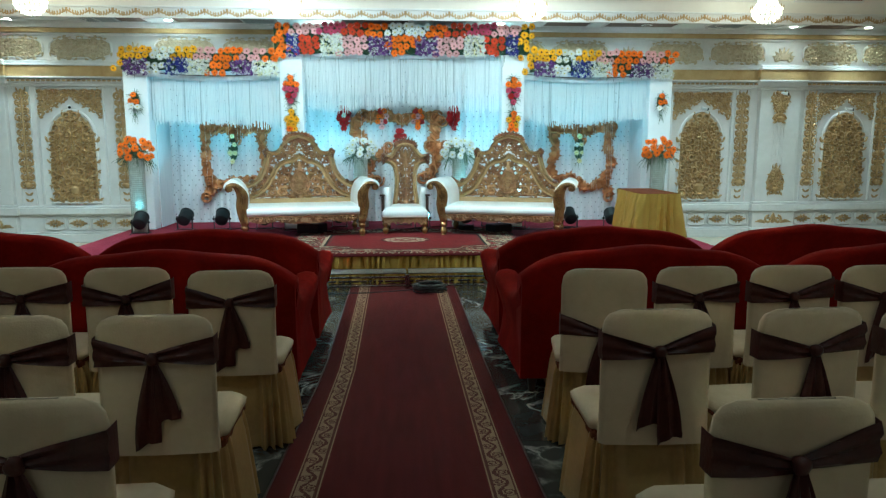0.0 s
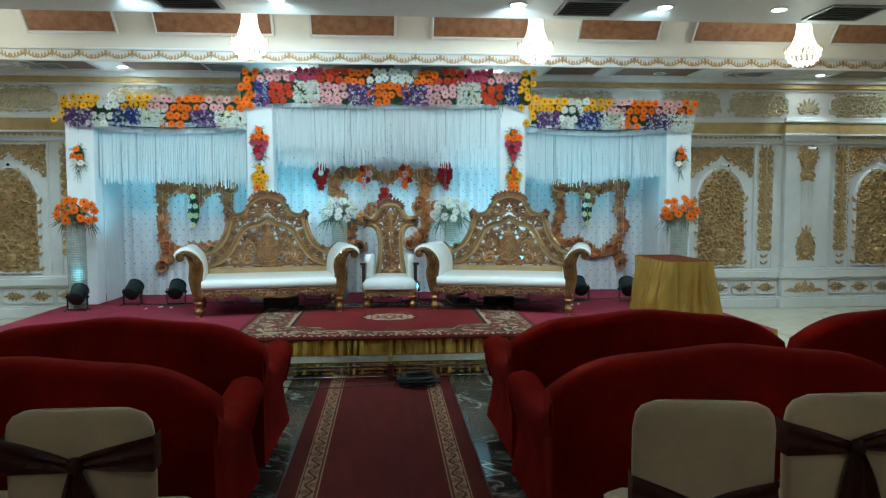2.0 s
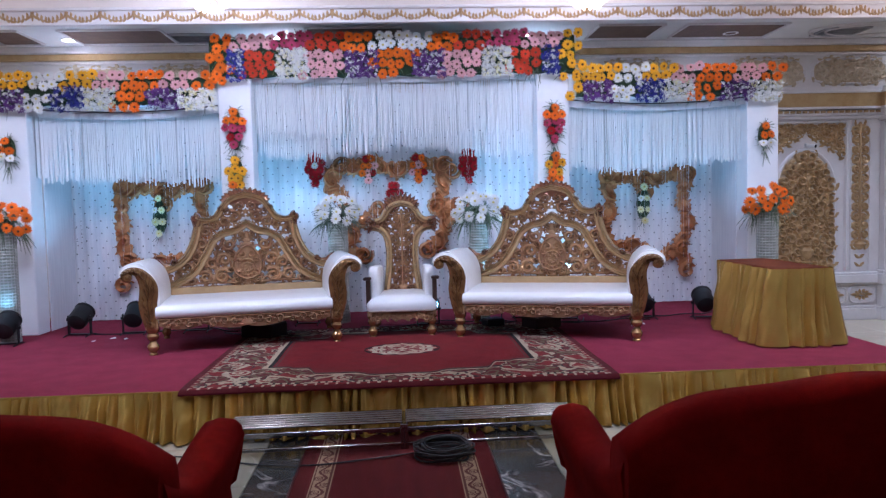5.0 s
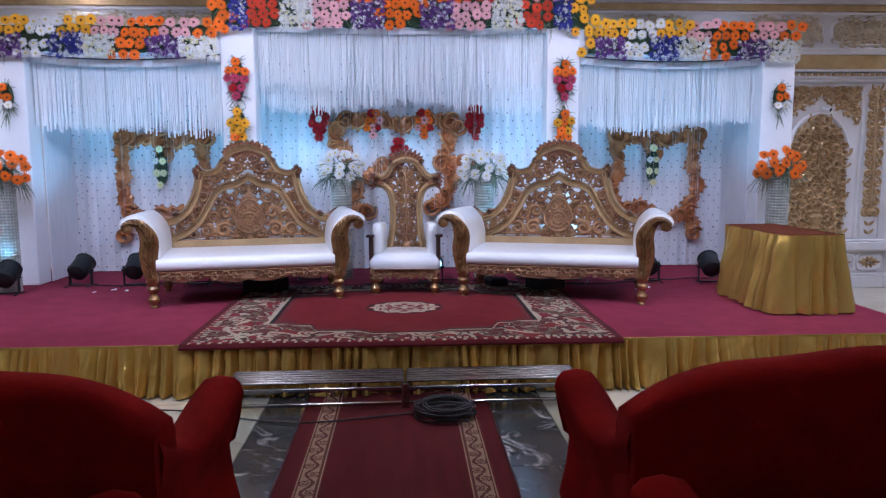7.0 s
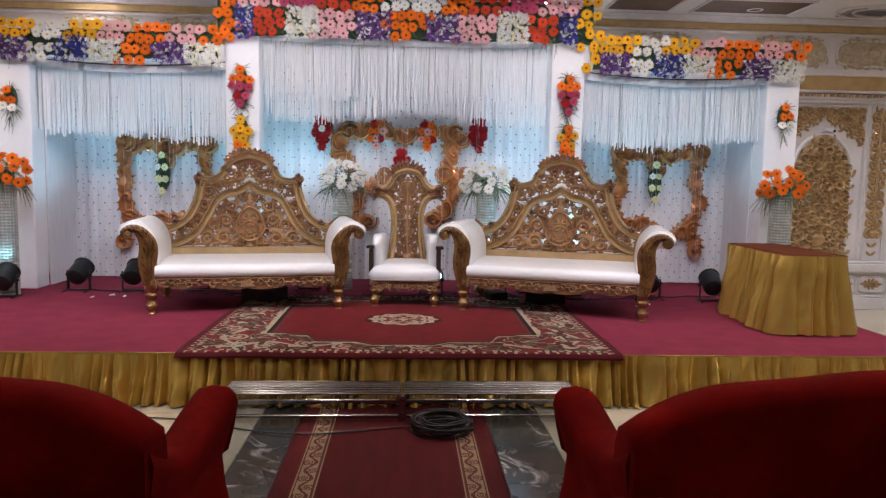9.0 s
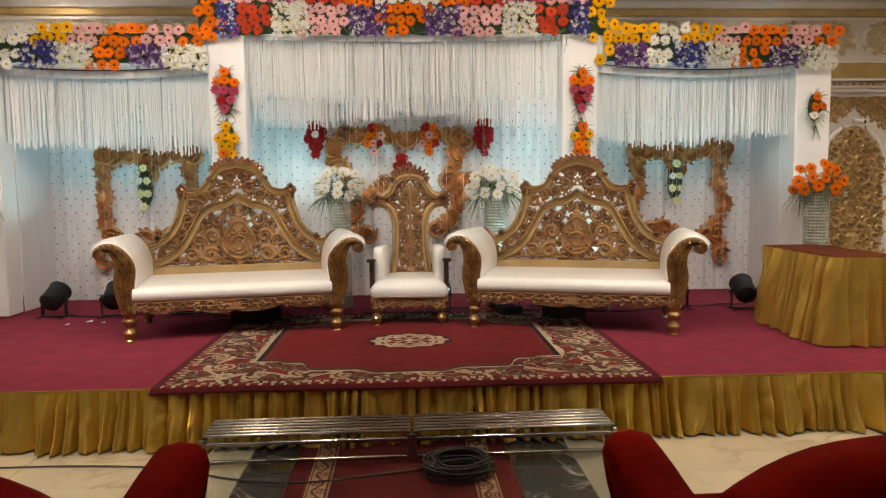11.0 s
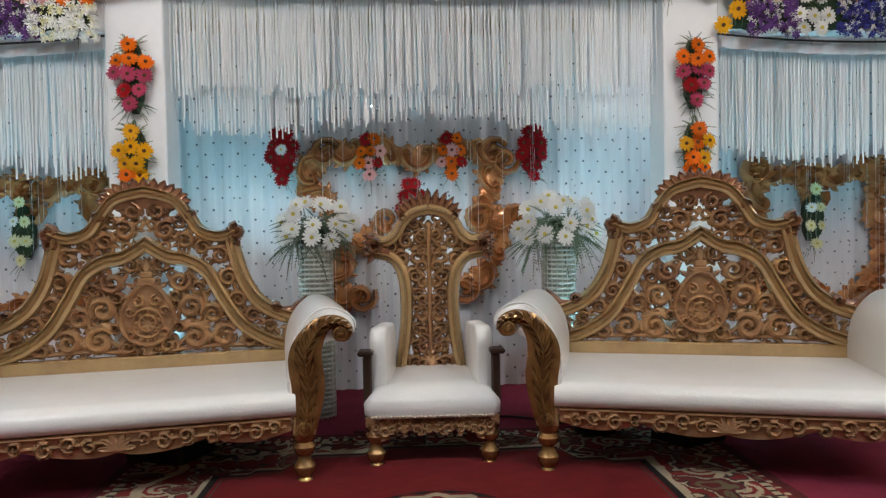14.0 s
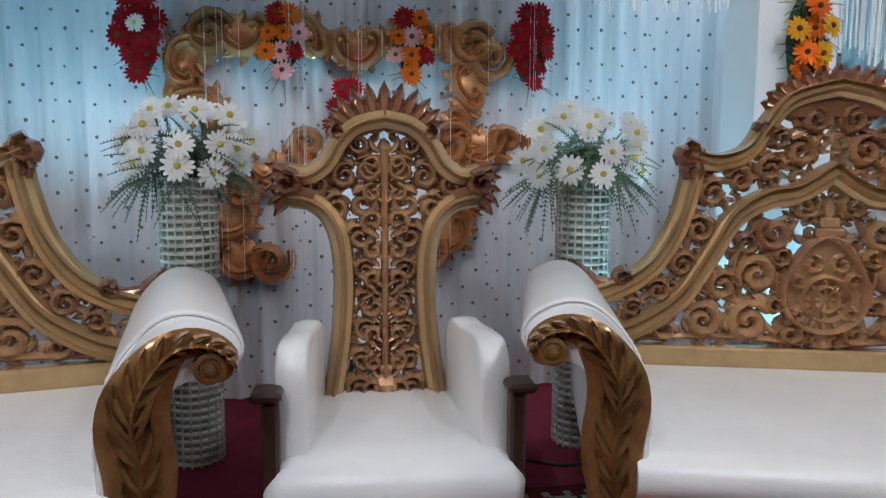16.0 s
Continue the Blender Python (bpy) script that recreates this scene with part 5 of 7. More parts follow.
# inner side returns of the bays and beams that carry the flowers
beam = thing("arch_beam", Matrix.Identity(4), "white boxed beam that carries the flower garlands", "beam")
for a, b, z0, z1 in ((-3.79, -1.64, 2.56, 2.80), (-1.635, 1.84, 2.80, 3.18), (1.845, 4.02, 2.56, 2.80)):
    g = Geo()
    g.box(a, b, PIL_Y + 0.03, PIL_Y + 0.22, z0, z1, 0.01)
    part("board", g, WHITE_BOARD, beam)
for a, b, z in ((-3.46, -1.64, 2.80), (-1.31, 1.51, 3.16), (1.845, 3.69, 2.80)):
    g = Geo()
    g.box(a, b, PIL_Y + 0.23, BACK_CLOTH_Y + 0.03, z - 0.02, z, 0.004)
    part("canopy", g, NET, beam, "net canopy")
for a, h in ((-3.46, 2.62), (-1.635, 2.9), (1.83, 2.9), (3.69, 2.62)):
    g = Geo()
    g.box(a, a + 0.012, PIL_Y + 0.25, BACK_CLOTH_Y - 0.03, STAGE_Z, h, 0.003)
    part("side_cloth", g, NET, beam, "net side cloth")


# fringes
def fringe(x0, x1, y, top, lengths, step, seed, sag=0.0):
    f, dk, rnd = Geo(), Geo(), random.Random(seed)
    x = x0
    while x < x1:
        k = (x - x0) / (x1 - x0)
        t = top - sag * 4 * k * (1 - k)
        ln = lengths(k) + rnd.uniform(-0.05, 0.04)
        dx, w = rnd.uniform(-0.012, 0.012), step * rnd.choice((0.18, 0.22, 0.27))
        yy = y + rnd.uniform(-0.012, 0.012)
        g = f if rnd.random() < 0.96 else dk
        g.rings([[(x + dx * q - w, yy, t - ln * q), (x + dx * q, yy - w, t - ln * q), (x + dx * q + w, yy, t - ln * q), (x + dx * q, yy + w, t - ln * q)] for q in (0, 0.5, 0.97, 1)], False, True)
        x += step * 0.64 * rnd.uniform(0.7, 1.3)
    return f, dk


fr = thing("string_fringe", Matrix.Identity(4), "white silky string fringe hanging from the flower arch", "fringe")
for i, (a, b, y, top, ln, step, sag) in enumerate((
        (-1.31, 1.51, PIL_Y + 0.10, 2.80, lambda k: 0.56, 0.027, 0.0), (-1.30, 1.50, PIL_Y + 0.17, 2.80, lambda k: 0.74 + 0.05 * math.sin(9 * k), 0.022, 0.0),
        (-3.46, -1.64, PIL_Y + 0.12, 2.50, lambda k: 0.66 + 0.05 * math.sin(3 + 5 * k), 0.027, 0.04), (1.845, 3.69, PIL_Y + 0.12, 2.50, lambda k: 0.62 + 0.05 * math.sin(5 * k), 0.027, 0.04),
        (-3.46, -1.64, PIL_Y + 0.17, 2.50, lambda k: 0.60 + 0.04 * math.sin(7 * k), 0.018, 0.04), (1.845, 3.69, PIL_Y + 0.17, 2.50, lambda k: 0.58 + 0.04 * math.sin(6 * k), 0.018, 0.04))):
    f, dk = fringe(a, b, y, top, ln, step, 50 + i, sag)
    tagged(part("fringe_panel", f, STRING, fr), kind="stuff")
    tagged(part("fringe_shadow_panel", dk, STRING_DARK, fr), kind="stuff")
for i, (a, b, z, sag) in enumerate(((-3.46, -1.64, 2.54, 0.05), (-1.31, 1.51, 2.83, 0.02), (1.845, 3.69, 2.54, 0.05))):
    g = Geo()
    g.tube([(a + (b - a) * k / 16, PIL_Y + 0.02, z - sag * 4 * k / 16 * (1 - k / 16)) for k in range(17)], 0.006, 6)
    tagged(new("fairy_cable", g.mesh("cable", CABLE)), "thin dark cable sagging under the flower garland", "cable")
    g = Geo()
    n = 60
    rings = []
    for q in range(4):
        rings.append([(a + (b - a) * j / n, PIL_Y + 0.05 + 0.012 * math.sin(j * 1.3 + q), z + 0.03 - 0.032 * q - sag * 4 * j / n * (1 - j / n)) for j in range(n + 1)])
    g.rings(rings, False, False, closed=False)
    part("valance", g, NET, fr, "gathered net valance")
# bead strings that fall to the stage behind the frames
g, b, rnd = Geo(), Geo(), random.Random(9)
for i in range(120):
    x = rnd.uniform(-3.4, 3.65)
    if any(a - 0.05 < x < c + 0.05 for a, c in PILLARS):
        continue
    y = 11.08 + rnd.uniform(-0.05, 0.05)
    z1 = STAGE_Z + rnd.uniform(0.1, 0.8)
    g.rings([[(x - 0.0007, y, z), (x, y - 0.0007, z), (x + 0.0007, y, z)] for z in (2.6, z1)], False, False)
    for k in range(rnd.randint(2, 5)):
        b.lathe([(0.001, -0.007), (0.007, 0), (0.001, 0.007)], (x, y, rnd.uniform(z1, 2.4)), 5)
tagged(part("bead_thread", g, STRING, fr), kind="stuff")
tagged(part("bead_scatter", b, BEAD, fr, "clear beads"), kind="stuff")


# flowers
def gerbera_mesh(colour, seed, n=15):
    g, rnd = Geo(), random.Random(seed)
    for ring, (cnt, r, lift) in enumerate(((n, 1.0, 0.10), (n - 2, 0.72, 0.24))):
        for k in range(cnt):
            a = 2 * math.pi * (k + 0.5 * ring) / cnt + rnd.uniform(-0.08, 0.08)
            rr, w, u = r * rnd.uniform(0.90, 1.05), 0.125 * r + 0.02, lift + rnd.uniform(-0.06, 0.06)
            ca, sa = math.cos(a), math.sin(a)
            row = [(0.16, 0.45 * w, 0.08 + 0.1 * ring), (0.62 * rr, w, u), (0.9 * rr, 0.7 * w, u - 0.02)]
            v = []
            for q, ww, h in row:
                v += [(q * ca - ww * sa, -h, q * sa + ww * ca), (q * ca, -h + 0.035, q * sa), (q * ca + ww * sa, -h, q * sa - ww * ca)]
            v.append((rr * ca, -u + 0.02, rr * sa))
            g.add(v, [(0, 3, 4, 1), (1, 4, 5, 2), (3, 6, 7, 4), (4, 7, 8, 5), (6, 9, 7), (7, 9, 8)])
    return g.mesh("flower", PETALS[colour], 60)


def eye_mesh(kind):
    g = Geo()
    for rr, z in ((0.30, 0.0),):
        g.rings([[(r * math.cos(a), -h, r * math.sin(a)) for a in [2 * math.pi * k / 8 for k in range(8)]] for r, h in ((0.21, 0.16), (0.20, 0.29), (0.11, 0.34))], False, True)
    return g.mesh("flower_eye", EYES[kind], 60)


EYE_OF = dict(orange="dark", yellow="dark", white="pale", pink="dark", red="dark", crimson="dark", rose="dark", cream="pale")
BLOOMS = {k: [gerbera_mesh(k, 10 * i + j) for j in range(2)] for i, k in enumerate(EYE_OF)}
EYE_ME = {k: eye_mesh(k) for k in EYES}
fl_rnd = random.Random(33)


def bloom(parent, colour, p, r, face=(0, -1, 0), jit=0.3):
    """One flower of radius r at p, facing about that way."""
    d = (Vector(face).normalized() + Vector([fl_rnd.uniform(-jit, jit) for _ in range(3)])).normalized()
    q = Vector((0, -1, 0)).rotation_difference(d).to_matrix().to_4x4()
    m = Matrix.Translation(p) @ q @ pose(0, 0, 0, 0, fl_rnd.uniform(0, 360)) @ Matrix.Diagonal((r, r, r, 1))
    f = part("flower", fl_rnd.choice(BLOOMS[colour]), None, parent, m=m)
    part("flower_eye", EYE_ME[EYE_OF[colour]], None, f)
    return f


def spray(g, x, z, y, w, h, n, size, rnd):
    """Small starry florets in a patch."""
    for _ in range(n):
        px, pz, py = x + rnd.uniform(-w, w), z + rnd.uniform(-h, h), y - rnd.uniform(0.0, 0.05)
        s, a0 = size * rnd.uniform(0.7, 1.2), rnd.uniform(0, 6.28)
        v = [(px, py - 0.004, pz)]
        f = []
        tx, tz = rnd.uniform(-0.5, 0.5), rnd.uniform(-0.5, 0.5)
        for k in range(5):
            a = a0 + 2 * math.pi * k / 5
            for da, q in ((-0.42, 0.6), (0, 1.0), (0.42, 0.6)):
                dx, dz = q * s * math.cos(a + da), q * s * math.sin(a + da)
                v.append((px + dx, py - 0.012 - (dx * tx + dz * tz), pz + dz))
            i = len(v) - 3
            f.append((0, i, i + 1, i + 2))
        g.add(v, f)


def fronds(g, x, y, z, n, length, rnd, spread=1.0, drop=0.0, toward=0.5):
    """Feathery sprigs that leave a point."""
    for _ in range(n):
        a = rnd.uniform(0, 2 * math.pi)
        d = Vector((math.cos(a) * spread, -rnd.uniform(0, toward), math.sin(a) * spread - drop)).normalized()
        L = length * rnd.uniform(0.6, 1.15)
        side = d.cross(Vector((0, -1, 0.2))).normalized()
        p = Vector((x, y, z))
        pts = [p + d * L * k / 15 + Vector((0, 0, -0.28 * L * (k / 15) ** 2)) for k in range(16)]
        for k in range(2, 16):
            w = L * 0.11 * (1.12 - k / 16) * rnd.uniform(0.7, 1.2)
            for s in (-1, 1):
                t = pts[k] + side * s * w + d * w * 0.8
                e = d * L * 0.021
                g.add([tuple(pts[k] - e), tuple(pts[k] + e), tuple(t)], [(0, 1, 2)])
        for k in range(15):
            g.add([tuple(pts[k] + side * 0.0015), tuple(pts[k] - side * 0.0015), tuple(pts[k + 1] - side * 0.001), tuple(pts[k + 1] + side * 0.001)], [(0, 1, 2, 3)])


def backing(x0, x1, z0, z1, parent):
    g, rnd = Geo(), random.Random(int(100 * x0) + 7)
    nx = max(3, int((x1 - x0) / 0.06))
    rings = []
    for z, d in ((z0, 0.0), (z0 + 0.02, 0.035), ((z0 + z1) / 2, 0.05), (z1 - 0.02, 0.035), (z1, 0.0)):
        rings.append([(x0 + (x1 - x0) * j / nx, PIL_Y - d + rnd.uniform(-0.01, 0.01), z + rnd.uniform(-0.012, 0.012)) for j in range(nx + 1)])
    g.rings(rings, False, False, closed=False)
    part("foam_backing", g, MOSS, parent, "dark green foam backing")
    g = Geo()
    for _ in range(int((x1 - x0) * 70)):
        fronds(g, rnd.uniform(x0, x1), PIL_Y - 0.04, rnd.uniform(z0, z1), 1, 0.13, rnd)
    part("fern", g, LEAF, parent, "fern leaves", smooth=0)


def block(parent, colour, x0, x1, z0, z1, r=0.055):
    """Rows of blooms, or a patch of florets, that fill a rectangle."""
    if colour in ("purple", "blue", "spray_white"):
        g = Geo()
        spray(g, (x0 + x1) / 2, (z0 + z1) / 2, PIL_Y - 0.07, (x1 - x0) / 2 * 1.08, (z1 - z0) / 2 * 1.05, int((x1 - x0) * (z1 - z0) * 2000), 0.024, fl_rnd)
        g2 = Geo()
        spray(g2, (x0 + x1) / 2, (z0 + z1) / 2, PIL_Y - 0.068, (x1 - x0) / 2, (z1 - z0) / 2, int((x1 - x0) * (z1 - z0) * 1100), 0.018, fl_rnd)
        tagged(part("orchid_spray", g, PETALS["white" if colour == "spray_white" else colour], parent, smooth=0), kind="stuff")
        tagged(part("orchid_bud", g2, PETALS["white" if colour != "spray_white" else "cream"], parent, smooth=0), kind="stuff")
        return
    nx, nz = max(1, round((x1 - x0) / (1.72 * r))), max(1, round((z1 - z0) / (1.72 * r)))
    for i in range(nx):
        for j in range(nz):
            zz = z0 + (z1 - z0) * (j + 0.5) / nz + fl_rnd.uniform(-0.014, 0.014)
            bloom(parent, colour, (0.35 * (zz - (2.99 if zz > 2.89 or -1.6 < x0 < 1.6 else 2.69)) + x0 + (x1 - x0) * (i + 0.5 + (0.18 if j % 2 else -0.18)) / nx + fl_rnd.uniform(-0.014, 0.014), PIL_Y - 0.085 + fl_rnd.uniform(-0.015, 0.015),
                                   zz), r * fl_rnd.uniform(0.92, 1.1), (0, -1, 0.05))


def garland(x0, x1, z0, z1, label):
    ob = thing("flower_garland", Matrix.Identity(4), label, "flowers", "flower garlands on the arch")
    backing(x0 + 0.05, x1 - 0.05, z0 + 0.025, z1 - 0.035, ob)
    return ob


G = garland(-1.74, 1.95, 2.77, 3.21, "wide garland of red, pink, white and orange gerberas over the stage")
c = X0
for colour, a, b, z0, z1 in (("orange", -1.82, -1.62, 2.72, 3.22), ("blue", -1.61, -1.46, 2.76, 3.05), ("pink", -1.60, -1.22, 3.05, 3.20), ("red", -1.45, -1.14, 2.78, 3.03), ("rose", -1.22, -0.88, 3.06, 3.21),
                             ("spray_white", -1.14, -0.86, 2.77, 3.05), ("red", -0.88, -0.56, 3.03, 3.22), ("pink", -0.86, -0.48, 2.77, 3.03), ("orange", -0.56, -0.30, 3.02, 3.20), ("purple", -0.48, -0.18, 2.78, 3.02),
                             ("white", -0.29, 0.29, 3.05, 3.20), ("orange", -0.22, 0.22, 2.86, 3.05), ("orange", -0.09, 0.09, 2.74, 2.88), ("orange", 0.30, 0.56, 3.02, 3.20), ("purple", 0.18, 0.48, 2.78, 3.02),
                             ("red", 0.56, 0.88, 3.03, 3.22), ("pink", 0.48, 0.86, 2.77, 3.03), ("rose", 0.88, 1.22, 3.06, 3.21), ("spray_white", 0.86, 1.14, 2.77, 3.05), ("pink", 1.22, 1.60, 3.05, 3.20),
                             ("red", 1.14, 1.45, 2.78, 3.03), ("blue", 1.46, 1.61, 2.76, 3.05), ("yellow", 1.62, 1.82, 2.72, 3.22)):
    block(G, colour, c + a, c + b, z0, z1)
for x0, x1, label in ((-3.84, -1.64, "garland of yellow, white, pink and orange gerberas over the side bay"), (1.86, 3.99, "garland of yellow, pink and orange gerberas with purple orchids")):
    G = garland(x0, x1, 2.53, 2.84, label)
    w = (x1 - x0) / 2.28
    for colour, a, b, z0, z1 in (("yellow", 0.0, 0.46, 2.70, 2.88), ("yellow", -0.02, 0.12, 2.52, 2.70), ("purple", 0.12, 0.42, 2.50, 2.70), ("white", 0.46, 0.76, 2.70, 2.87), ("white", 0.40, 0.70, 2.50, 2.66), ("yellow", 0.76, 1.08, 2.70, 2.87),
                                 ("blue", 0.70, 1.0, 2.50, 2.72), ("pink", 1.08, 1.36, 2.68, 2.88), ("spray_white", 1.0, 1.30, 2.50, 2.70), ("orange", 1.36, 1.74, 2.68, 2.87), ("orange", 1.30, 1.62, 2.48, 2.68),
                                 ("pink", 1.74, 2.06, 2.68, 2.87), ("purple", 1.62, 1.96, 2.50, 2.68), ("orange", 2.06, 2.30, 2.66, 2.88), ("spray_white", 1.94, 2.28, 2.48, 2.68)):
        block(G, colour, x0 + w * a, x0 + w * b, z0, z1)


def posy(x, z, colours, label, y=None, r=0.049, leafy=110):
    """A hanging bunch on a pillar: colours from the top down, two or three blooms a row."""
    y = PIL_Y if y is None else y
    ob = thing("flower_posy", Matrix.Identity(4), label, "flowers", "posies on the arch")
    g, rnd = Geo(), random.Random(int(1000 * x + 10 * z))
    n = len(colours)
    for i, row in enumerate(colours):
        zz = z - 0.078 * i
        for k, col in enumerate(row):
            bloom(ob, col, (x + (k - (len(row) - 1) / 2) * 0.074 + rnd.uniform(-0.01, 0.01), y - 0.08 + rnd.uniform(-0.015, 0.015), zz + rnd.uniform(-0.015, 0.015)), r, (0.15 * (k - (len(row) - 1) / 2), -1, 0.1))
        fronds(g, x, y - 0.03, zz, leafy // n, 0.115, rnd)
    fronds(g, x, y - 0.03, z - 0.078 * n, 9, 0.12, rnd, 0.35, 1.0)
    part("fern", g, LEAF, ob, "fern leaves", smooth=0)
    g = Geo()
    g.rings([[(x + r2 * math.cos(a), y - d, z - 0.04 * n + 0.04 + h * math.sin(a)) for a in [2 * math.pi * k / 10 for k in range(10)]] for r2, h, d in ((0.06, 0.042 * n, 0.002), (0.055, 0.038 * n, 0.045))], True, True)
    part("foam_backing", g, MOSS, ob)


for x in (-1.475, 1.68):
    posy(x, 2.46, [("orange",), ("orange", "orange", "orange"), ("rose", "rose", "rose"), ("crimson", "rose"), ("rose",)], "bunch of orange and crimson gerberas on a white pillar")
    col = "yellow" if x < 0 else "orange"
    posy(x, 1.98, [(col,), ("yellow", col, "yellow"), (col, "yellow"), ("orange", col)], "bunch of yellow and orange gerberas on a white pillar", None, 0.051)
for x in (-3.63, 3.86):
    posy(x, 2.22, [("orange",), ("orange", "orange"), ("white", "white")], "small bunch of orange and white gerberas on a white pillar", None, 0.046, 90)


# carved frames that hang on the backdrop
def scroll_frame(lines, width, seed, label, y, r=0.105):
    """A frame of carved scrolls along thick lines."""
    ob = thing("carved_frame", Matrix.Identity(4), label, "ornament frame", "carved frames on the backdrop")
    for ln in lines:
        g = Geo()
        scroll_chain(g, ln, r, 0.07, y)
        for e, s in ((ln[0], 1), (ln[-1], -1)):
            g.scroll(e[0], e[1], r * 0.9, 0.5, 1.4, s, r * 0.2, 0.08, y, 15)
        part("scroll_rail", g, FRAME_GOLD, ob)
    return ob


FY = BACK_CLOTH_Y - 0.05
scroll_frame([[(-2.93, 0.72), (-2.86, 0.98), (-2.93, 1.3), (-2.90, 1.62), (-2.87, 1.78)], [(-2.9, 1.78), (-2.6, 1.76), (-2.45, 1.74), (-2.3, 1.76), (-2.02, 1.78)],
              [(-2.04, 1.78), (-2.06, 1.5), (-2.02, 1.2), (-2.08, 0.95)], [(-2.86, 0.98), (-2.65, 0.92), (-2.45, 0.98), (-2.2, 1.0)], [(-2.46, 1.74), (-2.47, 1.6)]],
             0.19, 61, "tall carved golden scroll frame hanging on the side backdrop", FY)
scroll_frame([[(3.38, 0.70), (3.32, 0.95), (3.39, 1.25), (3.34, 1.6), (3.38, 1.80)], [(3.38, 1.80), (3.05, 1.77), (2.88, 1.75), (2.72, 1.77), (2.45, 1.80)],
              [(2.46, 1.80), (2.50, 1.5), (2.44, 1.22), (2.52, 0.98)], [(3.32, 0.95), (3.05, 0.86), (2.85, 0.98), (2.62, 1.0)], [(2.88, 1.75), (2.89, 1.6)]],
             0.19, 62, "carved golden scroll frame with a curled foot on the side backdrop", FY)
scroll_frame([[(-0.52, 1.96), (-0.66, 1.75), (-0.48, 1.55), (-0.40, 1.3), (-0.52, 1.05), (-0.30, 0.98)], [(-0.52, 1.96), (-0.25, 1.98), (0.1, 1.93), (0.45, 1.98), (0.7, 1.90)],
              [(0.62, 1.95), (0.60, 1.7), (0.50, 1.5), (0.66, 1.38), (0.55, 1.15), (0.40, 1.02)], [(-0.40, 1.3), (-0.2, 1.42), (-0.12, 1.5)], [(0.52, 1.5), (0.78, 1.52)]],
             0.21, 63, "large carved amber scroll frame behind the throne chair", FY, 0.118)


def wreath(x, z, cols, h, label, r=0.05, y=None, dense=1.0):
    """A drooping cluster of small blooms."""
    y = FY - 0.06 if y is None else y
    ob = thing("flower_cluster", Matrix.Identity(4), label, "flowers", "clusters on the frames")
    g, rnd = Geo(), random.Random(int(999 * x) + 3)
    n = max(3, int(h * dense / r))
    for i in range(n):
        k = i / (n - 1)
        w = math.sin(math.pi * (0.18 + 0.75 * k))
        m = max(1, round(3.2 * w * dense))
        for q in range(m):
            bloom(ob, cols[(i + q) % len(cols)], (x + (q - (m - 1) / 2) * r * 1.2 / dense ** 0.5 + rnd.uniform(-0.01, 0.01), y - 0.03 - rnd.uniform(0, 0.02), z + h / 2 - h * k), r * rnd.uniform(0.85, 1.1), ((q - (m - 1) / 2) * 0.4, -1, 0.2))
        fronds(g, x, y, z + h / 2 - h * k, int(5 / dense), 0.10, rnd)
    part("fern", g, LEAF, ob, "fern leaves", smooth=0)
    g = Geo()
    g.rings([[(x + a * math.cos(t), y + d, z + b * math.sin(t)) for t in [2 * math.pi * k / 10 for k in range(10)]] for a, b, d in ((0.06, h * 0.48, 0.055), (0.075, h * 0.46, -0.012))])
    part("foam_backing", g, MOSS, ob)
    return ob


wreath(-2.49, 1.47, ["cream", "white", "cream"], 0.38, "hanging cluster of greenish white daisies in the side frame", 0.046, None, 0.6)
wreath(2.86, 1.47, ["cream", "white", "cream"], 0.38, "hanging cluster of greenish white daisies in the side frame", 0.046, None, 0.6)
left_oval = wreath(-0.80, 1.93, ["crimson"], 0.30, "oval cluster of dark red gerberas with one white bloom", 0.055, 11.12)
bloom(left_oval, "white", (-0.80, 11.05, 1.975), 0.042)
wreath(0.88, 1.93, ["crimson"], 0.30, "oval cluster of dark red gerberas", 0.055, 11.12)
wreath(-0.22, 1.92, ["crimson", "orange", "orange", "pink"], 0.24, "cluster of orange, pink and dark red gerberas on the amber frame", 0.05, 11.10)
wreath(0.33, 1.92, ["crimson", "orange", "pink", "orange"], 0.24, "cluster of orange and dark red gerberas on the amber frame", 0.05, 11.10)
wreath(0.05, 1.62, ["crimson"], 0.24, "cluster of dark red blooms hanging behind the throne", 0.05, 11.12)


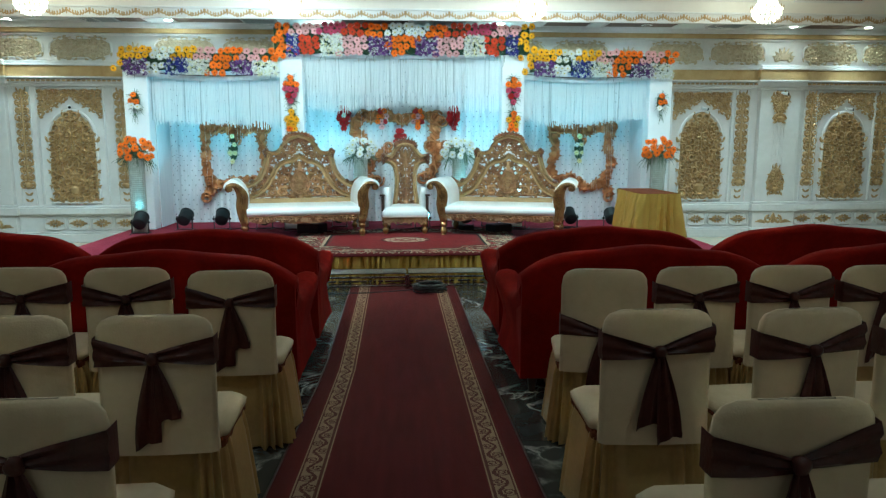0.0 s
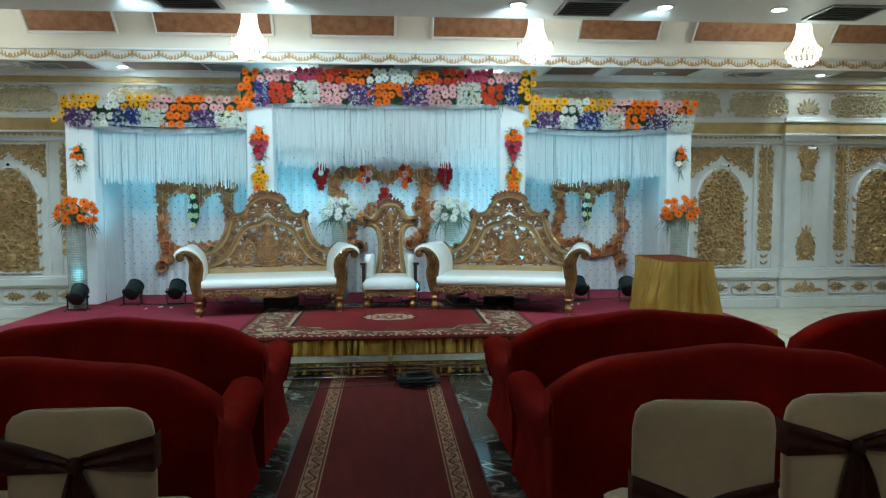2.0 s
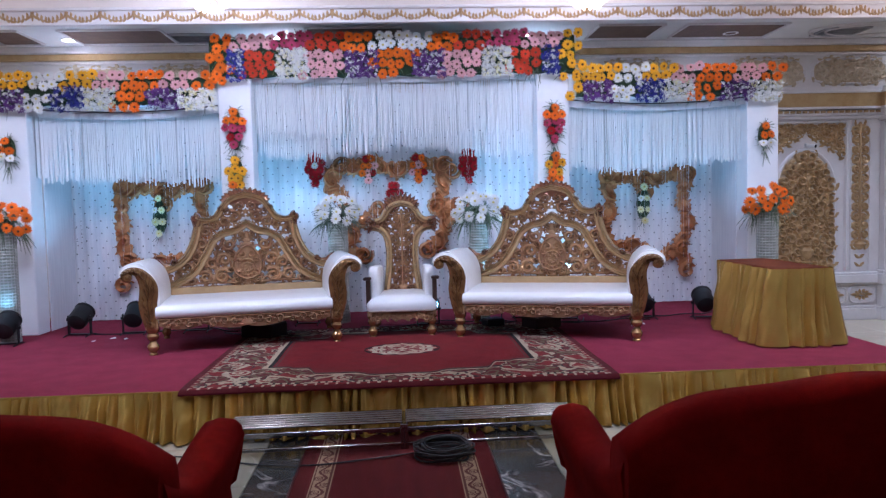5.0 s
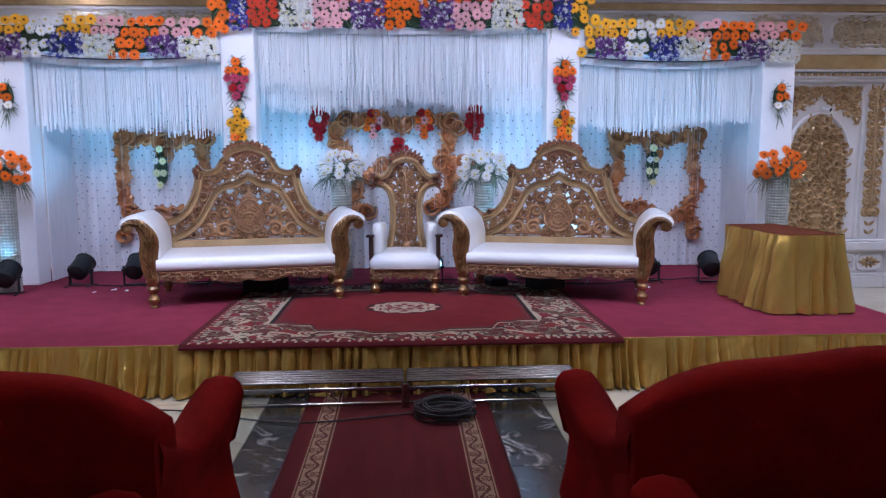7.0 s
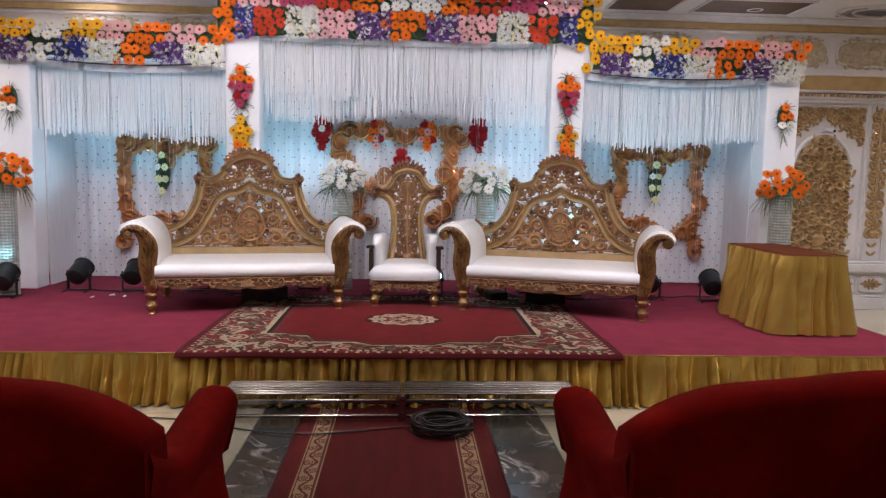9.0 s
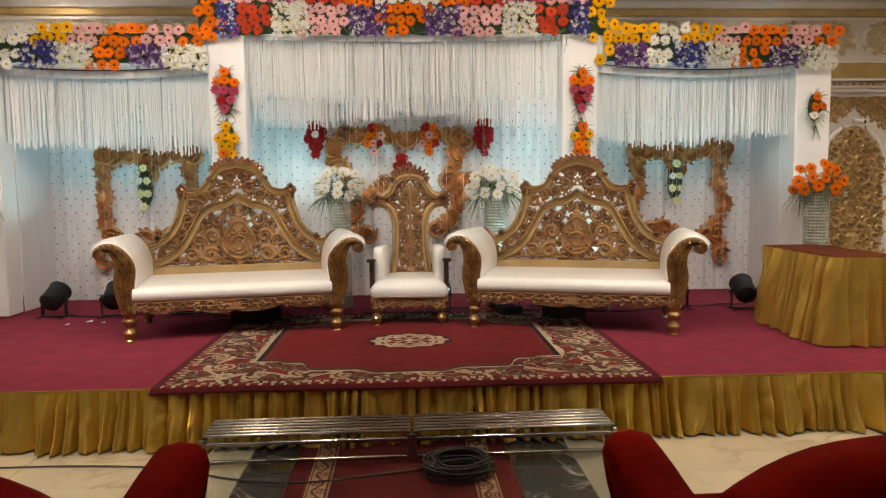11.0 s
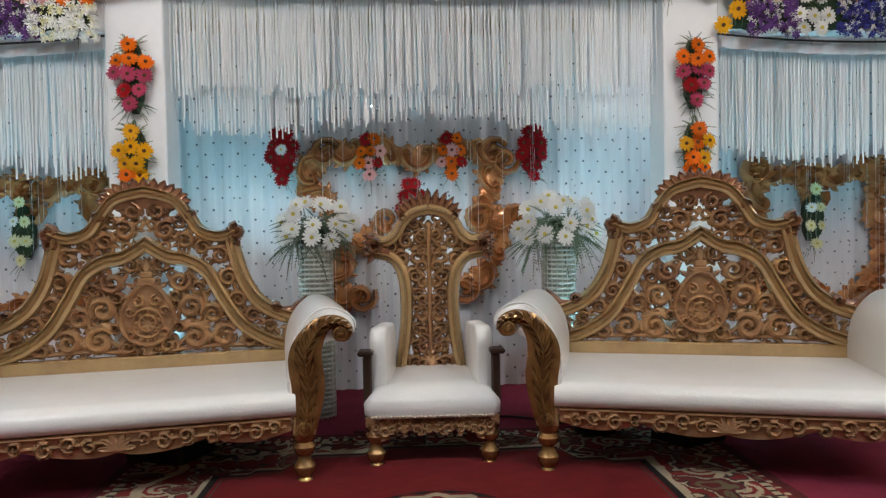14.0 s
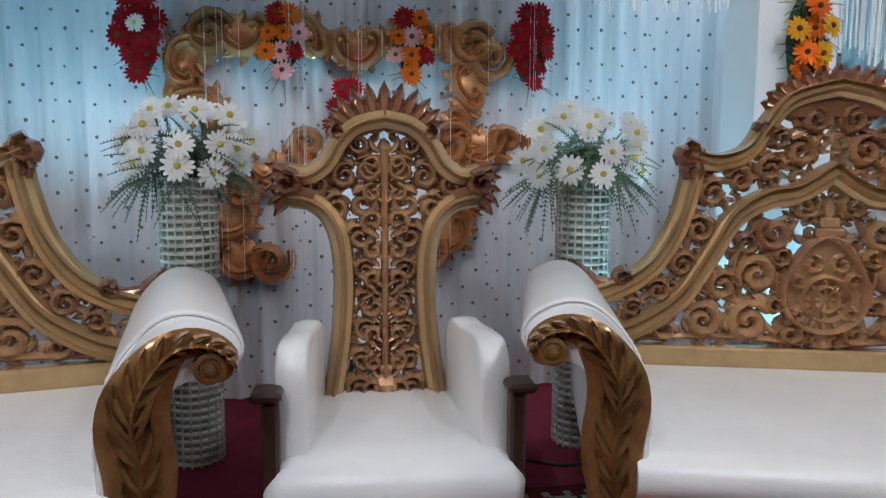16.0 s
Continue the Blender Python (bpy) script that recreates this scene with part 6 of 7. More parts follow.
# tall woven vases with bouquets
def bouquet_vase(x, y, colour, label, top=1.36, r=0.098, count=18, size=0.057):
    ob = thing("flower_vase", pose(x, y, STAGE_Z), label, "vase", "tall vases on the stage")
    h = top - STAGE_Z
    g = Geo()
    g.lathe([(r * 0.86, 0), (r * 0.88, 0.02), (r * 0.9, h)], n=20)
    part("core", g, VASE_CORE, ob, smooth=60)
    g = Geo()
    n = int(h / 0.028)
    for k in range(n + 1):
        z = 0.012 + (h - 0.024) * k / n
        g.rings([[((r + d) * math.cos(a), (r + d) * math.sin(a), z + e) for a in [2 * math.pi * j / 20 for j in range(20)]] for d, e in ((-0.008, -0.008), (0.004, -0.003), (0.004, 0.004), (-0.008, 0.009))], False, False)
    for j in range(20):
        a = 2 * math.pi * j / 20
        g.box(r * math.cos(a) - 0.003, r * math.cos(a) + 0.003, r * math.sin(a) - 0.003, r * math.sin(a) + 0.003, 0, h)
    part("basket_weave", g, VASE, ob, "pale woven bands")
    rnd = random.Random(int(1000 * x))
    g = Geo()
    rings = []
    for rr, z in ((r * 0.8, h - 0.02), (r * 0.9, h + 0.02), (r * 0.8, h + 0.08), (r * 0.4, h + 0.12)):
        rings.append([(rr * math.cos(a) * rnd.uniform(0.9, 1.1), rr * math.sin(a) * rnd.uniform(0.9, 1.1), z) for a in [2 * math.pi * j / 12 for j in range(12)]])
    g.rings(rings)
    part("foam", g, MOSS, ob)
    put = []
    for k in range(count * 12):
        a, u = rnd.uniform(0, 2 * math.pi), rnd.uniform(-0.45, 0.97)
        d = Vector((math.cos(a) * math.sqrt(1 - u * u), math.sin(a) * math.sqrt(1 - u * u), u))
        if d.y > 0.45 or any((d - e).length < 0.47 for e in put):
            continue
        put.append(d)
        q = rnd.uniform(0.9, 1.15)
        p = Vector((d.x * 0.21 * q, d.y * 0.17 * q, h + 0.085 + d.z * 0.16 * q))
        bloom(ob, colour, p, size * rnd.uniform(0.9, 1.1), (d.x * 0.6, d.y - 1.1, d.z * 0.6 + 0.15), 0.15)
    g = Geo()
    for k in range(110):
        a = rnd.uniform(0, 2 * math.pi)
        fronds(g, 0.10 * math.cos(a), 0.10 * math.sin(a) - 0.03, h + 0.04 + rnd.uniform(-0.02, 0.1), 1, 0.175, rnd, 1.0, 0.25, 0.6)
    for dx in (-0.13, 0.13):
        fronds(g, dx, 0.03, h + 0.02, 22, 0.18, rnd, 0.9, 0.9, 0.1)
    fronds(g, 0, -0.08, h + 0.02, 5, 0.18, rnd, 1.5, 0.6, 0.4)
    part("fern", g, LEAF, ob, "drooping fern leaves", smooth=0)


bouquet_vase(-0.53, 10.55, "white", "tall pale woven vase filled with white gerberas and ferns")
bouquet_vase(0.915, 10.5, "white", "tall pale woven vase filled with white gerberas and ferns")
bouquet_vase(-3.56, 10.02, "orange", "tall pale woven vase filled with orange gerberas and ferns", 1.36, 0.10, 13)
bouquet_vase(3.76, 10.08, "orange", "tall pale woven vase filled with orange gerberas and ferns", 1.36, 0.10, 13)


# stage lights
def par_can(x, y, yaw, lens_mat=LENS):
    ob = thing("par_light", pose(x, y, STAGE_Z, 0, 0, yaw + 180), "black stage par lamp on a bracket standing on the carpet", "stage light", "par lamps along the backdrop")
    g = Geo()
    body = Geo()
    body.lathe([(0.05, 0.0), (0.085, 0.02), (0.092, 0.06), (0.092, 0.19), (0.10, 0.20), (0.10, 0.215), (0.088, 0.215), (0.085, 0.19)], n=16)
    part("can", body.moved(pose(0, 0.08, 0.13, 62)), BLACK, ob)
    lens = Geo()
    lens.lathe([(0.084, 0.196), (0.06, 0.202), (0.001, 0.205)], n=16)
    part("lens", lens.moved(pose(0, 0.08, 0.13, 62)), lens_mat, ob)
    for s in (-1, 1):
        g.box(s * 0.108 - 0.004, s * 0.108 + 0.004, -0.02, 0.02, 0.02, 0.20, 0.002)
        g.tube([(s * 0.108, 0, 0.02), (s * 0.108, -0.10, 0.006)], 0.006, 6)
        g.tube([(s * 0.108, 0, 0.02), (s * 0.108, 0.10, 0.006)], 0.006, 6)
        g.lathe([(0.018, -0.012), (0.018, 0.012)], (s * 0.112, 0, 0.16), 8)
    g.box(-0.108, 0.108, -0.018, 0.018, 0.012, 0.022, 0.002)
    part("bracket", g, BLACK, ob)


for x, y, a in PARS:
    par_can(x, y, a)

par_can(0.36, 10.15, 188, LENS_ON)

# power boxes under the sofas
for x, y, w, d, h in ((-1.18, 9.86, 0.34, 0.26, 0.13), (1.42, 9.82, 0.30, 0.24, 0.11), (0.98, 9.98, 0.18, 0.16, 0.08)):
    g = Geo()
    g.box(-w / 2, w / 2, -d / 2, d / 2, 0, h, 0.012)
    ob = thing("power_box", pose(x, y, STAGE_Z, 0, 0, 20 * x), "black power supply box on the carpet under a sofa", "power box", "power boxes")
    part("case", g, BLACK, ob)
    g = Geo()
    g.tube(cubic([(w / 2, 0, 0.03), (w / 2 + 0.15, 0.05, 0.01), (w / 2 + 0.3, -0.05, 0.008), (w / 2 + 0.5, 0.12, 0.008)], 5), 0.006, 6)
    part("lead", g, CABLE, ob)

# cables on the stage and the coil on the runner
rnd = random.Random(5)
for i in range(5):
    pts = [(-2.9 + 1.3 * i + 0.22 * k, 10.25 - 0.25 * (i % 2) + rnd.uniform(-0.1, 0.1) - 0.08 * math.sin(k), STAGE_Z + 0.008) for k in range(8)]
    g = Geo()
    g.tube(cubic(pts, 5), 0.006, 6)
    tagged(new("stage_cable", g.mesh("cable", CABLE)), "black power cable lying across the stage carpet", "cable")
g = Geo()
turns = []
for k in range(13):
    rx, ry, ox, oy = rnd.uniform(0.115, 0.185), rnd.uniform(0.105, 0.165), rnd.uniform(-0.015, 0.015), rnd.uniform(-0.015, 0.015)
    turns += [(0.34 + ox + rx * math.cos(a), 7.36 + oy + ry * math.sin(a), 0.018 + 0.006 * (k + a / 6.283) + 0.004 * math.sin(3 * a + k)) for a in [2 * math.pi * j / 8 for j in range(8)]]
g.tube(cubic(turns, 4), 0.0062, 6)
coil = tagged(new("cable_coil", g.mesh("cable_coil", CABLE)), "coil of black cable lying on the maroon runner", "cable")
g = Geo()
g.tube(cubic([(0.18, 7.42, 0.02), (-0.1, 7.36, 0.015), (-0.45, 7.30, 0.014), (-0.8, 7.38, 0.008), (-1.2, 7.55, 0.008), (-1.8, 7.62, 0.008), (-2.6, 7.6, 0.008)], 6), 0.005, 6)
tagged(new("floor_cable", g.mesh("cable", CABLE)), "thin black cable running across the floor to the coil", "cable")

# paper scraps on the stage carpet by the lamps
for x, y, w, d, a in ((-2.62, 10.02, 0.05, 0.03, 20), (-2.48, 9.96, 0.03, 0.025, 60), (-2.75, 9.90, 0.035, 0.02, -15), (2.28, 9.72, 0.06, 0.035, 35), (2.40, 9.80, 0.03, 0.025, 80)):
    g = Geo()
    g.rings([[(-w / 2, -d / 2, 0.001), (w / 2, -d / 2, 0.004), (w / 2, d / 2, 0.012), (-w / 2, d / 2, 0.002)], [(-w / 2, -d / 2, 0.003), (w / 2, -d / 2, 0.006), (w / 2, d / 2, 0.014), (-w / 2, d / 2, 0.004)]])
    ob = new("paper_scrap", g.mesh("paper_scrap", CAMERA_WHITE, 0))
    ob.matrix_basis = pose(x, y, STAGE_Z, 0, 0, a)
    tagged(ob, "small crumpled white paper scrap on the magenta carpet", "litter", "paper scraps")

# table with a gold satin cloth
tb = thing("podium_table", pose(3.25, 9.08, STAGE_Z, 0, 0, 0), "table draped in pleated gold satin with a maroon top", "table")
TW, TD, TH = 0.45, 1.0, 0.615
g = Geo()
g.box(-TW / 2, TW / 2, -TD / 2, TD / 2, TH - 0.03, TH, 0.012)
part("tabletop", g, TABLE_TOP, tb, "maroon cloth top cover")
run, along = [], 0.0
R = 0.07
for cx, cy, a0, side in ((TW / 2, -TD / 2, -90, TD), (TW / 2, TD / 2, 0, TW), (-TW / 2, TD / 2, 90, TD), (-TW / 2, -TD / 2, 180, TW)):
    ix, iy = cx - math.copysign(R, cx), cy - math.copysign(R, cy)
    for j in range(10):
        t = radians(a0 + 9 * j)
        run.append((ix + R * math.cos(t), iy + R * math.sin(t), math.cos(t), math.sin(t), along + R * radians(9 * j)))
    along += R * math.pi / 2
    t = radians(a0 + 90)
    n = int(side * 140)
    for j in range(n):
        q = (side - 2 * R) * j / n
        run.append((ix + R * math.cos(t) - q * math.sin(t), iy + R * math.sin(t) + q * math.cos(t), math.cos(t), math.sin(t), along + q))
    along += side - 2 * R
run.append((*run[0][:4], along))
part("tablecloth_skirt", satin_fall(run, TH - 0.004, 0.010, 0.074, 23, 13.0, 22, 0.02), SATIN, tb, "pleated gold satin skirt", smooth=75)


# hall seating
def red_sofa(m):
    ob = thing("red_sofa", m, "red velvet camelback sofa facing the stage beside the aisle", "sofa", "red sofas")
    W, hw = 1.62, 0.81

    def crown(u):
        return 0.76 + 0.165 * (1 - abs(u) ** 3.2) + 0.010 * math.cos(u * 8)

    g = Geo()
    rings = []
    n = 28
    for i in range(n + 1):
        u = -1 + 2 * i / n
        x, t = hw * u * 0.985, crown(u)
        rings.append([(x, 0.0, 0.10), (x, -0.015, 0.45), (x, -0.02, t - 0.05), (x, 0.0, t - 0.012), (x, 0.04, t), (x, 0.10, t), (x, 0.145, t - 0.02), (x, 0.165, t - 0.07), (x, 0.19, 0.42), (x, 0.2, 0.10)])
    g.rings(rings)
    part("backrest", g, RED, ob, "curved red velvet back", smooth=60)
    for s in (-1, 1):
        g = Geo()
        rings = []
        for y, h, b, wst in cubic([(0.02, 0.74, 0.0, 0.02), (0.16, 0.665, 0.0, 0.025), (0.34, 0.605, 0.005, 0.03), (0.54, 0.60, 0.012, 0.04), (0.70, 0.63, 0.024, 0.05), (0.82, 0.65, 0.034, 0.055), (0.885, 0.645, 0.032, 0.055), (0.915, 0.61, 0.02, 0.05), (0.925, 0.53, 0.005, 0.04)], 3):
            xo, xi = hw + b, hw - 0.17 + 0.5 * b
            rings.append([(s * q, y, z) for q, z in ((xi, 0.10), (xi, 0.36), (xi, h - 0.09), (xi + 0.012, h - 0.045), (xi + 0.035, h - 0.016), ((xi + xo) / 2, h), (xo - 0.035, h - 0.010), (xo - 0.010, h - 0.035), (xo, h - 0.075), (xo - wst * 0.6, h - 0.17), (xo - wst * 1.25, 0.34), (xo - wst, 0.22), (xo - 0.5 * wst, 0.10))])
        g.rings(rings if s < 0 else rings[::-1])
        part("arm", g, RED, ob, "flared red velvet arm", smooth=60)
    g = Geo()
    g.box(-hw + 0.17, hw - 0.17, 0.19, 0.88, 0.10, 0.28, 0.02)
    part("seat_base", g, RED, ob)
    for s in (-1, 1):
        g = Geo()
        g.box(s * 0.32 - 0.315, s * 0.32 + 0.315, 0.19, 0.89, 0.28, 0.43, 0.04)
        part("seat_cushion", g, RED, ob, smooth=60)
    for x in (-hw + 0.1, hw - 0.1):
        for y in (0.06, 0.84):
            g = Geo()
            g.lathe([(0.022, 0), (0.035, 0.10)], (x, y, 0), 10)
            part("leg", g, DARKWOOD, ob)
    return ob


spots = [(-1.40, 5.28), (-3.10, 5.28), (-4.8, 5.28), (1.57, 5.28), (3.28, 5.28), (5.0, 5.28), (-1.42, 4.26), (-3.12, 4.26), (1.56, 4.26), (3.26, 4.26), (4.96, 4.26)]
first = red_sofa(pose(*spots[0], 0))
for x, y in spots[1:]:
    copy_thing(first, pose(x, y, 0, 0, 0, 0))


def bow(g, z, seed, long_tail=True):
    """A knotted sash round the chair's back, seen from behind: wings, knot and tails."""
    rnd = random.Random(seed)
    n = 14
    for s in (-1, 1):
        rings = []
        for i in range(n + 1):
            k = i / n
            x = s * 0.2165 * k
            mid = z - 0.002 + 0.030 * k + 0.006 * s + 0.010 * math.sin(seed + s) * k
            w = 0.014 + 0.040 * k ** 0.75
            rings.append([(x, -0.026 - 0.007 * math.sin(q / 7 * 13 + 3 * k + seed + s) + 0.010 * k, mid + w * (0.5 - q / 7) * 2) for q in range(8)])
        rings.append([(s * 0.219, 0.012, p[2]) for p in rings[-1]])
        rings.append([(s * 0.218, 0.05, p[2]) for p in rings[-1]])
        g.rings(rings, False, False, closed=False)
    pts = [(0.024 * math.cos(a) * (1 + 0.2 * math.sin(3 * a + seed)), 0.030 * math.sin(a) * (1 + 0.15 * math.cos(2 * a))) for a in [2 * math.pi * k / 12 for k in range(12)]]
    g.rings([[(x * c, -0.022 - d, z + h * c) for x, h in pts] for c, d in ((0.8, 0.0), (1.0, 0.012), (0.85, 0.026), (0.4, 0.033))])
    for s, L, lean in ((-1, 0.34 if long_tail else 0.30, -0.03 - 0.03 * rnd.random()), (1, 0.24 if long_tail else 0.36, 0.04 + 0.12 * rnd.random())):
        rings = []
        for i in range(11):
            k = i / 10
            w = 0.014 + 0.034 * math.sin(math.pi * min(1, k * 0.6))
            cx, zz = lean * k * (1 - 0.25 * k) + s * 0.006, z - 0.015 - L * k
            rings.append([(cx + w * (q / 6 - 0.5) * 2, -0.036 - 0.009 * math.sin(q * 1.9 + 2 * k + seed) - 0.010 * math.sin(3 * k), zz + 0.010 * q * (1 if i == 10 else 0)) for q in range(7)])
        g.rings(rings, False, False, closed=False)


def banquet_chair(m, seed, label, dz=0.0):
    ob = thing("banquet_chair", m, label, "chair", "covered chairs in the hall")
    g = Geo()
    rings = []
    for z, hw, y, d in ((0.415, 0.214, -0.012, 0.06), (0.43, 0.214, -0.012, 0.06), (0.49, 0.212, -0.010, 0.055), (0.60, 0.211, -0.006, 0.05), (0.78, 0.212, -0.004, 0.048), (0.86, 0.212, -0.010, 0.046), (0.905, 0.205, -0.012, 0.044), (0.93, 0.188, -0.012, 0.040), (0.946, 0.155, -0.010, 0.030), (0.95, 0.10, -0.008, 0.018)):
        c = 0.02
        rings.append([(-hw + c, y, z), (-hw * 0.5, y - 0.006, z), (0, y - 0.010, z), (hw * 0.5, y - 0.006, z), (hw - c, y, z), (hw, y + c * 0.7, z), (hw, y + d - c * 0.7, z), (hw - c, y + d, z), (-hw + c, y + d, z), (-hw, y + d - c * 0.7, z), (-hw, y + c * 0.7, z)])
    g.rings(rings)
    part("back_cover", g, COVER, ob, "ivory cloth back cover", smooth=60)
    g = Geo()
    rings = []
    for z, i in ((0.428, 0.01), (0.436, -0.004), (0.458, -0.006), (0.478, 0.012), (0.488, 0.05), (0.49, 0.12)):
        hw = 0.225 - i
        rings.append([(-hw + 0.05, 0.07 + i * 0.3, z), (hw - 0.05, 0.07 + i * 0.3, z), (hw, 0.11, z), (hw, 0.46 - i, z), (hw - 0.05, 0.50 - i, z), (-hw + 0.05, 0.50 - i, z), (-hw, 0.46 - i, z), (-hw, 0.11, z)])
    g.rings(rings)
    part("seat_cover", g, COVER, ob, "ivory cloth seat cover", smooth=60)
    g = Geo()
    g.box(-0.221, 0.221, 0.075, 0.497, 0.385, 0.434, 0.012)
    part("seat_pad", g, TABLE_TOP, ob, "maroon seat pad edge under the cover")
    g = Geo()
    rings, n = [], 240
    for z, k in ((0.412, 0.0), (0.36, 0.25), (0.20, 0.6), (0.02, 1.0)):
        ring = []
        for j in range(n):
            t = 2 * math.pi * j / n
            c, s2 = math.cos(t), math.sin(t)
            px = 0.222 * math.copysign(abs(c) ** 0.32, c)
            py = 0.272 + 0.230 * math.copysign(abs(s2) ** 0.32, s2)
            f = 0.026 * (0.15 + k) * math.sin(t * 21 + 1.6 * math.sin(t * 5)) + 0.006 * k * math.sin(t * 53) + 0.030 * k
            ring.append((px + f * c, py + f * s2, z if k < 1 else 0.012))
        rings.append(ring)
    g.rings(rings, False, False)
    part("skirt", g, SKIRT, ob, "pleated beige satin skirt", smooth=70)
    g = Geo()
    bow(g, 0.792 - dz, seed, seed % 2 == 0)
    part("sash", g, SASH, ob, "maroon bow sash", smooth=70)
    return ob


protos = [banquet_chair(pose(-0.90, 2.60, 0, 0, 0, 1), 4, "ivory covered banquet chair with a maroon bow sash"),
          banquet_chair(pose(0.99, 2.57, 0, 0, 0, -2), 7, "ivory covered banquet chair with a maroon bow sash and loose tail"),
          banquet_chair(pose(1.035, 3.43, 0, 0, 0, -9), 9, "ivory covered banquet chair with its maroon sash tied low", 0.16)]
for i, (x, y, a) in enumerate(((-0.945, 1.74, 2), (0.985, 1.62, 0), (1.55, 1.62, 2), (-1.50, 1.74, -2), (-1.43, 2.62, 0), (1.585, 2.55, 3), (2.08, 2.55, 0), (-1.92, 2.62, 0), (-1.90, 3.66, 0), (-1.37, 3.62, 2), (-0.83, 3.51, 0),
                               (-2.42, 3.66, -2), (1.53, 3.47, 0), (2.03, 3.47, -2), (2.50, 3.45, 1), (3.0, 3.45, 0), (2.6, 2.55, 0))):
    copy_thing(protos[i % 2], pose(x, y, 0, 0, 0, a))


# ceiling fittings
def downlight(x, y, z):
    ob = thing("downlight", pose(x, y, z), "round recessed ceiling downlight, switched on", "ceiling light", "downlights")
    g = Geo()
    g.lathe([(0.055, -0.004), (0.062, -0.010), (0.085, -0.008), (0.09, 0.0)], n=20, caps=False)
    part("rim", g, CAMERA_WHITE, ob)
    g = Geo()
    g.lathe([(0.056, -0.005), (0.03, -0.005), (0.001, -0.005)], n=16)
    part("diffuser", g, LIGHT_ON, ob, "glowing diffuser").visible_shadow = False


for x, y in DOWN_REAR:
    downlight(x, y, CEIL_REAR)
# fixtures of the middle and hall rows are unseen, added with their lamps
for x, y in DOWN_FRONT + DOWN_MID_ADDED + DOWN_HALL_ADDED:
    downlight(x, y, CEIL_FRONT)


def chandelier(x, y):
    ob = thing("chandelier", pose(x, y, 3.06), "lit crystal basket chandelier hanging in the ceiling tray", "chandelier", "crystal chandeliers")
    rnd = random.Random(int(100 * x))
    g = Geo()
    rows = [(0.05, 0.0), (0.10, 0.015), (0.14, 0.05), (0.165, 0.09), (0.175, 0.14)]
    for r, z in rows:
        n = max(6, int(r * 120))
        for k in range(n):
            a = 2 * math.pi * k / n + z * 7
            g.lathe([(0.002, -0.022), (0.013, -0.004), (0.010, 0.010), (0.002, 0.02)], (r * math.cos(a), r * math.sin(a), z), 5)
    part("crystal_bowl", g, CRYSTAL, ob, "glowing crystal drops").visible_shadow = False
    g = Geo()
    for r0, r1, z0, z1, n in ((0.16, 0.085, 0.16, 0.30, 26), (0.085, 0.065, 0.30, 0.48, 18)):
        for k in range(n):
            a = 2 * math.pi * k / n
            for j in range(8):
                q = j / 7
                r = r0 + (r1 - r0) * q ** 0.6
                g.lathe([(0.002, -0.016), (0.010, 0.0), (0.002, 0.016)], (r * math.cos(a), r * math.sin(a), z0 + (z1 - z0) * q), 4)
    part("crystal_neck", g, CRYSTAL, ob, "glowing crystal strands").visible_shadow = False
    g = Geo()
    for k in range(12):
        a = 2 * math.pi * k / 12
        g.tube([(0.17 * math.cos(a), 0.17 * math.sin(a), 0.12), (0.185 * math.cos(a), 0.185 * math.sin(a), 0.13), (0.19 * math.cos(a), 0.19 * math.sin(a), 0.19)], 0.006, 5)
    g.lathe([(0.175, 0.145), (0.18, 0.15), (0.175, 0.155)], n=24, caps=False)
    part("brass_frame", g, GILT, ob, "brass frame")
    g = Geo()
    g.lathe([(0.012, 0.46), (0.012, 0.86), (0.06, 0.87), (0.06, 0.905)], n=10)
    part("stem", g, GILT, ob, "brass stem and ceiling cup")


for x, y in CHANDELIERS:
    chandelier(x, y)


def vent(x, y, z, w=0.55, d=0.5):
    ob = thing("ceiling_vent", pose(x, y, z), "grey louvred air diffuser in the ceiling", "vent", "ceiling vents")
    g = Geo()
    # dark sheet whose colour stands for the shade between the slats
    g.box(-w / 2, w / 2, -d / 2, d / 2, -0.004, -0.001)
    part("backing", g, VENT_DARK, ob)
    g = Geo()
    for a in (-1, 1):
        g.box(a * (w / 2 - 0.015) - 0.015, a * (w / 2 - 0.015) + 0.015, -d / 2, d / 2, -0.016, -0.001, 0.003)
        g.box(-w / 2 + 0.03, w / 2 - 0.03, a * (d / 2 - 0.015) - 0.015, a * (d / 2 - 0.015) + 0.015, -0.016, -0.001, 0.003)
    part("frame", g, VENT, ob)
    s = Geo()
    s.box(-w / 2 + 0.03, w / 2 - 0.03, -0.014, 0.006, -0.013, -0.009)
    me = s.mesh("slat", VENT)
    n = 8
    for k in range(n):
        part("slat", me, None, ob, m=pose(0, -d / 2 + 0.05 + (d - 0.1) * k / (n - 1), 0, 24))


for x in (-1.62, 1.9, 4.3, -4.6):
    vent(x, 7.72, CEIL_FRONT)
for x in (-2.2, 0.6, 4.9, -4.5):
    vent(x + 0.2, 11.02, CEIL_REAR, 0.5, 0.4)
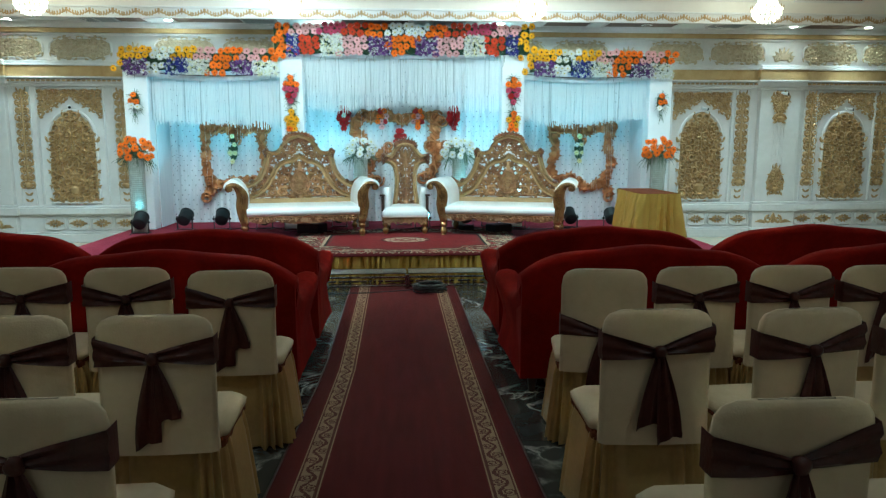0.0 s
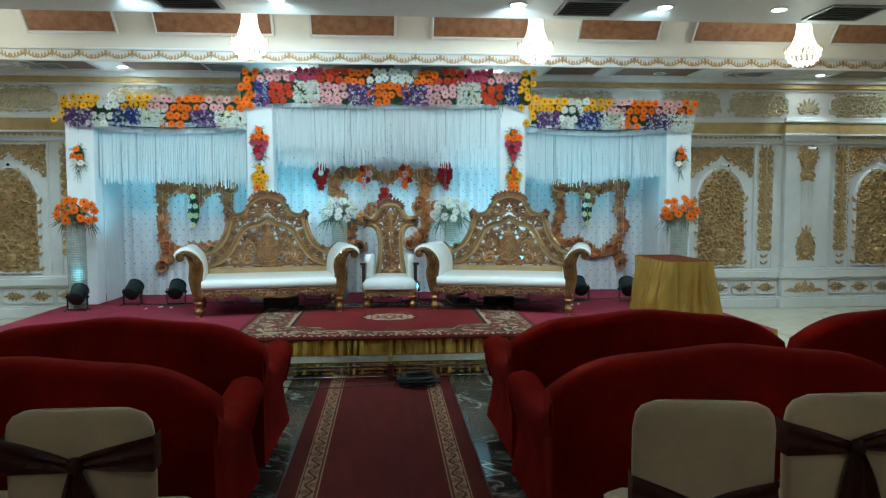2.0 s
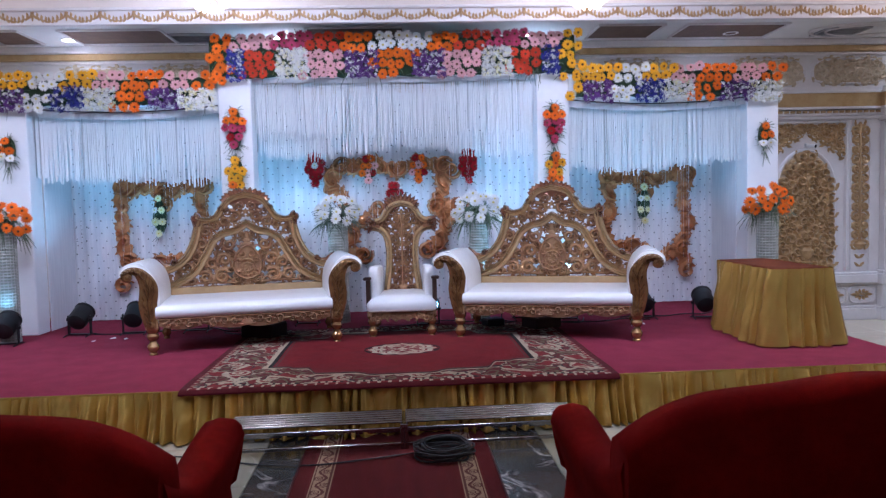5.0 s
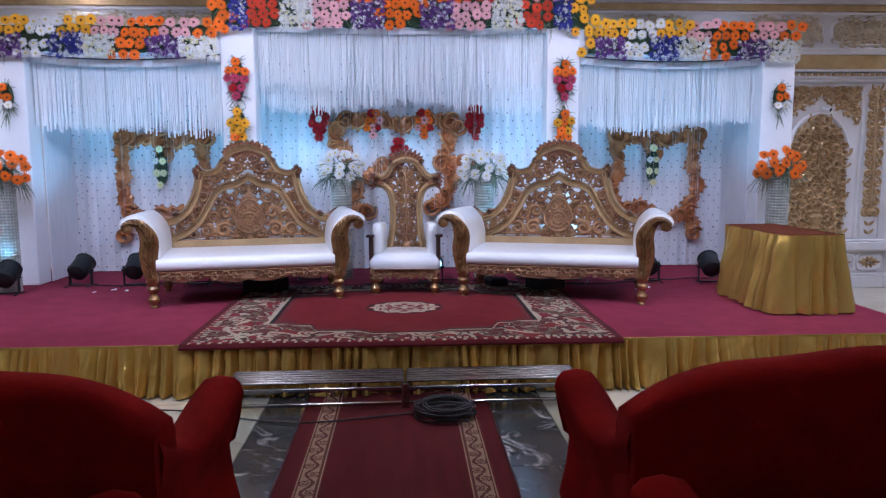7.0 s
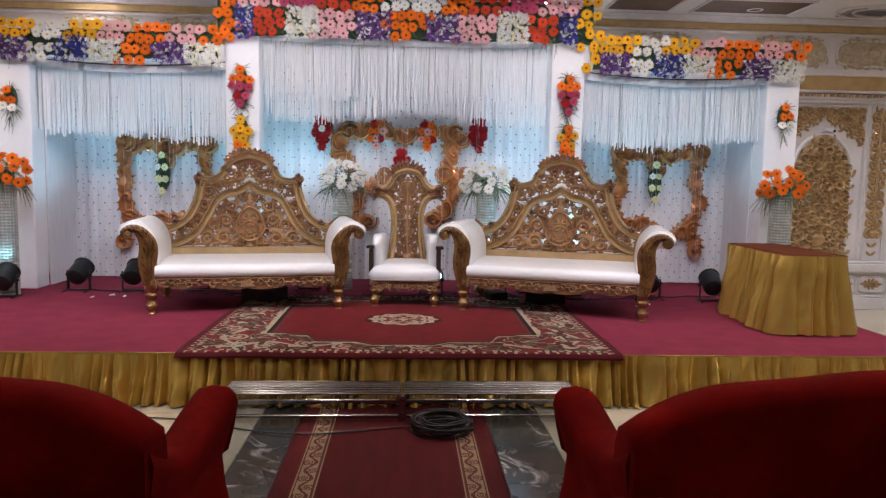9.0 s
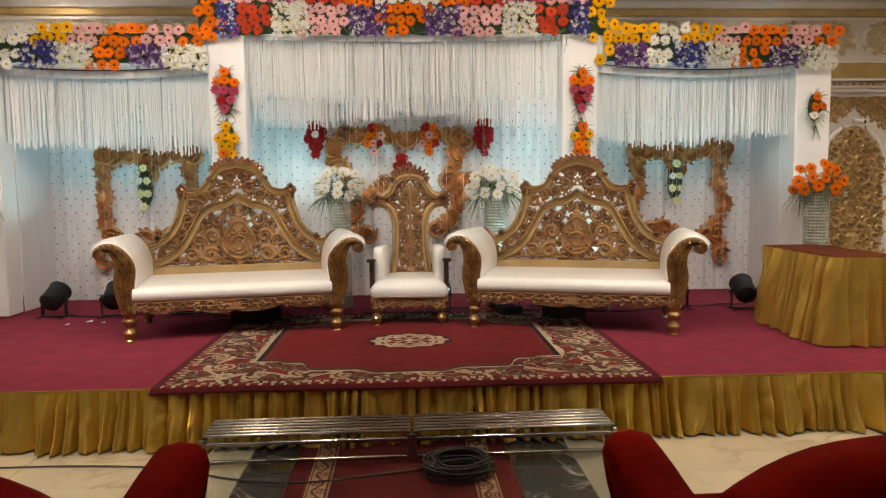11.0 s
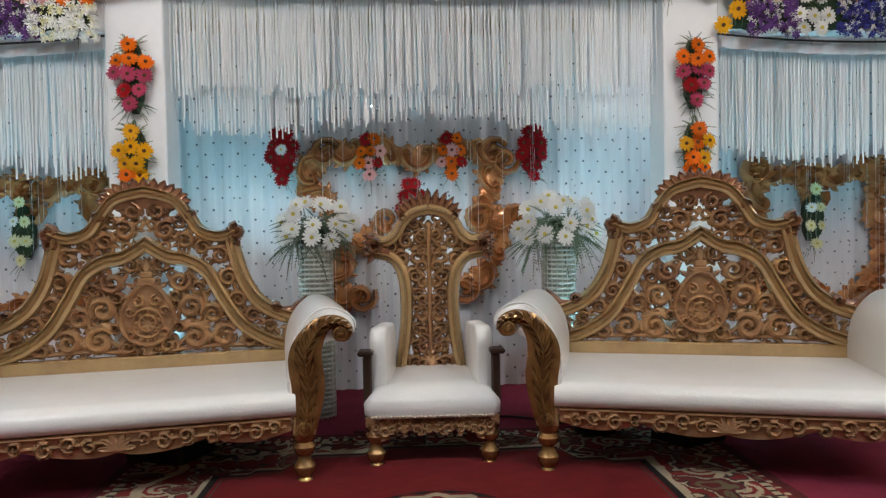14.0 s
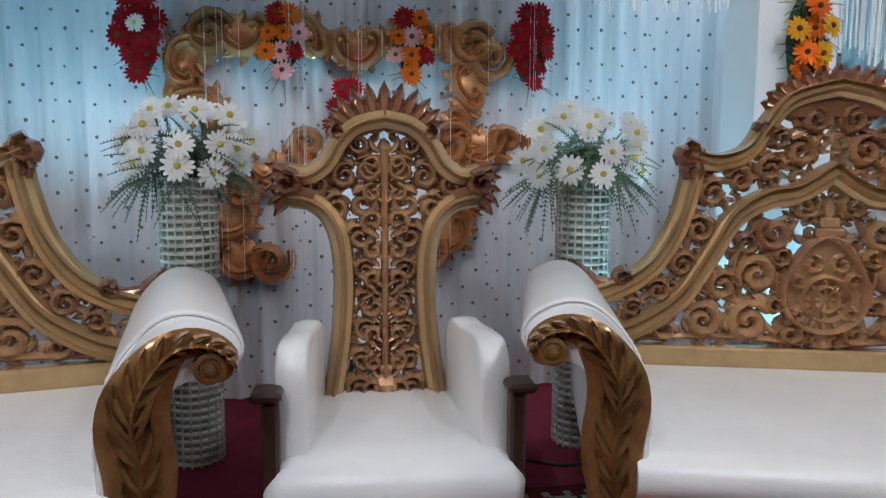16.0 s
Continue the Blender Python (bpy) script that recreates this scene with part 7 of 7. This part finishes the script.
# dark panels and ovals of the ceiling strip over the stage
for x, w in ((-4.0, 0.7), (-2.75, 1.0), (-0.3, 1.0), (2.6, 0.7), (3.75, 1.1), (6.75, 0.9), (8.2, 0.9), (-6.6, 1.0)):
    g = Geo()
    g.box(x - w / 2, x + w / 2, 10.62, 11.22, CEIL_REAR - 0.006, CEIL_REAR - 0.001)
    p = solid("ceiling_panel", g, PANEL_DARK, "dark brown painted ceiling panel", "panel")
    f = Geo()
    for a in (-1, 1):
        f.tube([(x + a * w / 2, 10.62, CEIL_REAR - 0.008), (x + a * w / 2, 11.22, CEIL_REAR - 0.008)], 0.014, 6)
    for y in (10.62, 11.22):
        f.tube([(x - w / 2, y, CEIL_REAR - 0.008), (x + w / 2, y, CEIL_REAR - 0.008)], 0.014, 6)
    part("panel_frame", f, PAINT, p)
for x in (5.35, -5.1):
    f = Geo()
    for k in (1.0, 0.72):
        f.tube([(x + 0.62 * k * math.cos(a), 10.95 + 0.32 * k * math.sin(a), CEIL_REAR - 0.008) for a in [2 * math.pi * j / 32 for j in range(33)]], 0.016, 6)
    solid("ceiling_rose", f, PAINT, "oval plaster moulding on the ceiling", "moulding")


# small wall cameras over the arches
def wall_camera(x, z, y):
    ob = thing("wall_camera", pose(x, y, z), "small white camera fixed to the wall panel", "security camera", "wall cameras")
    g = Geo()
    g.box(-0.02, 0.02, -0.03, 0, -0.02, 0.02, 0.005)
    g.tube([(0, -0.03, 0), (0, -0.05, -0.012)], 0.008, 8)
    part("mount", g, CAMERA_WHITE, ob)
    g = Geo()
    g.tube([(0.0, -0.05, -0.012), (0.045, -0.12, -0.025)], 0.024, 12)
    part("housing", g, CAMERA_WHITE, ob)
    g = Geo()
    g.tube([(0.045, -0.12, -0.025), (0.0465, -0.1225, -0.0255)], 0.021, 12)
    part("lens", g, BLACK, ob)


for x, z, y in ((4.98, 2.12, WALL_Y - 0.02), (7.42, 2.12, WALL_Y - 0.02), (-5.02, 2.12, WALL_Y - 0.02), (6.25, 2.36, WALL_Y - 0.12)):
    wall_camera(x, z, y)
